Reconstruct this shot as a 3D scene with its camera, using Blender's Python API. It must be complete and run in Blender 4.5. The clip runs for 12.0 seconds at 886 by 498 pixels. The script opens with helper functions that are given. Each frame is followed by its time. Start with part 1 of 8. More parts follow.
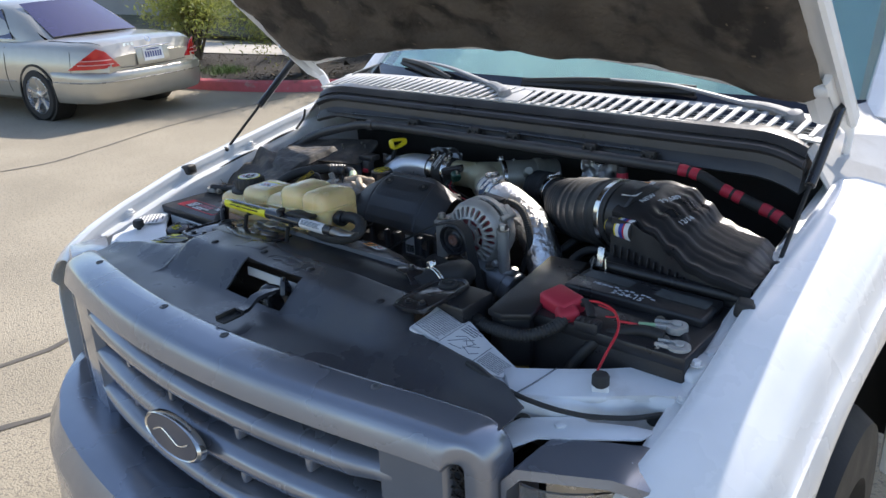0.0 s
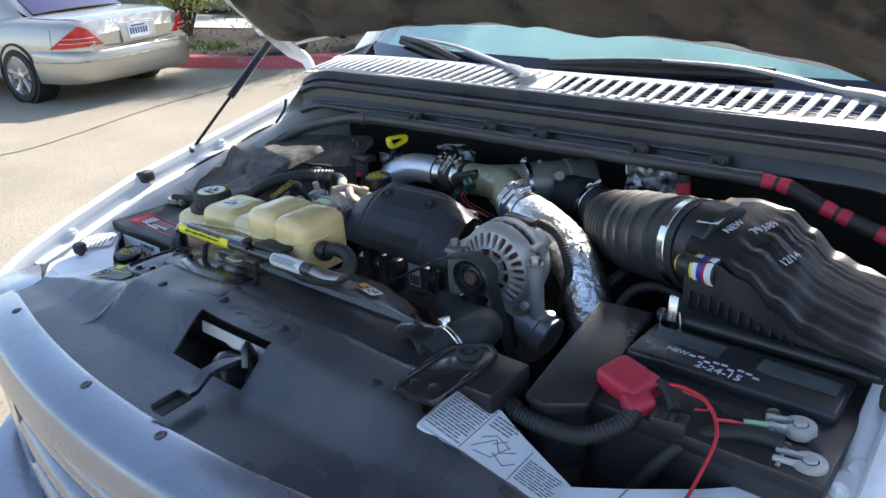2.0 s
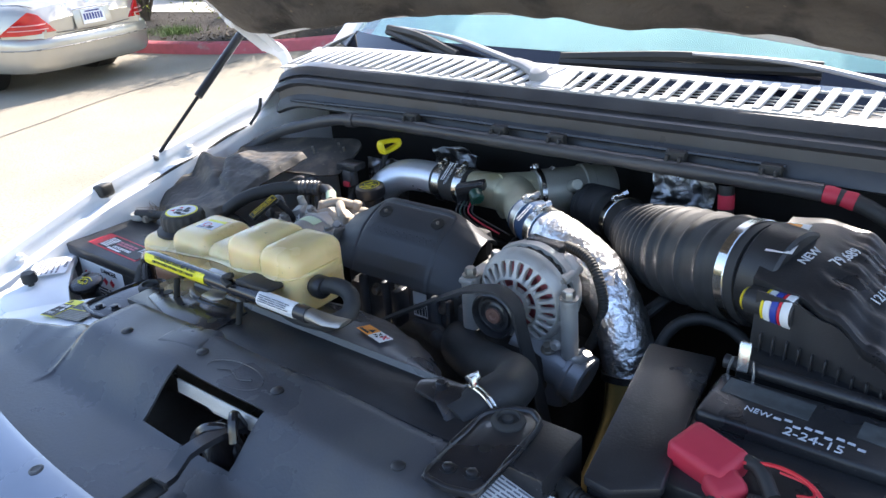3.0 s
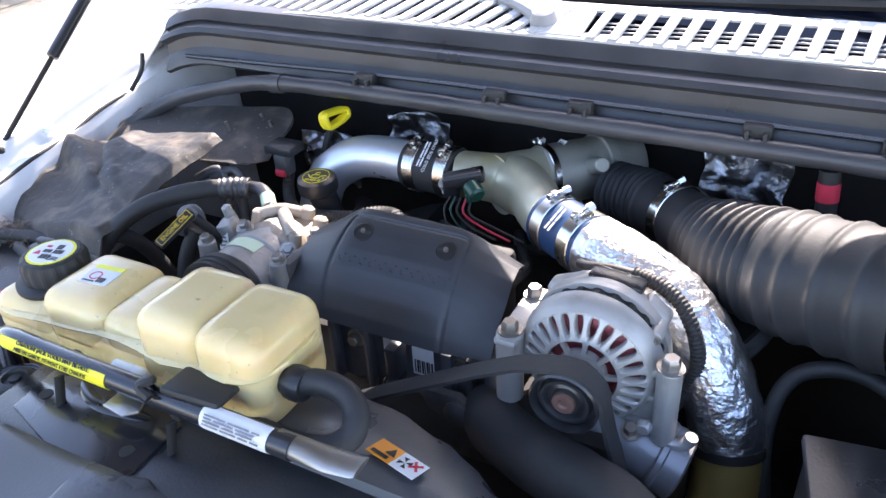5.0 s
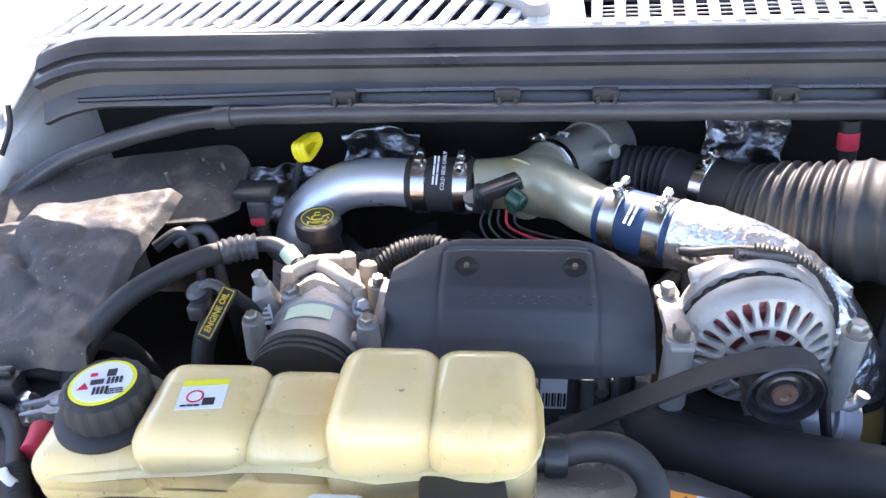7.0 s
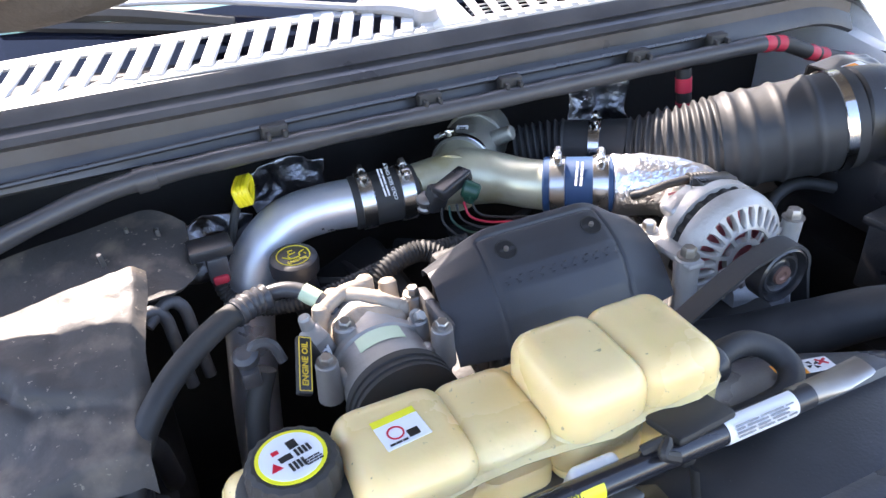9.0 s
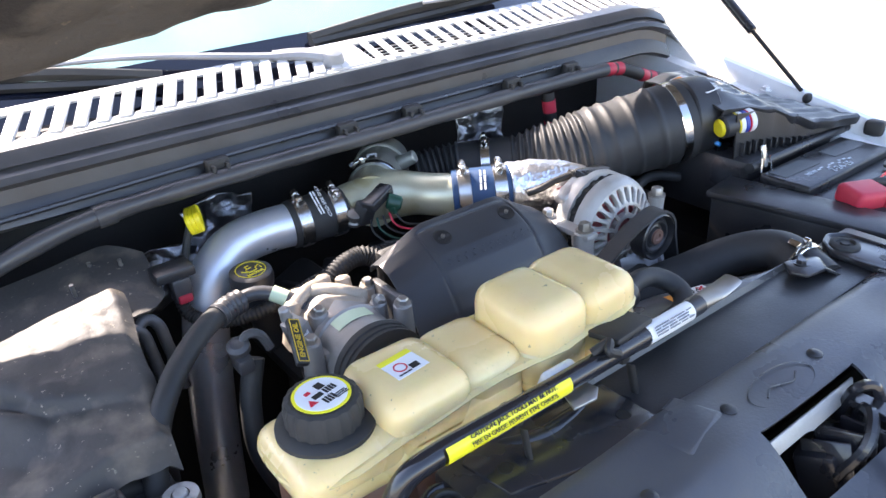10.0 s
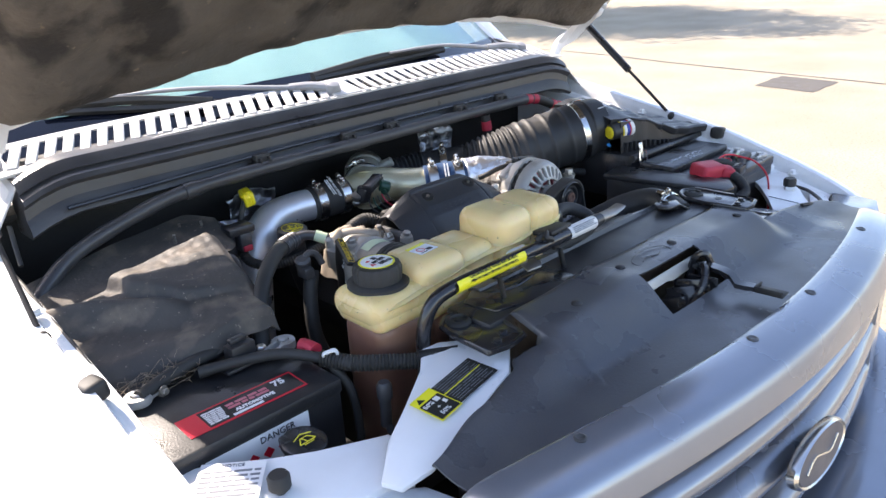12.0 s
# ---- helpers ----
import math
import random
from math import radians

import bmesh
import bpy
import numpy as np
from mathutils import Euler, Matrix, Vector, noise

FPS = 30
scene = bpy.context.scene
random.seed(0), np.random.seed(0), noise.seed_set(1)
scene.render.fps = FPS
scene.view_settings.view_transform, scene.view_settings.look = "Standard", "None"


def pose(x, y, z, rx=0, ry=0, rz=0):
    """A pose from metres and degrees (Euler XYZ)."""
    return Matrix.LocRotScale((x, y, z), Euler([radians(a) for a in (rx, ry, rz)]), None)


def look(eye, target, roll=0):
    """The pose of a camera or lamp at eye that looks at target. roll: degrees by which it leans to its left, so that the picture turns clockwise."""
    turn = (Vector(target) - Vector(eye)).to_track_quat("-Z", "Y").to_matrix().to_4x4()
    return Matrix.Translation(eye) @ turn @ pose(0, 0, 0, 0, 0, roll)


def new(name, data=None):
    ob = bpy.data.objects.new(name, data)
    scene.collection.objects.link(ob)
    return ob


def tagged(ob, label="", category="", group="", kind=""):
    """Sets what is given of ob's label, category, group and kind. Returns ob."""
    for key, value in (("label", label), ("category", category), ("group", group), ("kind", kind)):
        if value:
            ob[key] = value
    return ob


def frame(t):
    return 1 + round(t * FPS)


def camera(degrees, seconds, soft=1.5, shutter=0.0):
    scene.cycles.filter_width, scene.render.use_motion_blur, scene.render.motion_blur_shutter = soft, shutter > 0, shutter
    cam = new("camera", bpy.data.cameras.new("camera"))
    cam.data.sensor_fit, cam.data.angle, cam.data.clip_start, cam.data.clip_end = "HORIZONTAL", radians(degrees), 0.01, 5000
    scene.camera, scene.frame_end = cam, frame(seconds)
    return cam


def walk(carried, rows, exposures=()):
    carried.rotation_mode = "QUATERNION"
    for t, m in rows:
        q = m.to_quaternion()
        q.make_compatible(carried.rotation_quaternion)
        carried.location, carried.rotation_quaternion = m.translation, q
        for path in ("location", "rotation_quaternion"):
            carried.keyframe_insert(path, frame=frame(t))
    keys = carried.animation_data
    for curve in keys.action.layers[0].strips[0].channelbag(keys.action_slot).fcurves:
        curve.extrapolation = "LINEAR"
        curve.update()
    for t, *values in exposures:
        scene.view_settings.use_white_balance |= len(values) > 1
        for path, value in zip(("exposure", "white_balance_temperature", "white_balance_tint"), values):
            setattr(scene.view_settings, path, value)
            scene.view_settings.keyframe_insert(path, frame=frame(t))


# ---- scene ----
cam = camera(60.5, 12.0)
PATH = [
    (0, (1.192, -0.637, 1.792), (-0.025, 0.776, 1.071), -2.3),
    (0.5, (1.129, -0.574, 1.78), (-0.084, 0.841, 1.056), -2.5),
    (1, (1.049, -0.491, 1.775), (-0.161, 0.917, 1.032), -2.8),
    (1.5, (0.977, -0.403, 1.769), (-0.226, 0.996, 0.996), -3.0),
    (2, (0.913, -0.337, 1.761), (-0.293, 1.05, 0.972), -3.3),
    (2.5, (0.832, -0.29, 1.76), (-0.348, 1.115, 0.962), -3.4),
    (3, (0.725, -0.222, 1.757), (-0.405, 1.201, 0.922), -3.5),
    (3.2, (0.684, -0.2, 1.754), (-0.418, 1.242, 0.913), -3.4),
    (4.8, (0.384, 0.024, 1.725), (-0.492, 1.51, 0.714), -3.6),
    (5, (0.352, 0.037, 1.726), (-0.482, 1.527, 0.684), -3.2),
    (5.5, (0.257, 0.07, 1.723), (-0.489, 1.577, 0.64), -2.5),
    (6, (0.139, 0.062, 1.717), (-0.452, 1.629, 0.623), -2.5),
    (6.5, (0.015, 0.026, 1.718), (-0.345, 1.67, 0.637), -2.9),
    (7, (-0.087, 0.023, 1.714), (-0.255, 1.704, 0.643), -2.6),
    (7.2, (-0.129, 0.03, 1.704), (-0.203, 1.725, 0.646), -1.7),
    (8.8, (-0.427, 0.058, 1.725), (0.132, 1.649, 0.65), -2.9),
    (9, (-0.483, 0.052, 1.722), (0.181, 1.616, 0.668), -3.1),
    (9.5, (-0.59, 0.015, 1.721), (0.333, 1.489, 0.733), -3.2),
    (10, (-0.677, -0.047, 1.719), (0.373, 1.389, 0.804), -3.4),
    (10.5, (-0.77, -0.123, 1.712), (0.37, 1.291, 0.875), -3.2),
    (11, (-0.879, -0.203, 1.718), (0.316, 1.184, 0.913), -3.2),
    (11.5, (-1.011, -0.272, 1.721), (0.227, 1.1, 0.957), -3.3),
    (12, (-1.1, -0.369, 1.719), (0.171, 0.987, 0.982), -3.5),
]
walk(cam, [(t, look(eye, target, roll)) for t, eye, target, roll in PATH],
     exposures=[(0, 0.80, 6500, 12), (1.0, 0.95, 6500, 11), (2.5, 1.5, 6500, 12), (4.0, 2.15, 6600, 18), (6.0, 2.56, 6750, 21), (8.0, 2.65, 6800, 21), (10.0, 2.40, 6900, 19), (12.0, 1.72, 7000, 17)])
# ---- light ----
SUN_EL, SUN_AZ = 44.5, -8.0   # degrees up; degrees from the truck's rear towards its driver's side
world = bpy.data.worlds.new("sky")
scene.world = world
world.use_nodes = True
wn = world.node_tree
sky = wn.nodes.new("ShaderNodeTexSky")
sky.sky_type = "NISHITA"
sky.sun_disc = False
sky.sun_elevation = radians(SUN_EL)
sky.sun_rotation = radians(SUN_AZ)
wn.nodes["Background"].inputs[1].default_value = 0.15
wn.links.new(sky.outputs[0], wn.nodes["Background"].inputs[0])
sun = new("sun", bpy.data.lights.new("sun", "SUN"))
sun.data.energy, sun.data.angle, sun.data.color = 3.9, radians(0.53), (1.0, 0.94, 0.85)
sd = Vector((math.sin(radians(SUN_AZ)) * math.cos(radians(SUN_EL)), math.cos(radians(SUN_AZ)) * math.cos(radians(SUN_EL)), math.sin(radians(SUN_EL))))
sun.matrix_world = look(sd * 40, (0, 0, 0))
# ---- materials ----
def rgb(c):
    return (*c, 1.0)


def mat(name, c1, c2=None, rough=0.5, metal=0.0, scale=9.0, fine=120.0, bump=0.15, dist=0.002, coat=0.0, spec=0.5,
        trans=0.0, sss=0.0, mix=(0.38, 0.68), rvar=0.12, stain=None, stain_scale=3.0, stain_at=(0.55, 0.7), ior=1.5, speck=None):
    """Two scales of variation: broad patches between c1 and c2, a fine grain in gloss and relief, and stains if given."""
    m = bpy.data.materials.new(name)
    m.use_nodes = True
    t = m.node_tree
    b = t.nodes["Principled BSDF"]
    co = t.nodes.new("ShaderNodeTexCoord").outputs["Object"]

    def noise_tex(s, detail):
        n = t.nodes.new("ShaderNodeTexNoise")
        n.inputs["Scale"].default_value, n.inputs["Detail"].default_value = s, detail
        t.links.new(co, n.inputs["Vector"])
        return n.outputs["Fac"]

    def ranged(v, a, z, lo=0.0, hi=1.0):
        n = t.nodes.new("ShaderNodeMapRange")
        for k, x in zip(("From Min", "From Max", "To Min", "To Max"), (a, z, lo, hi)):
            n.inputs[k].default_value = x
        t.links.new(v, n.inputs["Value"])
        return n.outputs[0]

    def mixed(f, a, z):
        n = t.nodes.new("ShaderNodeMix")
        n.data_type = "RGBA"
        t.links.new(f, n.inputs["Factor"])
        for k, x in ((6, a), (7, z)):
            if isinstance(x, tuple):
                n.inputs[k].default_value = rgb(x)
            else:
                t.links.new(x, n.inputs[k])
        return n.outputs[2]

    broad, grain = noise_tex(scale, 6.0), noise_tex(fine, 3.0)
    c2 = c2 or tuple(x * 0.82 for x in c1)
    col = mixed(ranged(broad, *mix), c1, c2)
    if stain:
        col = mixed(ranged(noise_tex(stain_scale, 8.0), *stain_at), col, stain)
    if speck:
        col = mixed(ranged(noise_tex(speck[1], 2.0), speck[2], speck[2] + 0.06), col, speck[0])
    t.links.new(col, b.inputs["Base Color"])
    t.links.new(ranged(broad, 0.3, 0.7, max(rough - rvar, 0.02), min(rough + rvar, 1)), b.inputs["Roughness"])
    b.inputs["Metallic"].default_value = metal
    b.inputs["Coat Weight"].default_value = coat
    b.inputs["Coat Roughness"].default_value = 0.08
    b.inputs["Specular IOR Level"].default_value = spec
    b.inputs["Transmission Weight"].default_value = trans
    b.inputs["IOR"].default_value = ior
    if sss:
        b.inputs["Subsurface Weight"].default_value = sss
        b.inputs["Subsurface Radius"].default_value = (0.03, 0.02, 0.008)
        b.inputs["Subsurface Scale"].default_value = 0.5
    if bump:
        n = t.nodes.new("ShaderNodeBump")
        n.inputs["Strength"].default_value, n.inputs["Distance"].default_value = bump, dist
        t.links.new(grain, n.inputs["Height"])
        t.links.new(n.outputs[0], b.inputs["Normal"])
    return m


M_WHITE = mat("white_truck_paint", (0.80, 0.81, 0.82), (0.74, 0.75, 0.76), 0.28, coat=0.6, bump=0.02, stain=(0.55, 0.54, 0.52), stain_at=(0.62, 0.8))
M_WHITE_IN = mat("white_bay_paint", (0.82, 0.83, 0.84), (0.76, 0.76, 0.76), 0.38, bump=0.05, stain=(0.40, 0.37, 0.33), stain_at=(0.62, 0.85), stain_scale=7)
M_COWL = mat("dusty_white_cowl_plastic", (0.53, 0.52, 0.505), (0.45, 0.44, 0.425), 0.5, bump=0.15, fine=200, stain=(0.38, 0.35, 0.31), stain_at=(0.6, 0.85), stain_scale=8)
M_LEAD = mat("dull_lead", (0.50, 0.50, 0.49), (0.38, 0.375, 0.36), 0.5, metal=0.4, bump=0.3, fine=150, stain=(.22, .2, .17), stain_at=(.55, .8), stain_scale=40)
# The bluish cast of this grey puts reflected sky into the colour.
M_GREY = mat("grey_fascia_paint", (0.25, 0.27, 0.315), (0.21, 0.228, 0.27), 0.25, metal=0.55, coat=0.5, bump=0.03, fine=300, scale=5)
M_BLACK = mat("black_plastic", (0.019, 0.019, 0.021), (0.030, 0.030, 0.031), 0.38, bump=0.15, fine=300, stain=(0.050, 0.050, 0.052), stain_at=(0.56, 0.85), stain_scale=11, rvar=0.16, speck=((0.075, 0.073, 0.070), 320.0, 0.71))
M_SHIELD = mat("black_moulded_cover", (0.060, 0.062, 0.070), (0.080, 0.080, 0.084), 0.31, bump=0.16, fine=260, stain=(0.085, 0.083, 0.080), stain_at=(0.55, 0.85), stain_scale=9, rvar=0.16, speck=((0.095, 0.092, 0.088), 280.0, 0.70))
M_SATIN = mat("satin_black_cover", (0.030, 0.031, 0.035), (0.038, 0.039, 0.042), 0.44, bump=0.16, fine=700, stain=(.10, .09, .078), stain_at=(.66, .9), stain_scale=7)
M_RUBBER = mat("black_rubber", (0.018, 0.018, 0.018), (0.035, 0.034, 0.032), 0.62, bump=0.1, fine=200)
M_SEAL = mat("weathered_grey_seal", (0.042, 0.042, 0.046), (0.068, 0.066, 0.066), 0.38, bump=0.2, fine=120)
# Near-black for grimy parts and for sheets that stand in for shade.
M_DARK = mat("grime_and_shade_dark", (0.009, 0.0085, 0.008), (0.022, 0.019, 0.017), 0.65, bump=0.3, fine=60)
M_STEELBLACK = mat("black_painted_steel", (0.016, 0.016, 0.019), (0.026, 0.026, 0.028), 0.30, coat=0.4, bump=0.05)
M_FELT = mat("hood_felt", (0.078, 0.066, 0.055), (0.130, 0.108, 0.086), 0.9, bump=0.7, fine=70, dist=0.005, stain=(0.026, 0.022, 0.019), stain_at=(0.5, 0.60), stain_scale=7, speck=((0.16, 0.125, 0.09), 60.0, 0.70))
M_MAT = mat("dusty_rubber_mat", (0.040, 0.037, 0.035), (0.075, 0.066, 0.057), 0.66, bump=0.5, fine=55, dist=0.004, stain=(0.19, 0.15, 0.11), stain_at=(0.54, 0.78), stain_scale=16, speck=((0.20, 0.17, 0.13), 170.0, 0.68))
M_ALU = mat("cast_aluminium", (0.37, 0.355, 0.335), (0.28, 0.265, 0.245), 0.5, metal=0.5, bump=0.3, fine=180, stain=(0.26, 0.22, 0.17), stain_at=(0.62, 0.9), stain_scale=12)
M_ALUB = mat("pale_cast_aluminium", (0.48, 0.465, 0.44), (0.39, 0.375, 0.35), 0.46, metal=0.4, bump=0.35, fine=220, stain=(0.30, 0.26, 0.21), stain_at=(0.6, 0.85), stain_scale=22)
M_PIPE = mat("polished_pipe", (0.74, 0.76, 0.80), (0.64, 0.66, 0.70), 0.36, metal=0.7, bump=0.04, fine=300, scale=14)
M_CHROME = mat("bright_clamp_steel", (0.70, 0.69, 0.67), (0.58, 0.57, 0.55), 0.22, metal=1.0, bump=0.03)
M_STEEL = mat("dull_steel", (0.42, 0.40, 0.37), (0.28, 0.25, 0.21), 0.42, metal=0.9, bump=0.2)
M_FOIL = mat("crinkled_foil", (0.88, 0.88, 0.89), (0.78, 0.78, 0.80), 0.33, metal=1.0, fine=95, bump=0.8, dist=0.005, rvar=0.08)
# Foil behind the engine, its shade put into duller, darker colours.
M_SHADEFOIL = mat("shaded_foil", (0.50, 0.50, 0.52), (0.30, 0.30, 0.31), 0.34, metal=1.0, fine=75, bump=0.9, dist=0.006, stain=(.12, .11, .10), stain_at=(.5, .65), stain_scale=20)
M_WIPER = mat("grey_wiper_paint", (0.30, 0.30, 0.305), (0.22, 0.22, 0.225), 0.5, bump=0.1, fine=200, stain=(0.12, 0.115, 0.11), stain_at=(0.6, 0.85), stain_scale=20)
M_HOSE = mat("greyed_rubber", (0.023, 0.024, 0.026), (0.034, 0.034, 0.034), 0.62, bump=0.15, fine=200, stain=(0.065, 0.064, 0.063), stain_at=(0.6, 0.85), stain_scale=9)
M_OUTLET = mat("dull_grey_casting", (0.30, 0.305, 0.32), (0.22, 0.22, 0.225), 0.42, metal=0.4, bump=0.2, fine=160, stain=(0.12, 0.11, 0.10), stain_at=(0.56, 0.8), stain_scale=12)
M_CASTDARK = mat("oily_cast_metal", (0.13, 0.13, 0.135), (0.08, 0.078, 0.075), 0.45, metal=0.3, bump=0.3, fine=150, stain=(0.03, 0.027, 0.024), stain_at=(0.5, 0.7), stain_scale=16)
M_CAD = mat("yellow_passivated_casting", (0.62, 0.60, 0.44), (0.52, 0.49, 0.33), 0.40, metal=0.5, bump=0.12, scale=14, stain=(0.46, 0.37, 0.15), stain_at=(0.56, 0.80), stain_scale=14)
M_GOLD = mat("gold_passivated_tube", (0.50, 0.37, 0.13), (0.42, 0.30, 0.10), 0.42, metal=0.55, bump=0.15, stain=(0.2, 0.15, 0.08), stain_at=(0.6, 0.85), stain_scale=14)
M_CREAM = mat("aged_translucent_plastic", (0.87, 0.675, 0.355), (0.75, 0.545, 0.235), 0.24, sss=0.4, bump=0.10, fine=160, scale=7, mix=(.30, .74), stain=(0.52, 0.39, 0.17), stain_at=(0.60, 0.86), stain_scale=12, speck=((.42, .34, .2), 150.0, .70), coat=.25)
M_AMBER = mat("plastic_over_coolant", (0.155, 0.072, 0.055), (0.25, 0.135, 0.085), 0.34, sss=0.2, bump=0.05, scale=6)
M_BLUE = mat("blue_silicone", (0.025, 0.07, 0.16), (0.02, 0.055, 0.13), 0.4, bump=0.05)
M_YELLOW = mat("yellow_plastic", (0.80, 0.66, 0.02), (0.74, 0.58, 0.02), 0.4, bump=0.04)
M_RED = mat("faded_red_rubber", (0.55, 0.03, 0.06), (0.42, 0.025, 0.045), 0.55, bump=0.08)
M_REDWIRE = mat("red_wire", (0.60, 0.015, 0.03), None, 0.4, bump=0.02)
M_COPPER = mat("copper_windings", (0.46, 0.12, 0.14), (0.30, 0.06, 0.07), 0.4, metal=0.3, fine=400, bump=0.5)
M_ORANGE = mat("orange_label", (0.90, 0.32, 0.02), (0.86, 0.3, 0.02), 0.45, bump=0.0)
M_LABEL = mat("white_label", (0.80, 0.80, 0.80), (0.74, 0.74, 0.73), 0.45, bump=0.02)
M_LABELY = mat("yellow_label", (0.88, 0.80, 0.03), (0.84, 0.76, 0.03), 0.42, bump=0.02)
M_LABELR = mat("red_label", (0.62, 0.01, 0.03), (0.58, 0.01, 0.03), 0.4, bump=0.02)
# Black for print, and for sheets and discs that paint shade in openings.
M_INKSHADE = mat("black_print_and_shade", (0.012, 0.012, 0.012), None, 0.5, bump=0.0)
M_INKGREY = mat("grey_print", (0.18, 0.19, 0.21), None, 0.5, bump=0.0)
M_GREENLABEL = mat("pale_green_label", (0.55, 0.66, 0.45), (0.5, 0.6, 0.42), 0.5, bump=0.02)
M_PAINTPEN = mat("white_paint_pen", (0.62, 0.66, 0.70), (0.45, 0.48, 0.52), 0.6, bump=0.1)
M_GREEN = mat("dark_green_plastic", (0.012, 0.06, 0.04), None, 0.35, bump=0.05)
M_WINDSHIELD = mat("laminated_glass", (0.60, 0.80, 0.79), (0.58, 0.78, 0.78), 0.03, trans=0.95, bump=0.0, rvar=0.01)
M_FRIT = mat("black_glass_band", (0.006, 0.008, 0.016), None, 0.06, bump=0.0, rvar=0.01)
# Colour of the panel added to brighten the windshield.
M_GLASSBACK = mat("pale_glass_backing", (0.56, 0.66, 0.65), (0.48, 0.59, 0.59), 0.8, bump=0.1)
M_LENS = mat("clear_lamp_lens", (0.92, 0.93, 0.94), None, 0.05, trans=0.9, bump=0.25, fine=40, rvar=0.02)
M_TYRE = mat("tyre_rubber", (0.015, 0.015, 0.015), (0.03, 0.029, 0.028), 0.75, bump=0.3, fine=90)
M_RIM = mat("alloy_rim", (0.55, 0.55, 0.56), (0.45, 0.45, 0.46), 0.28, metal=0.9, bump=0.02)
M_CARPAINT = mat("champagne_metallic", (0.46, 0.43, 0.37), (0.44, 0.41, 0.35), 0.30, metal=0.55, coat=0.8, bump=0.0, rvar=0.015)
M_CARLOW = mat("champagne_lower_trim", (0.42, 0.38, 0.32), (0.38, 0.34, 0.28), 0.3, metal=0.6, coat=0.6, bump=0.02, fine=600)
M_TINT = mat("tinted_car_glass", (0.035, 0.03, 0.09), (0.03, 0.026, 0.08), 0.05, coat=0.5, bump=0.0, rvar=0.01)
M_TAIL = mat("red_lamp_lens", (0.55, 0.012, 0.012), (0.45, 0.01, 0.01), 0.12, coat=0.6, bump=0.15, fine=250)
M_TAILBAR = mat("pale_lamp_stripe", (0.75, 0.42, 0.40), None, 0.2, bump=0.05)
M_ASPHALT = mat("worn_asphalt", (0.34, 0.295, 0.218), (0.275, 0.240, 0.18), 0.88, scale=0.9, fine=110, bump=1.0, dist=0.008, stain=(0.19, 0.165, 0.13), stain_at=(0.52, 0.66), stain_scale=55)
# Dark brown for sealed cracks and for the painted lamp-pole shadow.
M_TARSHADOW = mat("sealant_and_shadow", (0.075, 0.066, 0.055), (0.1, 0.088, 0.072), 0.7, bump=0.3)
M_KERB = mat("faded_red_kerb_paint", (0.50, 0.10, 0.12), (0.42, 0.10, 0.11), 0.7, bump=0.3, fine=60, stain=(0.36, 0.28, 0.25), stain_at=(0.6, 0.75), stain_scale=7)
M_MULCH = mat("bark_mulch", (0.014, 0.011, 0.009), (0.034, 0.025, 0.019), 0.95, scale=30, fine=60, bump=0.8, dist=0.02)
M_BARK = mat("tree_bark", (0.13, 0.10, 0.075), (0.08, 0.062, 0.048), 0.9, bump=0.6, fine=40, dist=0.01)
M_LEAF = mat("olive_leaves", (0.22, 0.25, 0.08), (0.33, 0.32, 0.14), 0.5, scale=3, bump=0.05)
lt = M_LEAF.node_tree
lit = lt.nodes.new("ShaderNodeBsdfTranslucent")
lit.inputs["Color"].default_value = (0.42, 0.46, 0.10, 1)
both = lt.nodes.new("ShaderNodeMixShader")
both.inputs[0].default_value = 0.45
lt.links.new(lt.nodes["Principled BSDF"].outputs[0], both.inputs[1])
lt.links.new(lit.outputs[0], both.inputs[2])
lt.links.new(both.outputs[0], lt.nodes["Material Output"].inputs["Surface"])
M_GRASS = mat("green_grass", (0.09, 0.16, 0.03), (0.06, 0.12, 0.025), 0.7, scale=5, bump=0.1)
M_CONCRETE = mat("pale_concrete", (0.46, 0.43, 0.38), (0.40, 0.37, 0.33), 0.8, scale=2, fine=60, bump=0.3)
M_WALLPAINT = mat("grey_stucco", (0.36, 0.35, 0.34), (0.32, 0.31, 0.30), 0.9, scale=1, fine=40, bump=0.4)
# ---- building tools ----
V = Vector


def part(name, bm, material, parent=None, label="", sharp=38):
    """Links a bmesh, built in world metres, as one mesh object under a thing or a part."""
    bmesh.ops.remove_doubles(bm, verts=bm.verts, dist=1e-5)
    bmesh.ops.recalc_face_normals(bm, faces=bm.faces)
    lim = radians(sharp)
    for f in bm.faces:
        f.smooth = True
    for e in bm.edges:
        if len(e.link_faces) != 2 or e.calc_face_angle(0.0) > lim:
            e.smooth = False
    me = bpy.data.meshes.new(name)
    bm.to_mesh(me)
    bm.free()
    me.materials.append(material)
    ob = new(name, me)
    if parent:
        ob.parent = parent
        ob.matrix_parent_inverse = Matrix.Translation(parent.location).inverted() if parent.type == "EMPTY" else Matrix()
    if label:
        tagged(ob, label)
    return ob


def thing(name, base, label, category, group="", kind=""):
    ob = new(name)
    ob.location = base
    ob.empty_display_size = 0.05
    return tagged(ob, label, category, group, kind)


def single(name, bm, material, label, category, group="", kind="", sharp=38):
    return tagged(part(name, bm, material, None, "", sharp), label, category, group, kind)


def bmn():
    return bmesh.new()


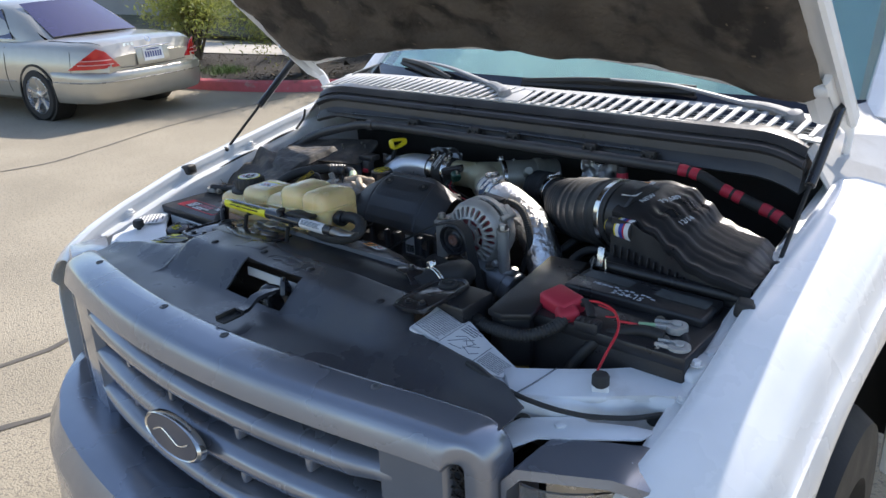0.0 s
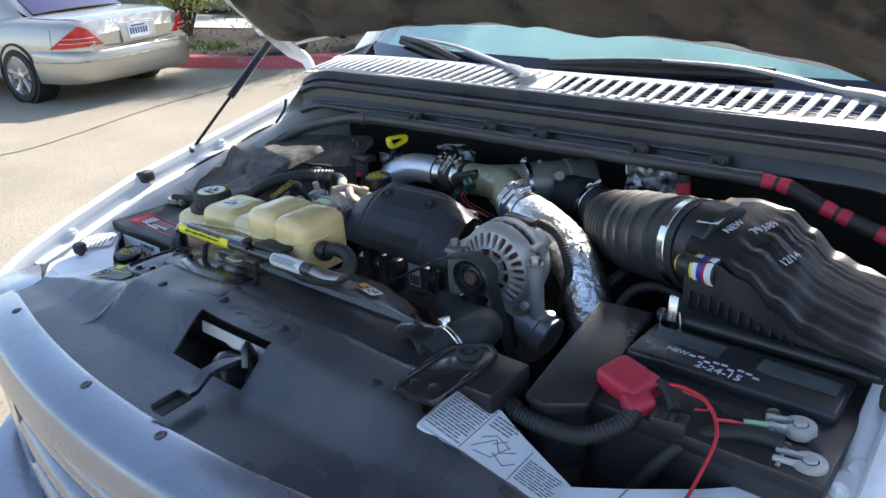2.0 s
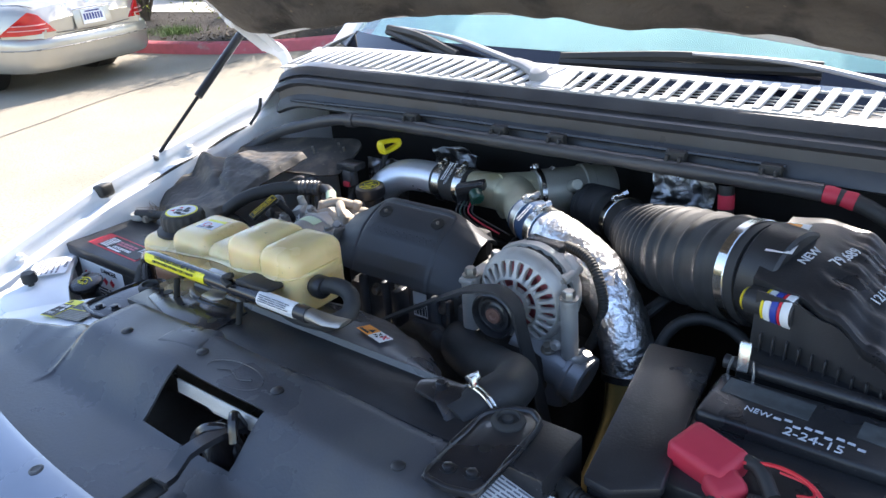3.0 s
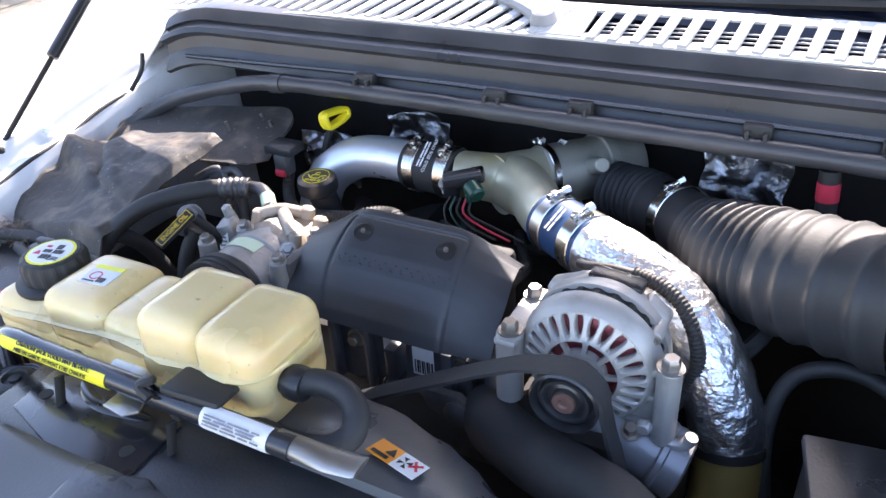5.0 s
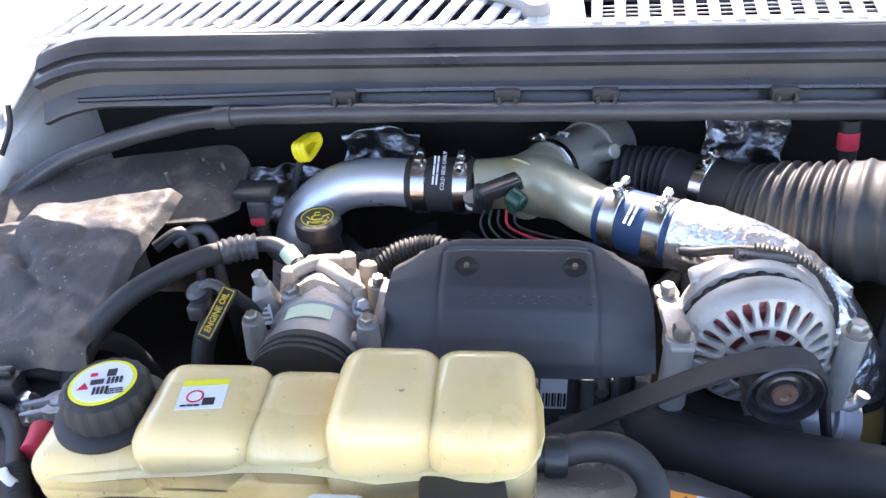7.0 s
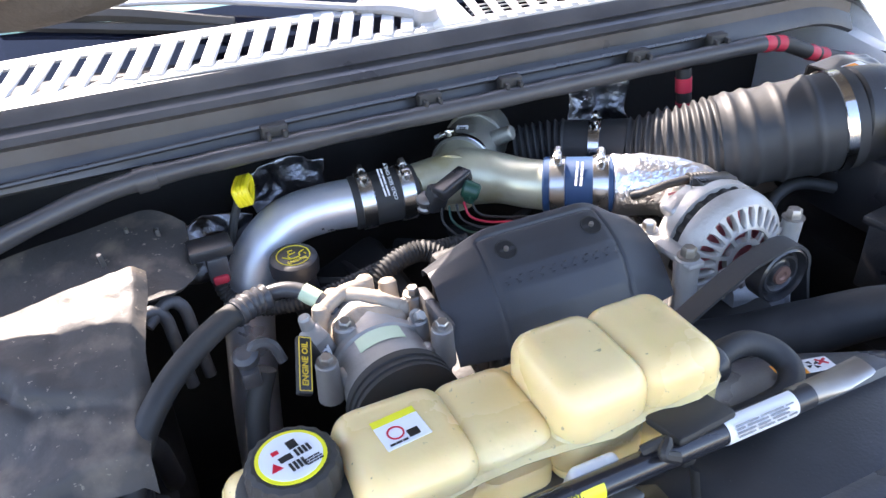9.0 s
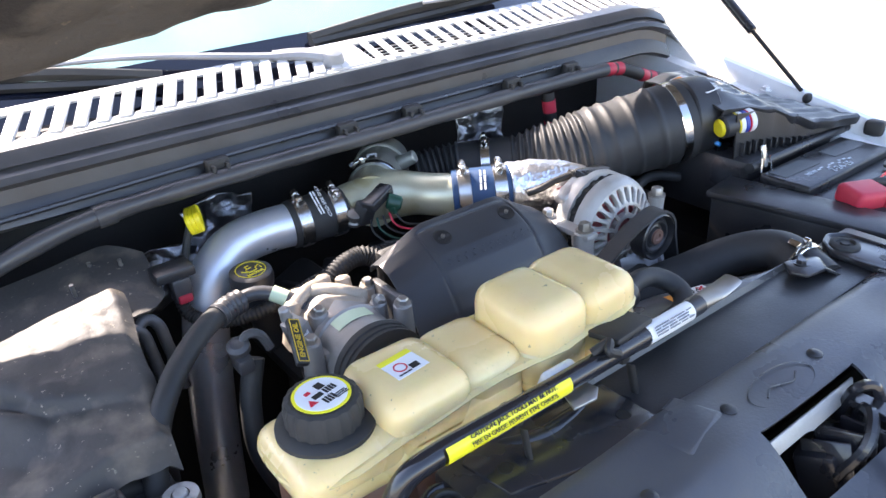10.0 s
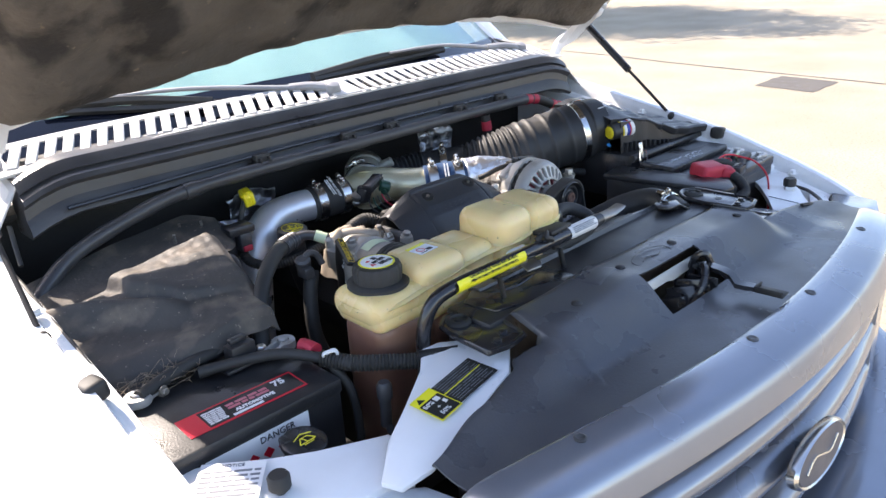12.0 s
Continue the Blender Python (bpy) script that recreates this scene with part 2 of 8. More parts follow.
def box(bm, c, s, bev=0.003, rot=None, seg=2, taper=None):
    """A bevelled box; taper scales its top face."""
    m = Matrix.Translation(c) @ (rot.to_4x4() if rot else Matrix())
    r = bmesh.ops.create_cube(bm, size=1.0)
    vs = r["verts"]
    for v in vs:
        k = taper if taper and v.co.z > 0 else 1.0
        v.co = V((v.co.x * s[0] * k, v.co.y * s[1] * k, v.co.z * s[2]))
    bmesh.ops.transform(bm, matrix=m, verts=vs)
    if bev:
        es = list({e for v in vs for e in v.link_edges})
        bmesh.ops.bevel(bm, geom=es, offset=min(bev, min(s) * 0.45), segments=seg, affect="EDGES", profile=0.5)
    return bm


def eul(rx=0, ry=0, rz=0):
    return Euler((radians(rx), radians(ry), radians(rz))).to_matrix()


def ring(c, u, v, r, seg, ru=None):
    return [c + u * (r * math.cos(2 * math.pi * i / seg)) + v * ((ru or r) * math.sin(2 * math.pi * i / seg)) for i in range(seg)]


def loft(bm, rings, closed=True, caps=True):
    rows = [[bm.verts.new(p) for p in r] for r in rings]
    n = len(rows[0])
    for a, b in zip(rows, rows[1:]):
        for i in range(n if closed else n - 1):
            j = (i + 1) % n
            try:
                bm.faces.new((a[i], a[j], b[j], b[i]))
            except ValueError:
                pass
    if caps and closed:
        bm.faces.new(rows[0][::-1])
        bm.faces.new(rows[-1])
    return rows


def frame_of(axis):
    a = V(axis).normalized()
    h = V((0, 0, 1)) if abs(a.z) < 0.9 else V((1, 0, 0))
    u = a.cross(h).normalized()
    return a, u, u.cross(a).normalized()


def lathe(bm, base, axis, profile, seg=28, caps=True):
    """Turns (radius, height) pairs round an axis."""
    a, u, v = frame_of(axis)
    loft(bm, [ring(V(base) + a * h, u, v, max(r, 1e-4), seg) for r, h in profile], True, caps)
    return bm


def cyl(bm, p0, p1, r0, r1=None, seg=20, bev=0.0):
    p0, p1 = V(p0), V(p1)
    ln = (p1 - p0).length
    r1 = r0 if r1 is None else r1
    pr = [(r0, 0), (r1, ln)] if not bev else [(r0 - bev, 0), (r0, bev), (r1, ln - bev), (r1 - bev, ln)]
    return lathe(bm, p0, p1 - p0, pr, seg)


def catmull(pts, n):
    pts = [V(p) for p in pts]
    if len(pts) == 2:
        return [pts[0].lerp(pts[1], i / n) for i in range(n + 1)]
    q = [pts[0] * 2 - pts[1]] + pts + [pts[-1] * 2 - pts[-2]]
    seg = [(pts[i + 1] - pts[i]).length for i in range(len(pts) - 1)]
    tot = sum(seg)
    out = []
    for k in range(n + 1):
        d = tot * k / n
        i = 0
        while i < len(seg) - 1 and d > seg[i]:
            d -= seg[i]
            i += 1
        t = min(d / seg[i], 1.0)
        a, b, c, e = q[i], q[i + 1], q[i + 2], q[i + 3]
        out.append(0.5 * ((2 * b) + (c - a) * t + (2 * a - 5 * b + 4 * c - e) * t * t + (3 * b - a - 3 * c + e) * t ** 3))
    return out


def tube(bm, pts, r, seg=12, n=None, caps=True, squash=1.0):
    """A tube along a smooth path; r is a radius or a function of the way along, 0 to 1."""
    n = n or max(8, 6 * len(pts))
    path = catmull(pts, n)
    u = None
    rings = []
    for i, p in enumerate(path):
        d = (path[min(i + 1, n)] - path[max(i - 1, 0)]).normalized()
        if u is None:
            _, u, _ = frame_of(d)
        u = (u - d * u.dot(d)).normalized()
        v = d.cross(u)
        rad = r(i / n) if callable(r) else r
        rings.append(ring(p, u, v, rad, seg, rad * squash))
    loft(bm, rings, True, caps)
    return bm


def sheet(bm, f, nu, nv, thick=0.003):
    """A solid sheet over f(u, v), u and v from 0 to 1."""
    b2 = bmesh.new()
    loft(b2, [[V(f(i / nu, j / nv)) for j in range(nv + 1)] for i in range(nu + 1)], False, False)
    bmesh.ops.recalc_face_normals(b2, faces=b2.faces)
    if thick:
        bmesh.ops.solidify(b2, geom=b2.faces[:] + b2.edges[:] + b2.verts[:], thickness=thick)
    tmp = bpy.data.meshes.new("tmp")
    b2.to_mesh(tmp)
    b2.free()
    bm.from_mesh(tmp)
    bpy.data.meshes.remove(tmp)
    return bm


def slab(bm, outline, up, thick, bev=0.0):
    """A plate from an outline of points in space, thickened along up."""
    up = V(up)
    a = [bm.verts.new(V(p)) for p in outline]
    b = [bm.verts.new(V(p) + up * thick) for p in outline]
    n = len(a)
    fs = [bm.faces.new(b), bm.faces.new(a[::-1])]
    for i in range(n):
        fs.append(bm.faces.new((a[i], a[(i + 1) % n], b[(i + 1) % n], b[i])))
    if bev:
        es = list({e for f in fs for e in f.edges})
        bmesh.ops.bevel(bm, geom=es, offset=bev, segments=2, affect="EDGES", profile=0.5)
    return bm


def interp(x, pts):
    if x <= pts[0][0]:
        return pts[0][1]
    for (a, p), (b, q) in zip(pts, pts[1:]):
        if x <= b:
            t = (x - a) / (b - a)
            t = t * t * (3 - 2 * t)
            return p + (q - p) * t
    return pts[-1][1]


def writing(name, text, size, m, material, parent, label="", thin=0.0004, bold=0.0):
    """Raised print in the built-in font; m places its centre, x along the line, z off the surface."""
    cu = bpy.data.curves.new("tmp", "FONT")
    cu.body, cu.size, cu.align_x, cu.align_y, cu.extrude, cu.offset = text, size, "CENTER", "CENTER", thin, bold
    cu.resolution_u = 2
    tmp = bpy.data.objects.new("tmp", cu)
    scene.collection.objects.link(tmp)
    bpy.context.view_layer.update()
    me = bpy.data.meshes.new_from_object(tmp)
    bpy.data.objects.remove(tmp)
    bpy.data.curves.remove(cu)
    me.name = name
    me.transform(m)
    me.materials.clear()
    me.materials.append(material)
    ob = new(name, me)
    if parent:
        ob.parent = parent
        ob.matrix_parent_inverse = Matrix.Translation(parent.location).inverted() if parent.type == "EMPTY" else Matrix()
    if label:
        tagged(ob, label)
    return ob


def plane_m(o, x, n):
    """A pose with its x axis along x and its z axis along n."""
    n = V(n).normalized()
    x = (V(x) - n * V(x).dot(n)).normalized()
    y = n.cross(x)
    return Matrix(((x.x, y.x, n.x, o[0]), (x.y, y.y, n.y, o[1]), (x.z, y.z, n.z, o[2]), (0, 0, 0, 1)))


def patch(bm, m, x0, y0, x1, y1, z=0.0, t=0.0006):
    """A thin flat label in the plane of m."""
    slab(bm, [m @ V(p) for p in ((x0, y0, z), (x1, y0, z), (x1, y1, z), (x0, y1, z))], m.to_3x3() @ V((0, 0, 1)), t)
    return bm


def bars(bm, m, x0, y0, x1, y1, rows, z=0.0006, rng=None, fill=0.5):
    """Unreadable lines of print as plain bars."""
    rng = rng or random.Random(5)
    h = (y1 - y0) / rows
    for i in range(rows):
        y = y1 - (i + 0.5) * h
        x = x0
        while x < x1 - 0.1 * (x1 - x0):
            w = min(rng.uniform(0.12, 0.4) * (x1 - x0), x1 - x)
            patch(bm, m, x, y - h * fill / 2, x + w, y + h * fill / 2, z, 0.0004)
            x += w + 0.04 * (x1 - x0)
    return bm


def bolt(bm, p, axis, r=0.007, h=0.007, washer=True):
    a = V(axis).normalized()
    if washer:
        lathe(bm, p, a, [(r * 1.45, 0), (r * 1.45, 0.0015)], 16)
    lathe(bm, V(p) + a * 0.0015, a, [(r, 0), (r, h * 0.8), (r * 0.8, h)], 6)
    return bm
# ---- ground and surroundings ----
rng = random.Random(11)
bm = bmn()
loft(bm, [[V((x, y, 0)) for x in (-900, -40, -15, 15, 40, 900)] for y in (-900, -40, -15, 15, 40, 900)], False, False)
ground = single("ground", bm, M_ASPHALT, "worn tan-grey asphalt of a parking lot", "ground", kind="structure")


def dark_line(pts, w):
    bm = bmn()
    path = catmull(pts, 40)
    rows = []
    for i, p in enumerate(path):
        d = (path[min(i + 1, 40)] - path[max(i - 1, 0)]).normalized()
        s = V((-d.y, d.x, 0)) * w * (0.7 + 0.6 * noise.noise(p * 3.0))
        rows.append([p - s + V((0, 0, 0.004)), p + s + V((0, 0, 0.004))])
    loft(bm, rows, False, False)
    return single("sealant_and_shadow", bm, M_TARSHADOW, "dark line on the asphalt, painted for sealed cracks and a pole's shadow", "crack", kind="structure")


dark_line([(-4.5, -6, 0), (-3.1, -1.8, 0), (-2.6, 0.4, 0), (-2.63, 0.8, 0), (-2.5, 2.0, 0), (-2.2, 3.2, 0), (-1.7, 5, 0)], 0.025)
dark_line([(-3.4, -6, 0), (-2.4, -1.5, 0), (-2.03, 0.2, 0), (-1.95, 0.45, 0), (-1.6, 2, 0)], 0.022)
# One more thin dark line, beside the sedan.
dark_line([(-7.4, 0.6, 0), (-6.66, 2.17, 0), (-6.78, 3.0, 0), (-7.2, 4.2, 0), (-7.5, 6.2, 0)], 0.018)
# Shadow of an unseen lamp pole, painted on as a dark strip.
dark_line([(9.6, 14, 0), (9.35, 7.7, 0), (8.9, 5.2, 0), (8.6, 3.2, 0), (8.3, 1.0, 0), (8.0, -4, 0)], 0.035)
# Square at the strip: the lamp head's shadow, painted the same way.
bm = bmn()
sheet(bm, lambda u, v: (7.64 + 0.75 * u + 0.12 * v + 0.02 * noise.noise(V((u * 5, v * 5, 1))), 2.85 + 0.72 * v + 0.03 * noise.noise(V((u * 5, v * 5, 7))), 0.004), 6, 6, 0)
single("painted_shadow_patch", bm, M_TARSHADOW, "painted dark square, the shadow of an unseen lamp head", "patch", kind="structure")

KERB = [(-30, 4.3, 0), (-20, 4.9, 0), (-13, 5.3, 0), (-9.9, 5.85, 0), (-8.3, 6.25, 0), (-7.3, 6.85, 0), (-6.7, 7.7, 0), (-6.45, 9, 0), (-6.4, 14, 0), (-6.4, 30, 0)]
kp = catmull(KERB, 120)


def kerb_rows(profile):
    rows = []
    for i, p in enumerate(kp):
        d = (kp[min(i + 1, 120)] - kp[max(i - 1, 0)]).normalized()
        s = V((-d.y, d.x, 0))
        rows.append([p + s * o + V((0, 0, z)) for o, z in profile])
    return rows


bm = bmn()
loft(bm, kerb_rows([(0, -0.05), (0.0, 0.10), (0.012, 0.135), (0.04, 0.15), (0.15, 0.15), (0.16, -0.05)]), True)
single("kerb", bm, M_KERB, "concrete kerb with faded red paint", "kerb", kind="structure")
bm = bmn()
loft(bm, kerb_rows([(0.155, 0.10), (0.6, 0.13), (1.6, 0.16), (3.0, 0.15)]), False, False)
single("planting_bed", bm, M_MULCH, "dark bark mulch bed behind the red kerb", "ground", kind="structure")
# chips of bark scattered on the bed
bm = bmn()
for i in range(2600):
    k = rng.randrange(30, 95)
    d = (kp[k + 1] - kp[k]).normalized()
    o = rng.uniform(0.2, 2.6)
    p = kp[k] + V((-d.y, d.x, 0)) * o + V((rng.uniform(-.3, .3), rng.uniform(-.3, .3), 0.15))
    r = eul(rng.uniform(-40, 40), rng.uniform(-40, 40), rng.uniform(0, 180))
    a, b = rng.uniform(0.015, 0.04), rng.uniform(0.008, 0.018)
    vs = [bm.verts.new(p + r @ V(q)) for q in ((-a, -b, 0), (a, -b, 0.004), (a * .8, b, 0), (-a, b * .7, -.003))]
    bm.faces.new(vs)
single("bark_chips", bm, M_BARK, "loose bark chips on the planting bed", "mulch", kind="stuff")
bm = bmn()
loft(bm, [[V((x, y, z)) for x, y, z in r] for r in ([(-26, 8.2, .17), (-26, 9.6, .17)], [(-13, 8.0, .17), (-13, 9.4, .17)], [(-10.2, 8.6, .17), (-10.2, 10, .17)], [(-9.2, 10.5, .17), (-8.4, 10.5, .17)], [(-9.2, 30, .17), (-8.4, 30, .17)])], False, False)
single("footpath", bm, M_CONCRETE, "pale concrete footpath beyond the planting bed", "path", kind="structure")
bm = bmn()
loft(bm, [[V((-60, 10.5, 0.12)), V((-60, 60, 0.12))], [V((-8, 10.9, 0.12)), V((-8, 60, 0.12))]], False, False)
single("back_bed", bm, mat("sunlit_ground_cover", (0.10, 0.105, 0.05), (0.16, 0.13, 0.085), 0.95, scale=3, fine=30, bump=0.6, dist=0.02, stain=(0.05, 0.05, 0.025), stain_at=(0.5, 0.65), stain_scale=6), "planted ground beyond the footpath", "ground", kind="structure")
bm = bmn()
box(bm, (-22, 15, 2.0), (34, 0.3, 4.2), 0.02)
single("wall_far", bm, M_WALLPAINT, "grey stucco wall beyond the planting", "wall", kind="structure")


def leaf_quads(bm, p, n, spread, size, flat=1.0):
    for i in range(n):
        q = p + V((rng.gauss(0, spread), rng.gauss(0, spread), rng.gauss(0, spread * flat)))
        r = eul(rng.uniform(-70, 70), rng.uniform(-70, 70), rng.uniform(0, 360))
        a, b = size * rng.uniform(0.6, 1.3), size * 0.28
        vs = [bm.verts.new(q + r @ V(c)) for c in ((-a, 0, 0), (-a * .2, -b, a * .08), (a, 0, 0), (-a * .2, b, a * .08))]
        bm.faces.new(vs)


def woody(name, base, h, spread, n_limb, leaves, size, label, category, seed, trunk_r=0.035):
    """A shrub or tree: tapered leaning stems that fork, with leaves in loose clumps along the twigs."""
    global rng
    rng = random.Random(seed)
    t = thing(name, base, label, category)
    bw, bl = bmn(), bmn()
    base = V(base)
    for i in range(n_limb):
        a = rng.uniform(0, 6.283)
        top = base + V((math.cos(a) * spread * rng.uniform(.3, 1), math.sin(a) * spread * rng.uniform(.3, 1), h * rng.uniform(.6, 1)))
        mid = base.lerp(top, 0.45) + V((rng.gauss(0, .1 * spread), rng.gauss(0, .1 * spread), 0.08 * h))
        tube(bw, [base + V((rng.gauss(0, .02), rng.gauss(0, .02), -0.05)), mid, top], lambda s: trunk_r * (1.05 - s) + 0.004, 6, 8)
        for k in range(7):
            s = rng.uniform(0.3, 1.0)
            o = mid.lerp(top, (s - .3) / .7)
            tip = o + V((rng.gauss(0, .33 * spread), rng.gauss(0, .33 * spread), rng.gauss(.08 * h, .1 * h)))
            tube(bw, [o, (o + tip) / 2 + V((0, 0, .03)), tip], lambda s: 0.008 * (1.1 - s) * (trunk_r / .035), 4, 4)
            for w in (0.5, 0.75, 1.0):
                leaf_quads(bl, o.lerp(tip, w), leaves, 0.11 * spread + .05, size)
    part("trunk", bw, M_BARK, t, "thin grey-brown stems")
    part("crown", bl, M_LEAF, t, "loose olive-green foliage")
    return t


woody("shrub", (-8.35, 7.3, 0.14), 2.0, 1.15, 15, 95, 0.036, "airy olive-green shrub in the bark bed", "shrub", 3)
woody("shrub", (-11.5, 7.4, 0.14), 1.7, 0.9, 10, 50, 0.045, "small loose shrub with yellow-green leaves", "shrub", 4)
woody("shrub", (-9.6, 11.4, 0.14), 2.6, 1.5, 14, 60, 0.06, "tall green shrub beyond the footpath", "shrub", 5)
woody("shrub", (-14.5, 11.6, 0.14), 2.2, 1.6, 14, 60, 0.06, "green shrub beyond the footpath", "shrub", 6)
woody("shrub", (-7.0, 9.0, 0.14), 2.0, 0.9, 10, 50, 0.05, "olive-green shrub beside the red kerb", "shrub", 8)
bm = bmn()
rng = random.Random(7)
for i in range(700):
    p = V((-9.75 + rng.gauss(0, .22), 6.75 + rng.gauss(0, .16), 0.14))
    a = rng.uniform(0, 6.28)
    d = V((math.cos(a), math.sin(a), 0)) * 0.05
    w = V((-d.y, d.x, 0)) * 0.1
    vs = [bm.verts.new(q) for q in (p - w, p + w, p + d + V((0, 0, rng.uniform(.05, .13))))]
    bm.faces.new(vs)
single("grass_tuft", bm, M_GRASS, "bright green grass tuft in the bark bed", "grass", kind="stuff")
# parking-lot tree whose shadow falls across the asphalt
woody("tree", (13.2, 14.0, 0.0), 6.4, 2.9, 16, 130, 0.14, "leafy parking-lot tree standing on the asphalt", "tree", 9, 0.13)

# ---- parked sedan ----
CAR = pose(-8.05, 4.57, 0, 0, 0, 99.5)
sedan = thing("sedan", CAR.translation, "parked champagne-silver saloon car with red tail lamps", "car")


def car_section(b):
    """Right half of the body's section at b metres ahead of the rear bumper: (out, up) pairs."""
    w = interp(b, [(0.0, 0.66), (0.12, 0.80), (0.4, 0.89), (1.2, 0.925), (3.6, 0.925), (4.6, 0.86), (5.0, 0.62)])
    deck = interp(b, [(0.0, 0.80), (0.10, 0.955), (0.25, 0.985), (1.05, 1.00), (3.3, 0.99), (4.6, 0.84), (5.0, 0.66)])
    low = interp(b, [(0.0, 0.36), (0.25, 0.22), (4.8, 0.22), (5.0, 0.34)])
    belt = deck - 0.075
    return [(0, deck), (w * .5, deck - .004), (w * .80, deck - .018), (w * .91, belt + .02), (w * .965, belt - .05), (w * .995, .68), (w, .55), (w * .985, .42), (w * .95, low + .06), (w * .86, low), (0, low)]


def mirrored(sec):
    return [V((a, 0, z)) for a, z in sec] + [V((-a, 0, z)) for a, z in sec[-2:0:-1]]


bm = bmn()
bs = [0.0, .03, .08, .15, .25, .4, .6, .8, 1.0, 1.3, 1.7, 2.2, 2.8, 3.4, 4.0, 4.5, 4.8, 5.0]
loft(bm, [[CAR @ (p + V((0, b, 0))) for p in mirrored(car_section(b))] for b in bs])
car_body = part("body", bm, M_CARPAINT, sedan, "champagne metallic bodywork")
bm = bmn()
cab = []
for b, wb, wt, zt in ((1.02, .70, .66, .985), (1.25, .76, .64, 1.12), (1.5, .79, .60, 1.27), (1.8, .80, .58, 1.385), (2.2, .81, .58, 1.435), (2.7, .81, .58, 1.44), (3.1, .80, .56, 1.39), (3.5, .77, .6, 1.2), (3.85, .74, .68, .98)):
    cab.append([CAR @ V((a, b, z)) for a, z in ((wb, .96), (wb * .97, .96 + (zt - .96) * .35), (wt + .05, zt - .05), (wt - .03, zt - .008), (0, zt + .012), (-wt + .03, zt - .008), (-wt - .05, zt - .05), (-wb * .97, .96 + (zt - .96) * .35), (-wb, .96))])
loft(bm, cab, True)
part("roof", bm, M_CARPAINT, sedan, "champagne roof and pillars")
bm = bmn()
sheet(bm, lambda u, v: CAR @ V(((2 * u - 1) * (0.625 - 0.10 * v), 1.020 + 0.735 * v - 0.05 * (1 - (2 * u - 1) ** 2), 1.004 + 0.396 * v + 0.022 * (1 - (2 * u - 1) ** 2))), 12, 8, 0.006)
part("rear_window", bm, M_TINT, sedan, "purple-tinted rear window")
for sgn in (-1, 1):
    bm = bmn()
    sheet(bm, lambda u, v: CAR @ V((sgn * (0.80 - 0.155 * v), 1.62 + 0.35 * v + (2.2 - 0.9 * v) * u, 1.0 + 0.345 * v)), 8, 4, 0.006)
    part("side_window", bm, M_TINT, sedan, "tinted side glass")
bm = bmn()
half = [(0, -.075), (.3, -.07), (.55, -.045), (.72, .0), (.84, .10), (.905, .28), (.93, .55), (.925, .78)]
plan = [(-a, b) for a, b in half[:0:-1]] + half
rows = []
for z, inset in ((.25, .10), (.27, .05), (.33, .015), (.44, 0.0), (.55, -.004), (.59, .006), (.615, .035), (.625, .08)):
    rows.append([CAR @ V((a * (1 - inset * .35), b + inset * .8, z)) for a, b in plan])
loft(bm, rows, False, False)
part("rear_bumper", bm, M_CARPAINT, sedan, "champagne rear bumper", 60)
bm = bmn()
tube(bm, [CAR @ V((a, b - .012, .505)) for a, b in plan], .012, 8, 60, squash=.6)
part("bumper_strip", bm, M_CARLOW, sedan, "tan bumper strip")
for sgn in (-1, 1):
    bm = bmn()
    lamp = [(0.50, -0.005, .675), (0.70, .035, .665), (0.84, .17, .66), (0.915, .44, .655), (0.86, .22, .78), (0.74, .075, .90), (0.66, .03, .865)]
    slab(bm, [CAR @ V((sgn * a, b, z)) for a, b, z in lamp], CAR.to_3x3() @ V((sgn * 0.55, -0.83, 0.1)), 0.022, 0.006)
    tl = part("tail_lamp", bm, M_TAIL, sedan, "red tail lamp with pale stripes", 60)
    for k in (0.715, 0.765):
        bm = bmn()
        f = (k - .66) / .24
        tube(bm, [CAR @ V((sgn * a, b - .022, k)) for a, b in ((.58 + .08 * f, .005), (.72, .03), (.84 - .03 * f, .14), (.90 - .05 * f, .32 - .1 * f))], 0.006, 6)
        part("stripe", bm, M_TAILBAR, tl)
M_SEAM = mat("black_shut_line", (.012, .012, .012), None, .7, bump=0)


def deck_pt(b, f, lift=.002):
    """A point on the car's skin, b metres ahead of the rear, f along the half section."""
    sec = car_section(b)
    k = abs(f) * (len(sec) - 1)
    i = min(int(k), len(sec) - 2)
    q = V((sec[i][0], 0, sec[i][1])).lerp(V((sec[i + 1][0], 0, sec[i + 1][1])), k - i)
    return CAR @ V((q.x * (1 if f > 0 else -1) * (1 + lift), b, q.z + lift))


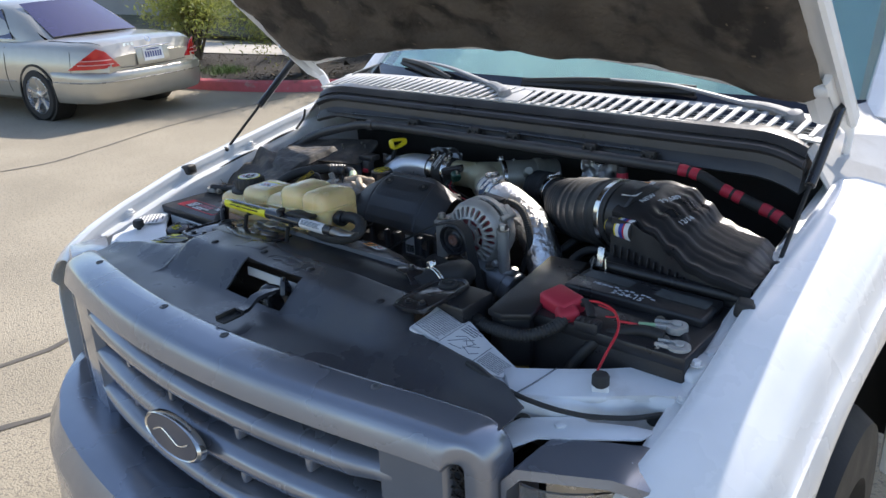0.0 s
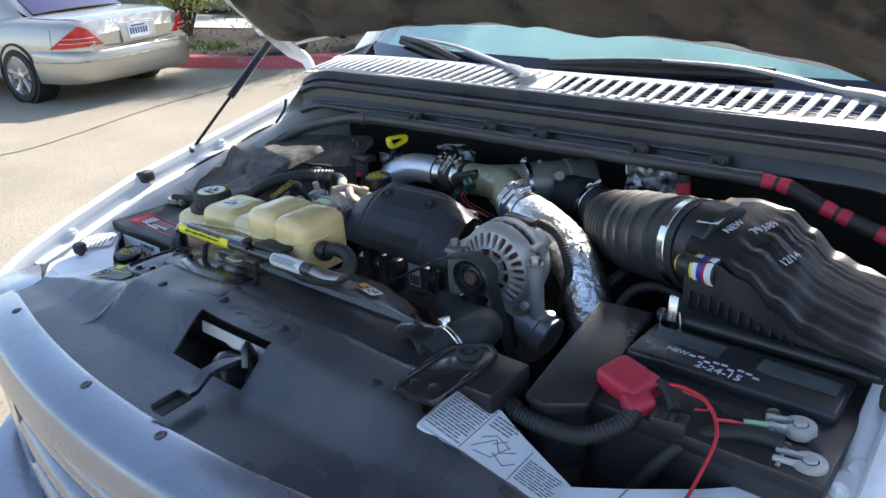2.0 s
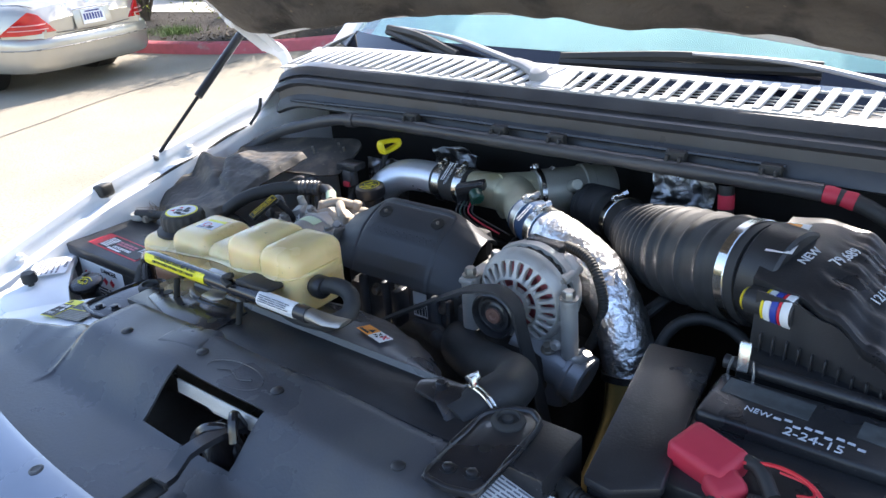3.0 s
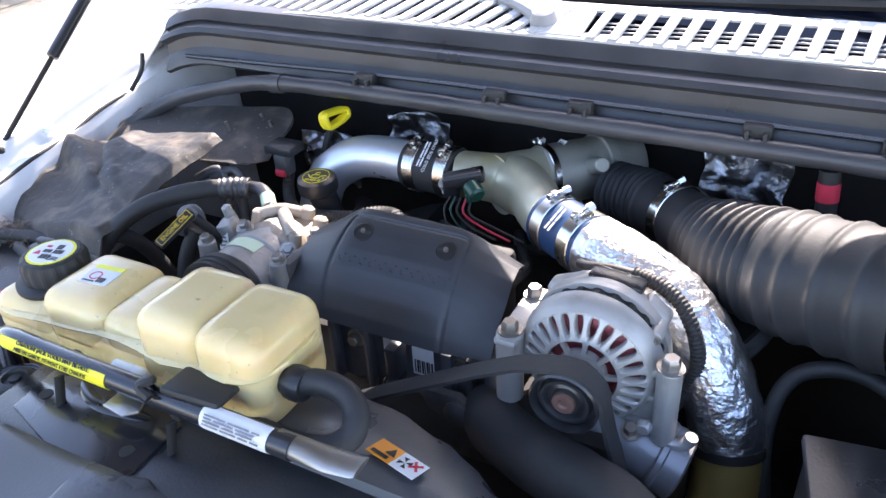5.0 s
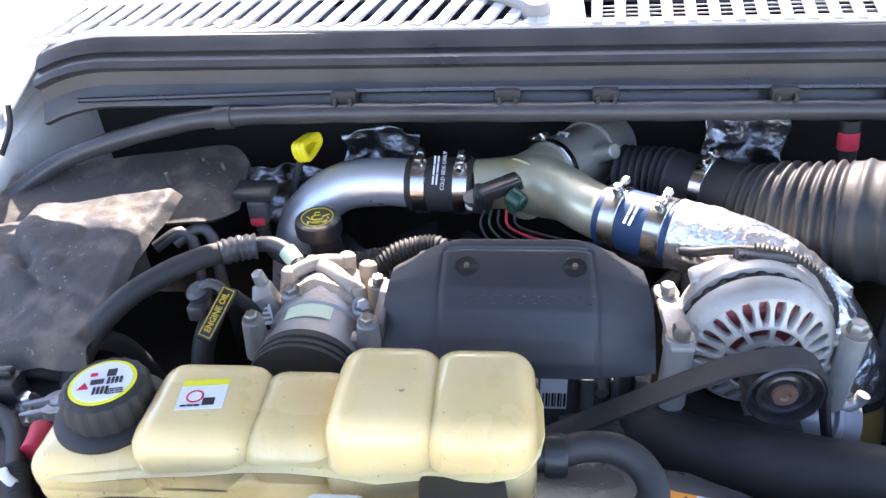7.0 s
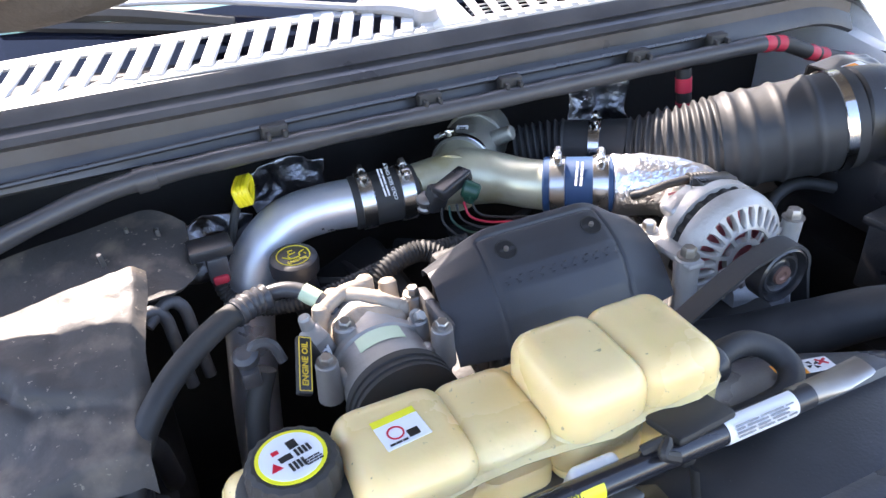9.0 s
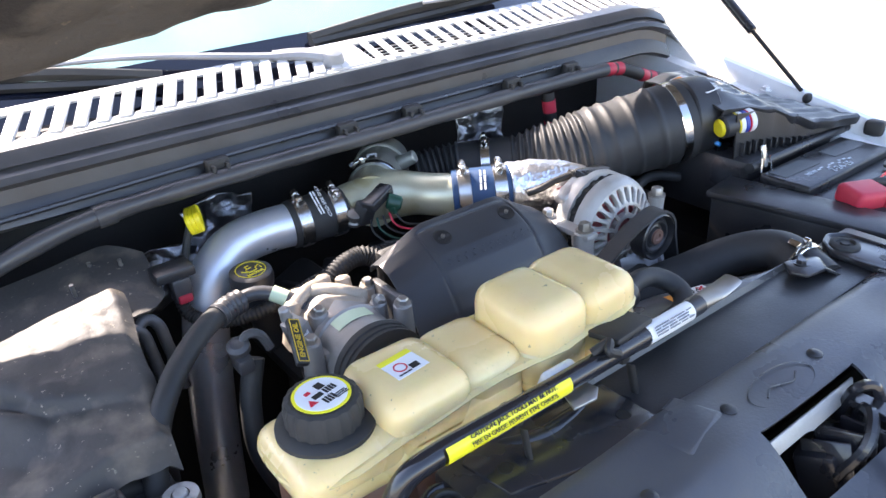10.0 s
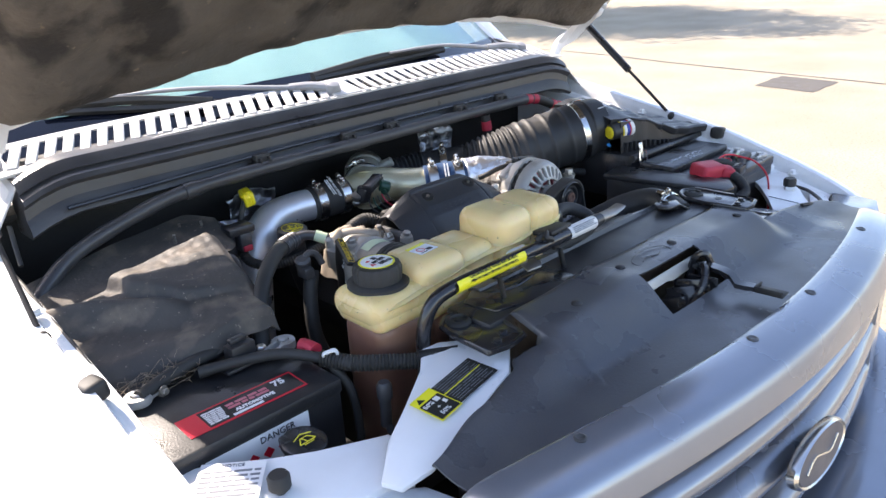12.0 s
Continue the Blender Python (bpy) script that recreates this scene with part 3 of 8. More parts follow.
for sgn in (-1, 1):
    part("boot_seam", tube(bmn(), [deck_pt(b, sgn * .215) for b in (.10, .25, .45, .7, .95)], .0032, 5, 20), M_SEAM, sedan)
    part("quarter_seam", tube(bmn(), [deck_pt(.42, sgn * f) for f in (.40, .46, .52, .58, .64)], .0028, 5, 16), M_SEAM, sedan)
    for b in (1.72, 2.75, 3.75):
        part("door_seam", tube(bmn(), [deck_pt(b, sgn * f) for f in (.36, .44, .52, .60, .68, .76)], .0035, 5, 18), M_SEAM, sedan)
    part("side_moulding", tube(bmn(), [deck_pt(b, sgn * .655, .004) for b in (1.55, 2.2, 3.0, 3.7)], .014, 6, 24, squash=.5), M_CARLOW, sedan, "tan side moulding")
    part("window_trim", tube(bmn(), [CAR @ V((sgn * .802, b, .995)) for b in (1.60, 2.3, 3.1, 3.75)], .009, 6, 20), M_CHROME, sedan, "bright window trim")
    part("pillar_trim", tube(bmn(), [CAR @ V((sgn * (.805 - .155 * v), 1.62 + .35 * v - .012, 1.0 + .345 * v)) for v in (0, .3, .6, 1)], .010, 6, 12), M_SEAM, sedan)
part("window_border", tube(bmn(), [CAR @ V(p) for p in ((-.625, 1.020, 1.006), (0, .970, 1.026), (.625, 1.020, 1.006))], .010, 6, 24), M_SEAM, sedan, "black border of the rear window")
part("boot_lower_seam", tube(bmn(), [CAR @ V(p) for p in ((-.50, -.016, .655), (-.2, -.040, .645), (0, -.044, .643), (.2, -.040, .645), (.50, -.016, .655))], .004, 5, 24), M_SEAM, sedan)
part("plate_trim", tube(bmn(), [CAR @ V(p) for p in ((-.27, -.022, .865), (0, -.034, .872), (.27, -.022, .865))], .008, 6, 16), M_CHROME, sedan, "chrome strip over the plate")
bm = bmn()
loft(bm, [[CAR @ V((a * (1 - i * .35) * .985, b + i * .8 + .004, z)) for a, b in plan] for z, i in ((.235, .16), (.262, .07), (.30, .03))], False, False)
part("lower_valance", bm, M_SEAM, sedan, "dark lower edge of the bumper")
bm = bmn()
PL = plane_m(CAR @ V((0, -0.018, 0.765)), CAR.to_3x3() @ V((1, 0, 0)), CAR.to_3x3() @ V((0, -1, 0.12)))
box(bm, (0, -.01, -.002), (0.50, 0.20, 0.010), 0.004, None, 3)
bmesh.ops.transform(bm, matrix=PL, verts=bm.verts)
recess = part("plate_recess", bm, M_CARPAINT, sedan, "rounded number-plate recess")
bm = bmn()
patch(bm, PL, -0.152, -0.076, 0.152, 0.076, 0.012, 0.002)
plate = part("number_plate", bm, M_LABEL, sedan, "white number plate with dark bars")
bm = bmn()
for k in range(7):
    patch(bm, PL, -0.13 + k * 0.038, -0.035, -0.105 + k * 0.038, 0.035, 0.0145)
patch(bm, PL, -0.10, 0.05, 0.10, 0.066, 0.0145)
part("plate_marking", bm, mat("plate_blue", (0.05, 0.06, 0.22), None, 0.4, bump=0), plate)
bm = bmn()
for k in range(3):
    patch(bm, PL, -0.42 + k * 0.055, 0.135, -0.385 + k * 0.055, 0.165, 0.02)
part("model_marking", bm, M_CHROME, sedan, "small chrome bars on the boot lid")
bm = bmn()
lathe(bm, CAR @ V((0, 0.045, .945)), CAR.to_3x3() @ V((0, -1, .4)), [(0.038, 0), (0.038, .006), (.028, .006), (.028, 0)], 20, False)
part("badge", bm, M_CHROME, sedan, "round chrome badge")
for sgn in (-1, 1):
    for b in (1.13, 4.09):
        wc = CAR @ V((sgn * 0.815, b, 0.325))
        ax = CAR.to_3x3() @ V((sgn, 0, 0))
        bm = bmn()
        lathe(bm, wc - ax * .1, ax, [(.22, 0), (.30, .0), (.325, .03), (.325, .19), (.30, .222), (.235, .226), (.225, .20), (.225, .02)], 40, False)
        wheel = part("wheel", bm, M_TYRE, sedan, "black tyre on a five-spoke alloy rim")
        bm = bmn()
        lathe(bm, wc + ax * .09, ax, [(.232, .03), (.225, .032), (.205, -.04), (.20, -.1), (.05, -.1)], 36, False)
        lathe(bm, wc + ax * .06, ax, [(.06, 0), (.06, .035), (.03, .05)], 20)
        for k in range(5):
            a = 2 * math.pi * k / 5 + 0.3
            d = CAR.to_3x3() @ V((0, math.cos(a), math.sin(a)))
            s = ax.cross(d)
            loft(bm, [[wc + ax * (z + e) + d * r + s * q for q, e in ((-w, -.01), (w, -.01), (w * .7, .012), (-w * .7, .012))] for r, w, z in ((.03, .03, .09), (.12, .026, .085), (.215, .038, .10))])
        part("rim", bm, M_RIM, wheel, "five-spoke alloy rim")
    bm = bmn()
    lathe(bm, CAR @ V((sgn * .60, 1.13, .34)), CAR.to_3x3() @ V((sgn, 0, 0)), [(.30, 0.0), (.372, 0.05), (.372, .326), (.345, .330), (.34, .20)], 36, False)
    part("wheel_arch", bm, M_DARK, sedan, "dark wheel arch")
    for bb in (2.42, 3.35):
        bm = bmn()
        box(bm, CAR @ V((sgn * .925, bb - .35, .83)), (0.03, 0.22, 0.03), 0.01, CAR.to_3x3())
        part("door_handle", bm, M_CARPAINT, sedan)
# ---- pickup truck: body round the engine bay ----
truck = thing("pickup_truck", (0, 1.5, 0), "white pickup truck with grey grille and raised hood", "pickup truck")


def crest(y):
    pts = [(0.0, .96), (0.10, 1.03), (0.14, 1.062), (0.18, 1.10), (0.25, 1.130), (0.39, 1.172), (0.55, 1.222), (0.72, 1.256), (0.95, 1.302), (1.15, 1.338), (1.5, 1.36), (2.0, 1.37)]
    tot = 0.0
    for k in range(-4, 5):
        q = max(0.0, y + k * .008 * min(1, max(.3, (y - .1) / .25)))
        i = max(j for j, p in enumerate(pts[:-1]) if p[0] <= q)
        (a, u), (b, v) = pts[i], pts[i + 1]
        tot += u + (v - u) * (q - a) / (b - a)
    return tot / 9


def arch_low(y):
    d = min(1.0, abs(y - 0.93) / 0.60)
    return 0.50 + 0.555 * (1 - d ** 3) ** (1 / 3)


SHIFT = -0.016   # the body's centre line lies off the zero of x


def fender(sgn):
    bm = bmn()

    def f(u, v):
        y = 0.15 + 1.26 * v
        zt, lo = crest(y), arch_low(y)
        fr = max(0.0, 1 - (y - 0.15) / 0.22)
        sec = [(0.830, -0.040), (0.833, -0.016), (0.839, -0.003), (0.850, 0.000), (0.875, -0.005), (0.92, -0.026), (0.968, -0.07), (0.995, -0.14)]
        k = u * 11
        if k <= 7:
            i = min(int(k), 6)
            a = k - i
            x = sec[i][0] + (sec[i + 1][0] - sec[i][0]) * a
            z = zt + sec[i][1] + (sec[i + 1][1] - sec[i][1]) * a
        else:
            a = (k - 7) / 4
            x = 0.998 + 0.014 * math.sin(a * 2.6)
            z = (zt - 0.12) + (lo - (zt - 0.12)) * a
        z = max(z, lo)
        return (sgn * (x - 0.03 * fr * fr) + SHIFT, y + 0.02 * (u > .6) * fr, z - 0.01 * fr)
    sheet(bm, f, 33, 68, 0.004)
    fd = part("fender", bm, M_WHITE, truck, "white front fender")
    # inner rail along the edge of the bay
    bm = bmn()

    def g(u, v):
        y = 0.26 + 1.02 * v
        zt = crest(y)
        sec = [(0.845, -0.046), (0.834, -0.040), (0.824, -0.034), (0.814, -0.035), (0.804, -0.041), (0.799, -0.06), (0.796, -0.12), (0.79, -0.30), (0.78, -0.5)]
        k = u * 8
        i = min(int(k), 7)
        a = k - i
        dx = 0.0012 * noise.noise(V((y * 9, i, 2)))
        return (sgn * (sec[i][0] + (sec[i + 1][0] - sec[i][0]) * a + dx) + SHIFT, y, zt + sec[i][1] + (sec[i + 1][1] - sec[i][1]) * a)
    sheet(bm, g, 24, 40, 0.003)
    part("inner_rail", bm, M_WHITE_IN, truck, "white inner fender rail with sealed seam")
    # black rubber strip under the rail's lip
    bm = bmn()
    tube(bm, [(sgn * 0.808 + SHIFT, y, crest(y) - 0.041 + .003 * math.sin(y * 37)) for y in (0.66, .74, .82, .9, .98)], 0.004, 8)
    part("rail_seal", bm, M_RUBBER, truck)
    # bolts and rubber hood stops on the rail
    bm = bmn()
    box(bm, (sgn * 0.838 + SHIFT, 0.572, crest(0.57) - 0.012), (0.034, 0.036, 0.030), 0.008, eul(0, sgn * 8, 10), 3)
    cyl(bm, (sgn * 0.842 + SHIFT, 0.572, crest(.57) - .028), (sgn * 0.842 + SHIFT, 0.572, crest(.57) - .01), .012)
    part("hood_stop", bm, M_RUBBER, truck, "black rubber hood stop")
    for y in (0.36, 0.80):
        bm = bmn()
        bolt(bm, (sgn * 0.826 + SHIFT, y, crest(y) - 0.026), (0, 0, 1), 0.008, 0.008)
        part("rail_bolt", bm, M_WHITE_IN, truck)
    return fd


fender(-1)
fender(1)

# wheels and inner arches
for sgn in (-1, 1):
    bm = bmn()
    lathe(bm, (sgn * 0.70, 0.98, 0.40), (sgn, 0, 0), [(.25, 0), (.36, 0), (.40, .04), (.40, .22), (.37, .265), (.24, .27), (.22, .24), (.22, .05)], 48, False)
    tw = part("wheel", bm, M_TYRE, truck, "black truck tyre on a steel rim")
    bm = bmn()
    lathe(bm, (sgn * 0.9, 0.98, 0.40), (sgn, 0, 0), [(.235, .06), (.22, .03), (.2, -.02), (.1, .01), (.07, .05), (.0, .05)], 36, False)
    part("rim", bm, M_STEEL, tw, "steel rim")
    bm = bmn()
    sheet(bm, lambda u, v: (sgn * (0.81 + 0.17 * v), 0.93 + 0.62 * math.cos(math.pi * u), 0.47 + 0.57 * math.sin(math.pi * u) ** .7), 24, 3, 0.004)
    part("wheel_liner", bm, M_DARK, truck, "dark wheel-arch liner")

# grille: moulded frame, two sweeping bars with chrome-free grey paint, dark sheets behind for shade


def gy(x):
    """Plan curve of the nose."""
    return 0.02 + 0.23 * x * x


def gz(x):
    return 1.166 - 0.05 * max(0, abs(x) - 0.3) ** 1.5


N = 60


def rail(secf, x0, x1, n=N, caps=True, bm=None):
    rows = []
    for i in range(n + 1):
        x = x0 + (x1 - x0) * i / n
        rows.append([V((x, gy(x) + y, z)) for y, z in secf(x)])
    loft(bm, rows, True, caps)


def top_sec(x):
    z = gz(x)
    drop = 0.008 * max(0, (abs(x) - 0.45) / 0.17) ** 2
    e = min(1.0, max(0, (abs(x) - 0.575) / 0.075))
    drop += 0.060 * (1 - math.sqrt(1 - e * e * .98))
    z -= drop
    return [(y + .012 * e * e, q) for y, q in [(0.026, z - .012), (0.030, z - .002), (0.02, z + .002), (-0.005, z - .001), (-0.028, z - .005), (-0.040, z - .010), (-0.047, z - .018), (-0.052, z - .030), (-0.058, z - .046), (-0.060, z - .056), (-0.055, z - .061), (-0.03, z - .060), (-0.02, z - .045), (0.02, z - .022)]]


def surround():
    """The surround's section, carried across the top and round both corners down to the bumper."""
    way = []
    for i in range(81):
        x = -.585 + 1.17 * i / 80
        way.append((x, gz(x) - .006 * max(0, (abs(x) - .45) / .14) ** 2, 0.0, 1.0))
    bend = []
    for k in range(1, 11):
        a = k / 10 * radians(84)
        bend.append((.585 + .062 * math.sin(a), gz(.585) - .006 - .062 * (1 - math.cos(a)), math.sin(a), math.cos(a)))
    lx, lz_ = bend[-1][0], bend[-1][1]
    for k in range(1, 9):
        bend.append((lx + .008 * k / 8, lz_ - .36 * k / 8, .995, .10))
    full = [(-x, z, -ux, uz) for x, z, ux, uz in reversed(bend)] + way + bend
    rows = []
    for x, z, ux, uz in full:
        base = gz(min(max(x, -.44), .44))
        turn = abs(ux)
        row = []
        for y, q in top_sec(min(max(x, -.44), .44)):
            n = (q - base) * (1 - .38 * turn)
            row.append(V((x + ux * n, gy(min(abs(x), .64)) + y * (1 - .15 * turn), z + uz * n)))
        rows.append(row)
    return rows


srows = surround()
bm = bmn()
loft(bm, srows)
grille = part("grille", bm, M_GREY, truck, "grey painted grille surround")


def bar_sec(zc, h, back):
    def f(x):
        e = max(0, (abs(x) - 0.40) / 0.12)
        zz = zc + 0.012 * e
        k = 1 - 0.25 * min(1, e)
        return [(back - .005, zz + .52 * h * k), (back - .025, zz + .50 * h * k), (back - .045, zz + .42 * h * k), (back - .060, zz + .26 * h * k), (back - .068, zz + .04 * h * k), (back - .068, zz - .18 * h * k), (back - .060, zz - .38 * h * k), (back - .045, zz - .49 * h * k), (back - .02, zz - .5 * h * k), (back, zz)]
    return f


for zc, h in ((1.036, 0.056), (0.940, 0.056), (0.846, 0.05)):
    bm = bmn()
    rail(bar_sec(zc, h, 0.026), -0.50, 0.50, 50, True, bm)
    part("grille_bar", bm, M_GREY, grille, "sweeping grey grille bar")
for sgn in (-1, 1):
    bm = bmn()
    loft(bm, [[V((sgn * a, gy(a) + y, z)) for a, y in ((0.455, 0.03), (0.455, -0.02), (0.47, -0.040), (0.53, -0.046), (0.578, -0.044), (0.584, -0.036), (0.584, 0.03))] for z in (0.70, 0.80, 1.02, 1.10, 1.118)])
    part("grille_pillar", bm, M_GREY, grille, "grey side pillar of the grille")
    # Black sheet stands in for the shade behind the honeycomb.
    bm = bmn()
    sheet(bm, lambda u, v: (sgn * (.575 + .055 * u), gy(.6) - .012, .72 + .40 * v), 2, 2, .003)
    part("insert_backing", bm, M_INKSHADE, grille, "black sheet painting the shade behind the honeycomb")
    # honeycomb mesh beside the pillar
    bm = bmn()
    for r in range(14):
        for c in range(3):
            hx, hz = 0.590 + c * 0.018 + (0.009 if r % 2 else 0) - .004, 0.905 + r * 0.0155
            if hx > .625:
                continue
            p = V((sgn * hx, gy(hx) - 0.030, hz))
            lathe(bm, p, (sgn * .25, -1, 0), [(0.0105, 0), (0.0105, .004), (0.0082, .004), (0.0082, 0)], 6, False)
    part("honeycomb", bm, M_BLACK, grille, "black honeycomb insert")
# Plain dark sheet stands in for the shaded gaps between the bars.
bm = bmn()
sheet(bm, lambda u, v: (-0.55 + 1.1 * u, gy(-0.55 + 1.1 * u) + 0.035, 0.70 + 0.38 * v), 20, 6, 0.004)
part("grille_backing", bm, M_DARK, grille, "dark sheet painting the shade behind the bars")
for xx in (-0.30, 0.30, -0.1, 0.12):
    for zc in (0.988, 0.890):
        bm = bmn()
        box(bm, (xx, gy(xx) + 0.0, zc), (0.016, 0.04, 0.03), 0.006)
        part("bar_bracket", bm, M_GREY, grille)
# oval badge, a plain raised wave in its field
BADGE = plane_m((-0.019, -0.036, 0.950), (1, 0, 0), (0, -1, 0.14))
bm = bmn()
rows = []
for r, z in ((1.0, 0), (1.0, .012), (.94, .017), (.88, .014)):
    rows.append([BADGE @ V((0.098 * r * math.cos(a), 0.041 * r * math.sin(a), z)) for a in [2 * math.pi * i / 40 for i in range(40)]])
loft(bm, rows)
badge = part("badge", bm, M_CHROME, grille, "oval badge with a chrome rim")
bm = bmn()
loft(bm, [[BADGE @ V((0.086 * math.cos(a), 0.036 * math.sin(a), z)) for a in [2 * math.pi * i / 40 for i in range(40)]] for z in (.012, .0155)])
part("badge_field", bm, mat("badge_blue_grey", (0.09, 0.10, 0.13), (0.07, 0.08, 0.11), 0.4, metal=0.3, bump=0.05), badge)


def scribble(m, k, r, bmx, z):
    tube(bmx, [m @ V((k[0] * a, k[1] * b, z)) for a, b in ((-.62, -.12), (-.3, .16), (0, 0), (.3, -.16), (.62, .12))], r, 6, 40)


bm = bmn()
scribble(BADGE, (0.098, 0.05), 0.0022, bm, 0.016)
part("badge_relief", bm, M_CHROME, badge, "plain raised wavy stroke")
for x in (-0.47, -0.118, 0.085, 0.43):
    bm = bmn()
    lathe(bm, (x, gy(x) + 0.012, gz(x) + 0.0), (0, -.05, 1), [(.009, -.001), (.009, .0015), (.006, .003), (.004, .002)], 16)
    part("grille_screw", bm, M_CASTDARK, grille, "grille fixing screws")

# front bumper
bm = bmn()


def bump_sec(x):
    e = max(0, (abs(x) - 0.5) / 0.5)
    return [(-0.09 + .42 * e * e, .80), (-0.15 + .42 * e * e, .79), (-0.185 + .42 * e * e, .74), (-0.19 + .42 * e * e, .58), (-0.16 + .42 * e * e, .52), (0.0 + .3 * e * e, .52), (0.0 + .3 * e * e, .78)]


loft(bm, [[V((x, gy(min(abs(x), .6)) - 0.0 + y, z)) for y, z in bump_sec(x)] for x in [-0.96 + 1.92 * i / 60 for i in range(61)]])
part("front_bumper", bm, M_GREY, truck, "grey painted front bumper")
bm = bmn()
tube(bm, [(-0.15, -0.2, 0.55), (-0.15, -0.26, 0.54), (-0.12, -0.29, 0.53), (-0.09, -0.26, .54), (-.09, -.2, .55)], 0.012, 8)
part("tow_hook", bm, M_DARK, truck, "black tow hook")

# headlamps with grey bezels
for sgn in (-1, 1):
    bm = bmn()
    bz = [(0.648, 1.072), (0.672, 1.102), (0.80, 1.110), (0.842, 1.092), (0.85, .90), (0.65, .86)]
    loft(bm, [[V((sgn * x, 0.10 + 1.6 * (x - .645) ** 2 + .12 * (x - .645) + y, z)) for x, z in [((a - .76) * k + .76, (b - .98) * k + .98) for a, b in bz]] for y, k in ((.10, .98), (0.03, 1.0), (0.0, .985), (-0.004, .88), (0.03, .84))], True, False)
    hl = part("headlamp", bm, M_GREY, truck, "headlamp in a grey bezel")
    bm = bmn()
    sheet(bm, lambda u, v: (sgn * (0.675 + 0.145 * u), 0.112 + .10 * u * u, 0.89 + 0.180 * v), 10, 8, 0.005)
    part("lens", bm, M_LENS, hl, "ribbed clear lamp lens")
    bm = bmn()
    sheet(bm, lambda u, v: (sgn * (0.675 + 0.145 * u), 0.185 + .08 * u * u + .02 * math.sin(u * 3.1), 0.865 + 0.185 * v), 10, 6, 0.004)
    part("reflector", bm, M_CHROME, hl, "bright reflector")
    # white bracket over the lamp
    bm = bmn()
    outl = ((.590, .128), (.630, .142), (.655, .190), (.700, .213), (.786, .270), (.797, .304), (.760, .296), (.700, .266), (.676, .272), (.655, .250), (.632, .236), (.606, .216), (.590, .170))
    slab(bm, [V((sgn * x, y, 1.098 - .10 * max(0, .21 - y) + .02 * (x - .6))) for x, y in outl], (0, 0, 1), .004, .0012)
    lathe(bm, (sgn * .668, .235, 1.101), (0, 0, 1), [(.009, 0), (.010, .004), (.006, .006)], 14)
    part("lamp_bracket", bm, M_WHITE_IN, truck, "white pressed bracket above the headlamp")
    bm = bmn()
    box(bm, (sgn * 0.735, 0.172, 1.088), (0.024, 0.055, 0.010), 0.003, eul(15, 0, 18))
    part("lamp_clip", bm, M_BLACK, truck)

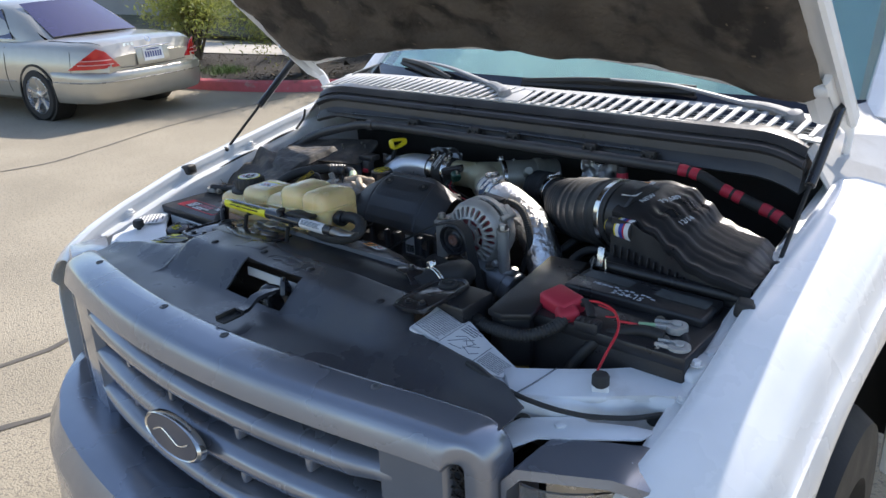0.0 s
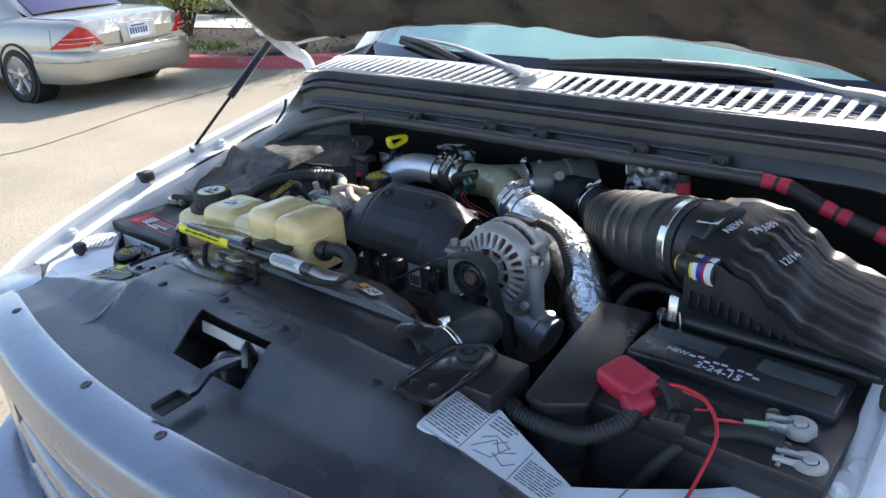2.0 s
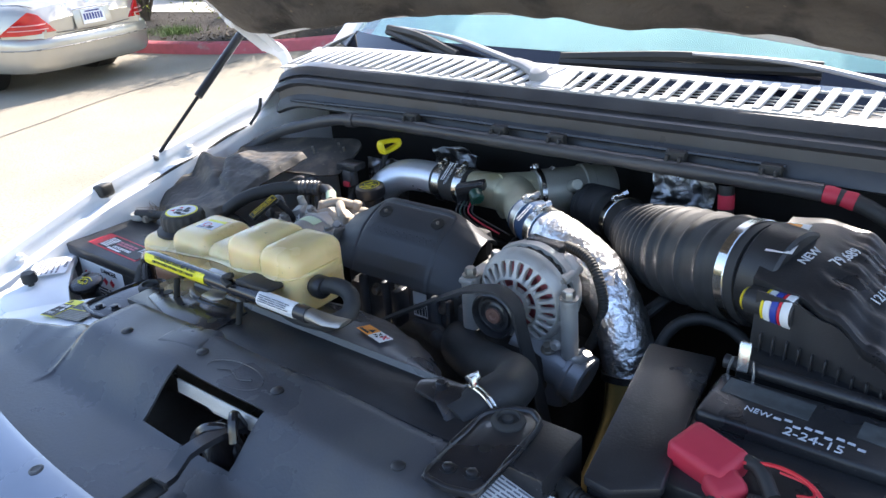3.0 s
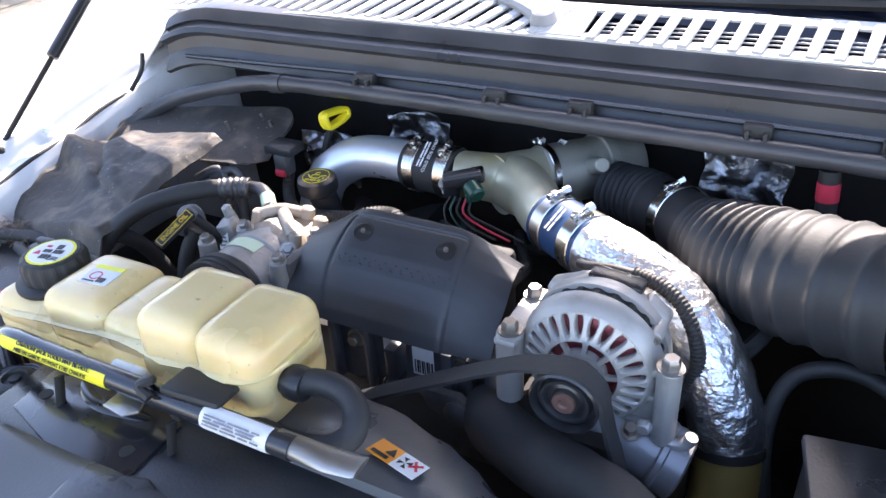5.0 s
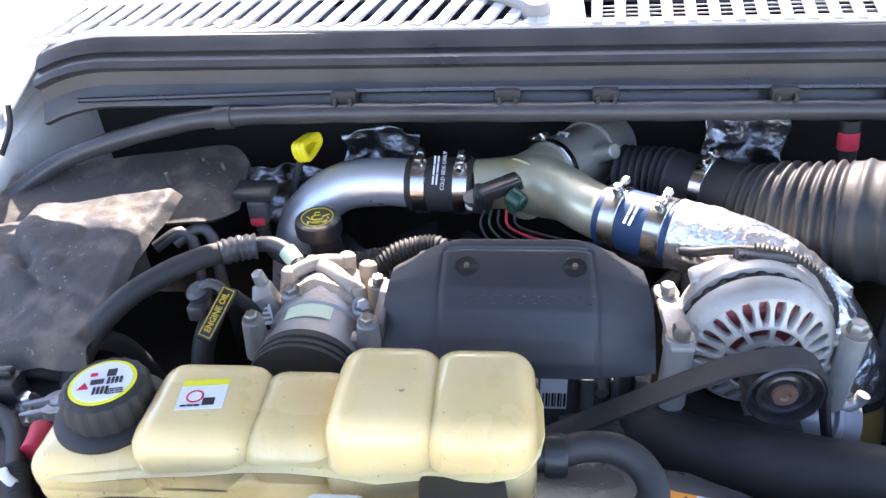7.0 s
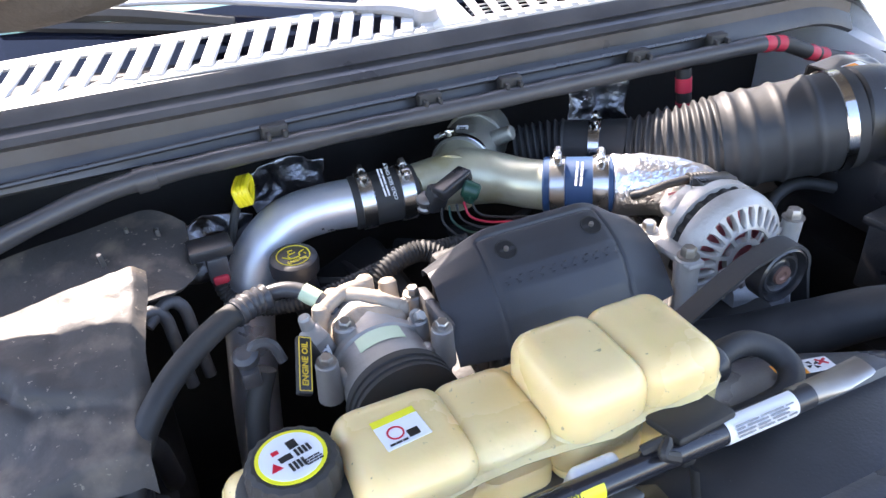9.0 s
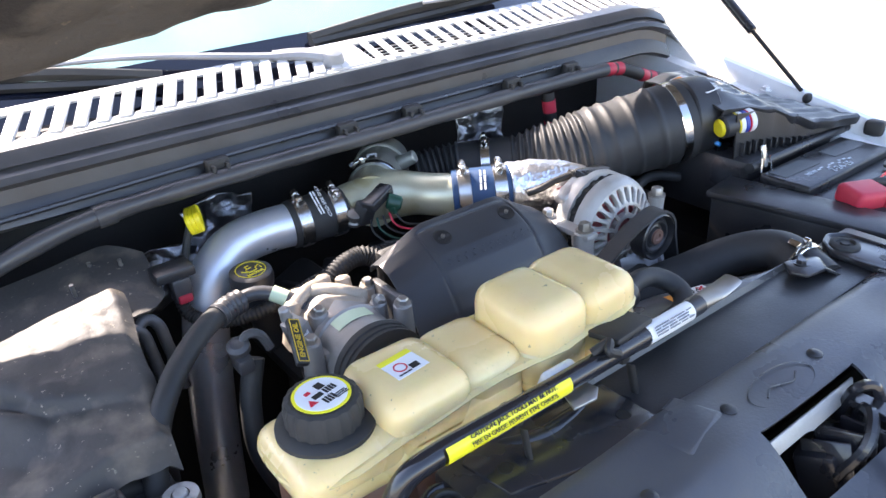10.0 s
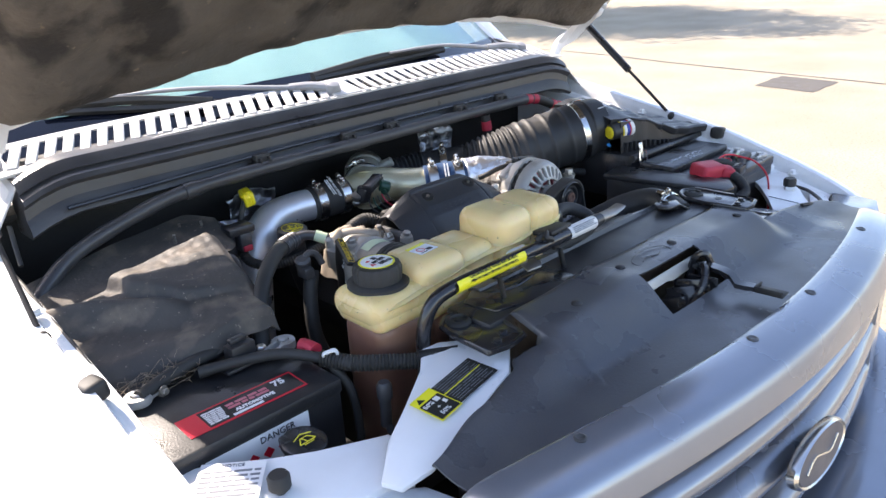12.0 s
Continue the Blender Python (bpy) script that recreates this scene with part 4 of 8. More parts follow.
# radiator support wings
for sgn in (-1, 1):
    bm = bmn()
    out = [(0.520, 0.285), (0.581, 0.225), (0.632, 0.252), (0.709, 0.300), (0.763, 0.353), (0.815, 0.372), (0.822, 0.44), (0.81, 0.535), (0.779, 0.482), (0.735, 0.437), (0.668, 0.378), (0.597, 0.328), (0.546, 0.296)]
    if sgn < 0:
        out = [(0.574, 0.319), (0.587, 0.285), (0.62, 0.238), (0.735, 0.25), (0.80, 0.33), (0.815, 0.42), (0.822, 0.474), (0.738, 0.407), (0.668, 0.357)]
    wz = 1.122 if sgn > 0 else 1.104
    slab(bm, [V((sgn * x, y, wz + 0.02 * (y - .3))) for x, y in out], (0, 0, 1), 0.012, 0.004)
    w = part("support_wing", bm, M_WHITE_IN, truck, "white radiator support wing")
    front = ((.575, .222), (.632, .252), (.709, .300), (.763, .353), (.815, .366)) if sgn > 0 else ((.587, .262), (.632, .246), (.69, .243), (.74, .256), (.80, .33))
    bm = bmn()
    fx = [p[0] for p in front]

    def lip_pt(u, v):
        x = fx[0] + (fx[-1] - fx[0]) * u
        y = interp(x, front)
        bulge = .009 * math.sin(math.pi * min(1, v * 1.4)) * (.85 + .15 * math.sin(u * 9))
        return (sgn * x, y + .003 - bulge - .008 * v, wz + .0085 + .02 * (y - .3) - .062 * v ** 1.25)
    sheet(bm, lip_pt, 40, 8, .003)
    part("wing_lip", bm, M_WHITE_IN, w, "rolled front lip of the support")
    if sgn > 0:
        bm = bmn()
        tube(bm, [(.590, .228, 1.1355), (.597, .27, 1.1365), (.602, .328, 1.1375)], .0012, 6, 10)
        part("seam", bm, M_INKGREY, w, "dark seam between the welded panels")
        # No opening is cut: black ovals paint the shade of two holes.
        for hx, hy, hz in ((.608, .222, 1.098), (.778, .340, 1.102)):
            bm = bmn()
            lathe(bm, (0, 0, 0), (0, 0, 1), [(.011, 0), (.011, .002)], 20)
            for v_ in bm.verts:
                v_.co.x *= 1.25
            bmesh.ops.transform(bm, matrix=plane_m((hx, hy - .004, hz), (.85, .5, 0), (.5, -.84, .25)), verts=bm.verts)
            part("lip_hole", bm, M_INKSHADE, w, "black oval disc painting the shade of a hole")
        bm = bmn()
        box(bm, (.806, .452, 1.150), (.040, .090, .030), .008, eul(14, 0, -22), 3)
        part("corner_gusset", bm, M_WHITE_IN, w, "white folded corner gusset")
        for gx, gyy in ((.800, .43), (.806, .47)):
            part("gusset_bolt", bolt(bmn(), (gx, gyy, 1.164), (0, 0, 1), .008, .007), M_WHITE_IN, w)
        bm = bmn()
        box(bm, (.690, .318, 1.1385), (.028, .022, .010), .003, eul(0, 0, 30))
        part("bumper_clip", bm, M_LABEL, w, "white plastic clip under the rubber bumper")
    bm = bmn()
    hb = (0.690, 0.318) if sgn > 0 else (-0.742, 0.326)
    cyl(bm, (*hb, wz + .004), (*hb, wz + .024), 0.006, bev=.001)
    lathe(bm, (*hb, wz + .019), (0, 0, 1), [(.012, 0), (.0145, .003), (.0145, .017), (.012, .021)], 14)
    part("hood_bumper", bm, M_RUBBER, truck, "black rubber hood bumper on a threaded stud")
    bm = bmn()
    bo = ((.352, .236, 1.171), (.338, .335, 1.169), (.362, .358, 1.162), (.455, .328, 1.138), (.556, .307, 1.106), (.568, .262, 1.105), (.545, .240, 1.118)) if sgn > 0 else ((.340, .315, 1.160), (.365, .285, 1.160), (.412, .243, 1.157), (.50, .226, 1.143), (.60, .205, 1.124), (.645, .212, 1.117), (.655, .240, 1.117), (.600, .290, 1.124), (.545, .318, 1.134), (.480, .352, 1.148), (.445, .392, 1.154), (.415, .385, 1.157))
    slab(bm, [V((sgn * x, y, z)) for x, y, z in bo], (0, 0, 1), 0.008, 0.003)
    br = part("support_brace", bm, M_WHITE_IN, truck, "white diagonal radiator brace")

# hood: white skin with a felt liner, propped open by two gas struts
HO, HD, HN = V((0, 1.075, 1.462)), V((0, -0.745, 0.667)), V((0, -0.667, -0.745))


def hood_pt(x, d, n=0.0):
    """d: along the hood from its hinge edge; n: off its underside."""
    crown = 0.06 * (1 - (x / 0.85) ** 2)
    return HO + V((x, 0, 0)) + HD * d + HN * (n - crown * 0.8) + V((0, 0, 0.01 * (1 - (x / .85) ** 2)))


def hood_w(d):
    return 0.845 - 0.05 * d - 0.12 * max(0, d - 0.75) ** 2


def hood_start(x):
    """The skin's rear edge bows away from the cowl in the middle."""
    return 0.084 - 0.072 * min(1.0, (x / .8) ** 2)


bm = bmn()


def skin(u, v):
    x = (2 * u - 1) * hood_w(v * 1.22)
    d = hood_start(x) + v * (1.22 - hood_start(x))
    return hood_pt(x, d, 0.0)


sheet(bm, skin, 30, 24, 0.006)
hood = part("hood", bm, M_WHITE, truck, "raised white hood")
for sgn in (-1, 1):
    bm = bmn()

    def hf(u, v):
        d = -0.01 + 1.2 * v
        w = hood_w(d)
        prof = [(1.0, 0.0), (1.0, 0.026), (0.992, 0.034), (0.972, 0.024), (0.955, 0.024), (0.925, 0.040), (0.90, 0.036)]
        k = u * 6
        i = min(int(k), 5)
        a = k - i
        return hood_pt(sgn * w * (prof[i][0] + (prof[i + 1][0] - prof[i][0]) * a), d, prof[i][1] + (prof[i + 1][1] - prof[i][1]) * a)
    sheet(bm, hf, 18, 24, 0.004)
    part("hood_frame", bm, M_WHITE_IN, hood, "white inner hood frame")
    bm = bmn()
    tube(bm, [(sgn * 0.82, 1.13, 1.36), (sgn * 0.825, 1.11, 1.42), hood_pt(sgn * 0.82, 0.02, .025), hood_pt(sgn * 0.81, 0.16, .03)], 0.018, 10, squash=.45)
    box(bm, hood_pt(sgn * .80, .13, .03), (0.03, 0.05, 0.03), 0.008, eul(40, 0, 0))
    hinge = part("hood_hinge", bm, M_WHITE_IN, hood, "white hood hinge arm")
bm = bmn()
sheet(bm, lambda u, v: hood_pt(-.77 + 1.54 * u, hood_start(-.77 + 1.54 * u) + .004 + .05 * v, .006 + .022 * math.sin(v * 3.14)), 40, 6, .003)
part("hood_rear_flange", bm, M_WHITE_IN, hood, "white rolled rear flange of the hood")
bm = bmn()


def liner(u, v):
    x = (2 * u - 1) * (0.80 - 0.05 * v)
    corner = max(0, abs(2 * u - 1) - 0.88) / 0.12
    d0 = hood_start(x) + 0.046 + 0.05 * corner ** 2 + 0.004 * noise.noise(V((x * 5, 0, 0)))
    d = d0 + v * (1.10 - d0)
    p = V((x, d, 0))
    n = 0.050 + 0.022 * noise.noise(p * 3.0) + 0.014 * noise.noise(p * 9 + V((3, 1, 0))) + 0.006 * noise.noise(p * 26)
    edge = min(u, 1 - u, v, 1 - v)
    return hood_pt(x, d, n * min(1, edge * 22 + 0.6))


sheet(bm, liner, 90, 70, 0.006)
part("hood_liner", bm, M_FELT, hood, "dark stained felt hood liner")
for sgn in (-1, 1):
    a, b = V((sgn * 0.843 - .018, 0.714, 1.242)), V((sgn * 0.835 - .010, 1.03, 1.502))
    bm = bmn()
    cyl(bm, a.lerp(b, .05), a.lerp(b, .52), 0.0042, seg=12)
    st = part("gas_strut", bm, M_DARK, truck, "black gas strut holding the hood")
    bm = bmn()
    cyl(bm, a.lerp(b, .45), a.lerp(b, .97), 0.0105, seg=16, bev=.002)
    part("strut_tube", bm, M_STEELBLACK, st)
    for q in (a, b):
        bm = bmn()
        bmesh.ops.create_uvsphere(bm, u_segments=14, v_segments=8, radius=0.012, matrix=Matrix.Translation(q))
        cyl(bm, q, q + V((0, 0, -.018)), .006, seg=10)
        part("ball_socket", bm, M_RUBBER, st)

# cowl: weather seal beam, slotted panel, firewall
bm = bmn()


def seal_sec(x):
    e = max(0, (abs(x) - 0.66) / 0.10)
    dz, dy = -0.022 * e * e, -0.006 * e
    return [(y + dy, z + dz) for y, z in ((1.10, 1.412), (1.072, 1.413), (1.056, 1.409), (1.046, 1.400), (1.040, 1.392), (1.047, 1.389), (1.040, 1.386), (1.030, 1.382), (1.024, 1.374), (1.030, 1.369), (1.038, 1.364), (1.036, 1.345), (1.026, 1.330), (1.022, 1.318), (1.030, 1.312), (1.10, 1.312))]


loft(bm, [[V((x, y, z)) for y, z in seal_sec(x)] for x in [-0.765 + 1.53 * i / 50 for i in range(51)]])
cowl_beam = part("cowl_seal", bm, M_SEAL, truck, "grey weather seal along the cowl edge", 25)


def cowl_y(x, v):
    return 1.066 + (0.076 + 0.03 * (x / .75) ** 2) * v + 0.012 * (x / .75) ** 2


def cowl_z(x, v):
    return 1.412 + 0.022 * v - 0.02 * (x / .8) ** 4


bm = bmn()
sheet(bm, lambda u, v: (-0.79 + 1.58 * u, cowl_y(-0.79 + 1.58 * u, -0.1 + .28 * v), cowl_z(-0.79 + 1.58 * u, v * .1) + .002), 50, 2, 0.004)
cowl = part("cowl_panel", bm, M_COWL, truck, "dusty white slotted cowl panel")
bm = bmn()
sheet(bm, lambda u, v: (-0.79 + 1.58 * u, cowl_y(-0.79 + 1.58 * u, .92 + .24 * v), cowl_z(-0.79 + 1.58 * u, .95 + .2 * v) + .002), 50, 2, 0.004)
part("cowl_edge", bm, M_COWL, cowl)
bm = bmn()
box(bm, (0, 1.13, 1.392), (1.5, 0.13, 0.006), 0.002)
part("cowl_tray", bm, M_DARK, cowl, "dark tray under the slots")
slat_mesh = {}
XS = [-.765 + .0315 * i for i in range(24)] + [.035 + .0315 * i for i in range(24)]
for x in XS:
    wide = x < 0
    if wide not in slat_mesh:
        ob = part("slat", box(bmn(), (0, 0, 0), (0.0190 if wide else 0.0150, 0.096, 0.006), 0.002, None, 1), M_COWL, cowl)
        slat_mesh[wide] = ob.data
    else:
        ob = new("slat", slat_mesh[wide])
        ob.parent = cowl
    c = V((x, cowl_y(x, .52), cowl_z(x, .55) + .002))
    ob.matrix_basis = Matrix.Translation(c) @ Euler((radians(14), 0, radians(-24 if wide else -5))).to_matrix().to_4x4()
for k in range(5):
    bm = bmn()
    tube(bm, [(x, cowl_y(x, .18 + .13 * k), cowl_z(x, .18 + .13 * k) - .006) for x in (0.03, .2, .4, .6, .76)], .0013, 6, 30)
    part("cross_bar", bm, M_COWL, cowl)
bm = bmn()
box(bm, (-0.02, 1.110, 1.425), (0.075, 0.095, 0.006), 0.002, eul(13, 0, 0))
part("cowl_joint", bm, M_COWL, cowl)
for sgn in (-1, 1):
    bm = bmn()
    slab(bm, [V((sgn * x, y, z)) for x, y, z in ((0.755, 1.05, 1.385), (0.75, 1.20, 1.425), (0.80, 1.36, 1.43), (0.99, 1.40, 1.335), (0.985, 1.20, 1.305), (0.88, 1.10, 1.295), (0.83, 1.02, 1.29))], (0, 0, 1), 0.006, 0.002)
    part("cowl_corner", bm, M_COWL, cowl, "white corner of the cowl")
bm = bmn()
box(bm, (-.01, 1.25, 0.93), (1.66, 0.02, 0.80), 0.004)
box(bm, (0, 1.17, 1.318), (1.58, 0.17, 0.012), 0.003)
part("firewall", bm, M_DARK, truck, "dark firewall behind the engine")
bm = bmn()
box(bm, (0, 0.78, 0.52), (1.58, 1.1, 0.02), 0.004)
part("undertray", bm, M_DARK, truck, "dark tray under the engine")

# windshield, cab
def ws(x, s, n=0.0):
    return V((x, 1.168 + 0.15 * (x / .8) ** 2 + 0.66 * s, 1.428 + 0.50 * s - 0.03 * (x / .8) ** 2 + n))


bm = bmn()
sheet(bm, lambda u, v: ws((2 * u - 1) * (0.82 - .08 * v), .047 + .953 * v), 30, 14, 0.005)
wsh = part("windshield", bm, M_WINDSHIELD, truck, "pale green windshield glass")
wsh.visible_shadow = False
bm = bmn()
sheet(bm, lambda u, v: ws((2 * u - 1) * .83, -.06 + .112 * v + .03 * v * abs(2 * u - 1) ** 6, .002), 30, 3, 0.005)
part("windshield_band", bm, M_FRIT, wsh, "black band at the foot of the glass")
# Added panel behind the glass; its pale colour makes the windshield bright.
bm = bmn()
sheet(bm, lambda u, v: ws((2 * u - 1) * (.78 - .08 * v), .055 + .89 * v, -.05 - .01 * math.sin(u * 40)), 60, 8, 0.004)
part("glass_backing", bm, M_GLASSBACK, truck, "pale blue-green panel added behind the glass")
bm = bmn()
box(bm, (0, 2.55, 1.93), (1.5, 1.45, 0.05), 0.02)
part("roof", bm, M_WHITE, truck, "white cab roof")
for sgn in (-1, 1):
    bm = bmn()
    tube(bm, [ws(sgn * .83, 0), ws(sgn * .80, .5), ws(sgn * .755, 1.0), (sgn * .74, 2.1, 1.945)], 0.035, 8, squash=.6)
    part("a_pillar", bm, M_WHITE, truck, "white windshield pillar")
    bm = bmn()
    box(bm, (sgn * 0.985, 2.2, 0.88), (0.05, 1.6, 0.9), 0.02)
    part("door", bm, M_WHITE, truck, "white cab door")
    bm = bmn()
    box(bm, (sgn * 0.865, 2.45, 1.62), (0.012, 1.35, 0.56), 0.004, eul(0, -sgn * 22, 0))
    part("side_glass", bm, M_TINT, truck, "dark cab side glass")
bm = bmn()
box(bm, (0, 3.25, 1.35), (1.7, 0.06, 1.15), 0.02)
part("cab_back", bm, M_WHITE, truck, "white back of the cab")


def wiper(name, piv, elbow, tip, b0, b1, lab):
    bm = bmn()
    tube(bm, [piv, V(piv).lerp(V(elbow), .5) + V((0, 0, .004)), elbow], lambda s: 0.019 - .006 * s, 10, squash=.7)
    lathe(bm, V(piv) - V((0, 0, .02)), (0, -.3, 1), [(.02, 0), (.021, .02), (.016, .034), (.006, .038)], 16)
    a = part("wiper", bm, M_WIPER, truck, lab)
    bm = bmn()
    tube(bm, [elbow, V(elbow).lerp(V(tip), .5) + V((0, 0, .012)), tip], lambda s: 0.0105 - .005 * s, 8, squash=.6)
    part("wiper_arm", bm, M_WIPER, a)
    bm = bmn()
    tube(bm, [b0, V(b0).lerp(V(b1), .5) + V((0, 0, .010)), b1], 0.008, 6, squash=1.3)
    tube(bm, [V(b0) + V((0, -.004, -.008)), V(b0).lerp(V(b1), .5) + V((0, -.004, -.008)), V(b1) + V((0, -.004, -.008))], 0.010, 6, squash=.8)
    part("wiper_blade", bm, M_RUBBER, a, "black wiper blade")


wiper("wiper", (-0.050, 1.100, 1.428), (-0.135, 1.143, 1.440), (-0.57, 1.290, 1.468), (-0.62, 1.302, 1.462), (-0.31, 1.178, 1.436), "grey wiper parked on the windshield")
wiper("wiper", (0.70, 1.165, 1.424), (0.58, 1.185, 1.440), (0.22, 1.198, 1.470), (0.44, 1.228, 1.456), (-0.045, 1.176, 1.450), "grey wiper parked on the windshield")
# ---- engine bay: radiator end ----
def gshield(x, v):
    """Moulded cover between grille and radiator; v from the nose (0) to its rear edge (1)."""
    ax = abs(x + 0.01)
    y0 = gy(x) + 0.016
    if x > 0:
        y1 = interp(x, [(.30, .318), (.345, .262), (.40, .240), (.50, .232), (.567, .218), (.64, .190)])
        side = interp(x, [(.30, 1), (.36, 0)])
    else:
        y1 = interp(-x, [(.328, .318), (.337, .252), (.392, .258), (.412, .238), (.50, .221), (.62, .196)])
        side = interp(-x, [(.322, 1), (.345, .30), (.40, .12), (.45, 0)])
    y = y0 + (y1 - y0) * v
    t = min(1.0, max(0.0, (y - 0.150) / 0.092))
    t = t * t * (3 - 2 * t)
    z = 1.152 - 0.014 * max(0, (ax - .45) / .2) + (0.020 + 0.035 * side) * t
    z += 0.006 * math.exp(-((x + .15) / .06) ** 2) * t - 0.006 * math.exp(-((x - .25) / .08) ** 2) * t
    z -= 0.006 * max(0, (v - .96) / .04)
    return V((x, y, z))


shield = thing("radiator_cover", (0, 0.2, 1.15), "black moulded plastic cover between grille and radiator", "engine cover")
bm = bmn()
NX, NV = 140, 30
vs = [[bm.verts.new(gshield(-0.61 + 1.24 * i / NX, j / NV)) for j in range(NV + 1)] for i in range(NX + 1)]
for i in range(NX):
    for j in range(NV):
        c = gshield(-0.61 + 1.24 * (i + .5) / NX, (j + .5) / NV)
        if -0.106 < c.x < 0.070 and 0.170 < c.y < 0.230:
            continue
        bm.faces.new((vs[i][j], vs[i + 1][j], vs[i + 1][j + 1], vs[i][j + 1]))
bmesh.ops.delete(bm, geom=[v for v in bm.verts if not v.link_faces], context="VERTS")
bmesh.ops.solidify(bm, geom=bm.faces[:], thickness=0.003)
part("cover_panel", bm, M_SHIELD, shield, "", 50)
for x, y in ((0.056, 0.268), (-0.100, 0.272), (0.27, 0.25), (-0.25, 0.25)):
    bm = bmn()
    vv = (y - gy(x) - .016) / (0.318 - gy(x) - .016)
    lathe(bm, gshield(x, vv), (0, 0, 1), [(.0085, -.001), (.0085, .0015), (.006, .0035), (.002, .004)], 16)
    part("push_pin", bm, M_BLACK, shield)
EMB = plane_m(gshield(-0.02, .80) + V((0, 0, .0012)), (1, 0, 0), (0, -.1, 1))
bm = bmn()
tube(bm, [EMB @ V((.052 * math.cos(a), .022 * math.sin(a), 0)) for a in [2 * math.pi * i / 24 for i in range(25)]], .0008, 6, 48)
scribble(EMB, (0.050, 0.026), 0.0009, bm, 0.0)
part("embossed_oval", bm, M_SHIELD, shield, "embossed oval with a plain wavy stroke")

latch = thing("hood_latch", (-0.02, 0.19, 1.05), "steel hood latch with a black release lever", "latch")
bm = bmn()
slab(bm, [V(p) for p in ((-0.106, 0.232, 1.189), (0.070, 0.232, 1.189), (0.064, 0.224, 1.174), (-0.020, .223, 1.171), (-0.034, .225, 1.176), (-0.096, .224, 1.174))], (0, -1, .3), 0.003, 0.001)
part("latch_plate", bm, M_ALUB, latch, "bright steel plate edge")
bm = bmn()
box(bm, (0.010, 0.205, 1.10), (0.075, 0.045, 0.10), 0.008, eul(-20, 0, 12))
part("latch_body", bm, M_STEELBLACK, latch, "black latch mechanism")
for k in range(4):
    bm = bmn()
    box(bm, (-.018 + .017 * k, .200 - .003 * k, 1.135 + .010 * (k % 2)), (.006, .050, .058), .003, eul(-18 + 6 * k, 14 - 9 * k, 10), 2)
    part("latch_leaf", bm, M_STEELBLACK, latch)
bm = bmn()
tube(bm, [(-0.02, .19, 1.13), (0.0, .176, 1.168), (0.022, .185, 1.190), (.042, .205, 1.175), (.05, .21, 1.13)], .007, 8)
tube(bm, [(0.045, .228, 1.15), (0.040, .214, 1.196), (.052, .200, 1.204), (.060, .19, 1.18)], .006, 8)
part("latch_hook", bm, M_STEELBLACK, latch, "bent black latch hook")
bm = bmn()
loft(bm, [[V(p) + V(q) for q in ((-.010, 0, -.002), (.010, 0, -.002), (.010, 0, .006), (-.010, 0, .006))] for p in ((0.046, .215, 1.180), (0.040, .185, 1.186), (0.036, .160, 1.186), (0.033, .142, 1.183), (0.030, .130, 1.172), (0.035, .118, 1.170), (0.038, .098, 1.171))])
lever = part("lever", bm, M_STEELBLACK, latch, "bent steel release lever")
bm = bmn()
box(bm, (0.040, 0.078, 1.171), (0.026, 0.046, 0.004), 0.0015, eul(0, 0, 3))
box(bm, (0.028, 0.078, 1.175), (0.003, 0.046, 0.010), 0.0012, eul(0, 0, 3))
box(bm, (0.040, 0.100, 1.175), (0.026, 0.003, 0.010), 0.0012, eul(0, 0, 3))
part("lever_grip", bm, M_RUBBER, lever, "black plastic grip")

rad = thing("radiator", (0, 0.37, 0.6), "black radiator with fan shroud under the cover", "radiator")
bm = bmn()
box(bm, (0.02, 0.365, 0.905), (0.78, 0.094, 0.585), 0.006)
part("radiator_core", bm, M_BLACK, rad, "black radiator top tank")
bm = bmn()


def fan_shroud(u, v):
    x = -0.30 + 0.60 * u
    if v < .1:
        return (x, 0.395 + .1 * v, 1.188 + .17 * v)
    v = (v - .1) / .9
    back = interp(x, [(-.30, .47), (-.20, .515), (-.08, .538), (0, .535), (.075, .515), (.121, .495), (.156, .470), (.18, .446), (.205, .420), (.30, .415)])
    return (x, 0.405 + (back - .405) * v, 1.205 - 0.045 * v * v)


sheet(bm, fan_shroud, 30, 20, 0.004)
shr = part("fan_shroud", bm, M_SHIELD, rad, "black plastic fan shroud")
FL = plane_m((0.066, 0.441, 1.2052), (1, -0.27, 0), (.01, .184, 1))
bm = bmn()
patch(bm, FL, -.030, -.0115, 0.0, .0115)
lab = part("warning_label", bm, M_ORANGE, shr, "orange and white fan warning label")
bm = bmn()
patch(bm, FL, 0.0, -.0115, .030, .0115)
part("label_field", bm, M_LABEL, lab)
bm = bmn()
slab(bm, [FL @ V(p) for p in ((-.014, -.002, .0008), (-.002, -.002, .0008), (-.008, .008, .0008))], (0, 0, 1), .0004)
patch(bm, FL, -.026, -.009, -.006, -.005, .0008)
for k in range(4):
    a = k * 1.57 + .4
    slab(bm, [FL @ V((.010 + r * math.cos(a + o), r * math.sin(a + o), .0008)) for r, o in ((.001, 0), (.007, -.35), (.008, .35))], (0, 0, 1), .0004)
part("label_print", bm, M_INKSHADE, lab)
bm = bmn()
for a in (.7, 2.3):
    p = V((.021, .003, .0008))
    d = V((math.cos(a), math.sin(a), 0)) * .007
    w = V((-d.y, d.x, 0)) * .2
    slab(bm, [FL @ (p + q) for q in (-d - w, d - w, d + w, -d + w)], (0, 0, 1), .0004)
part("label_cross", bm, M_LABELR, lab)

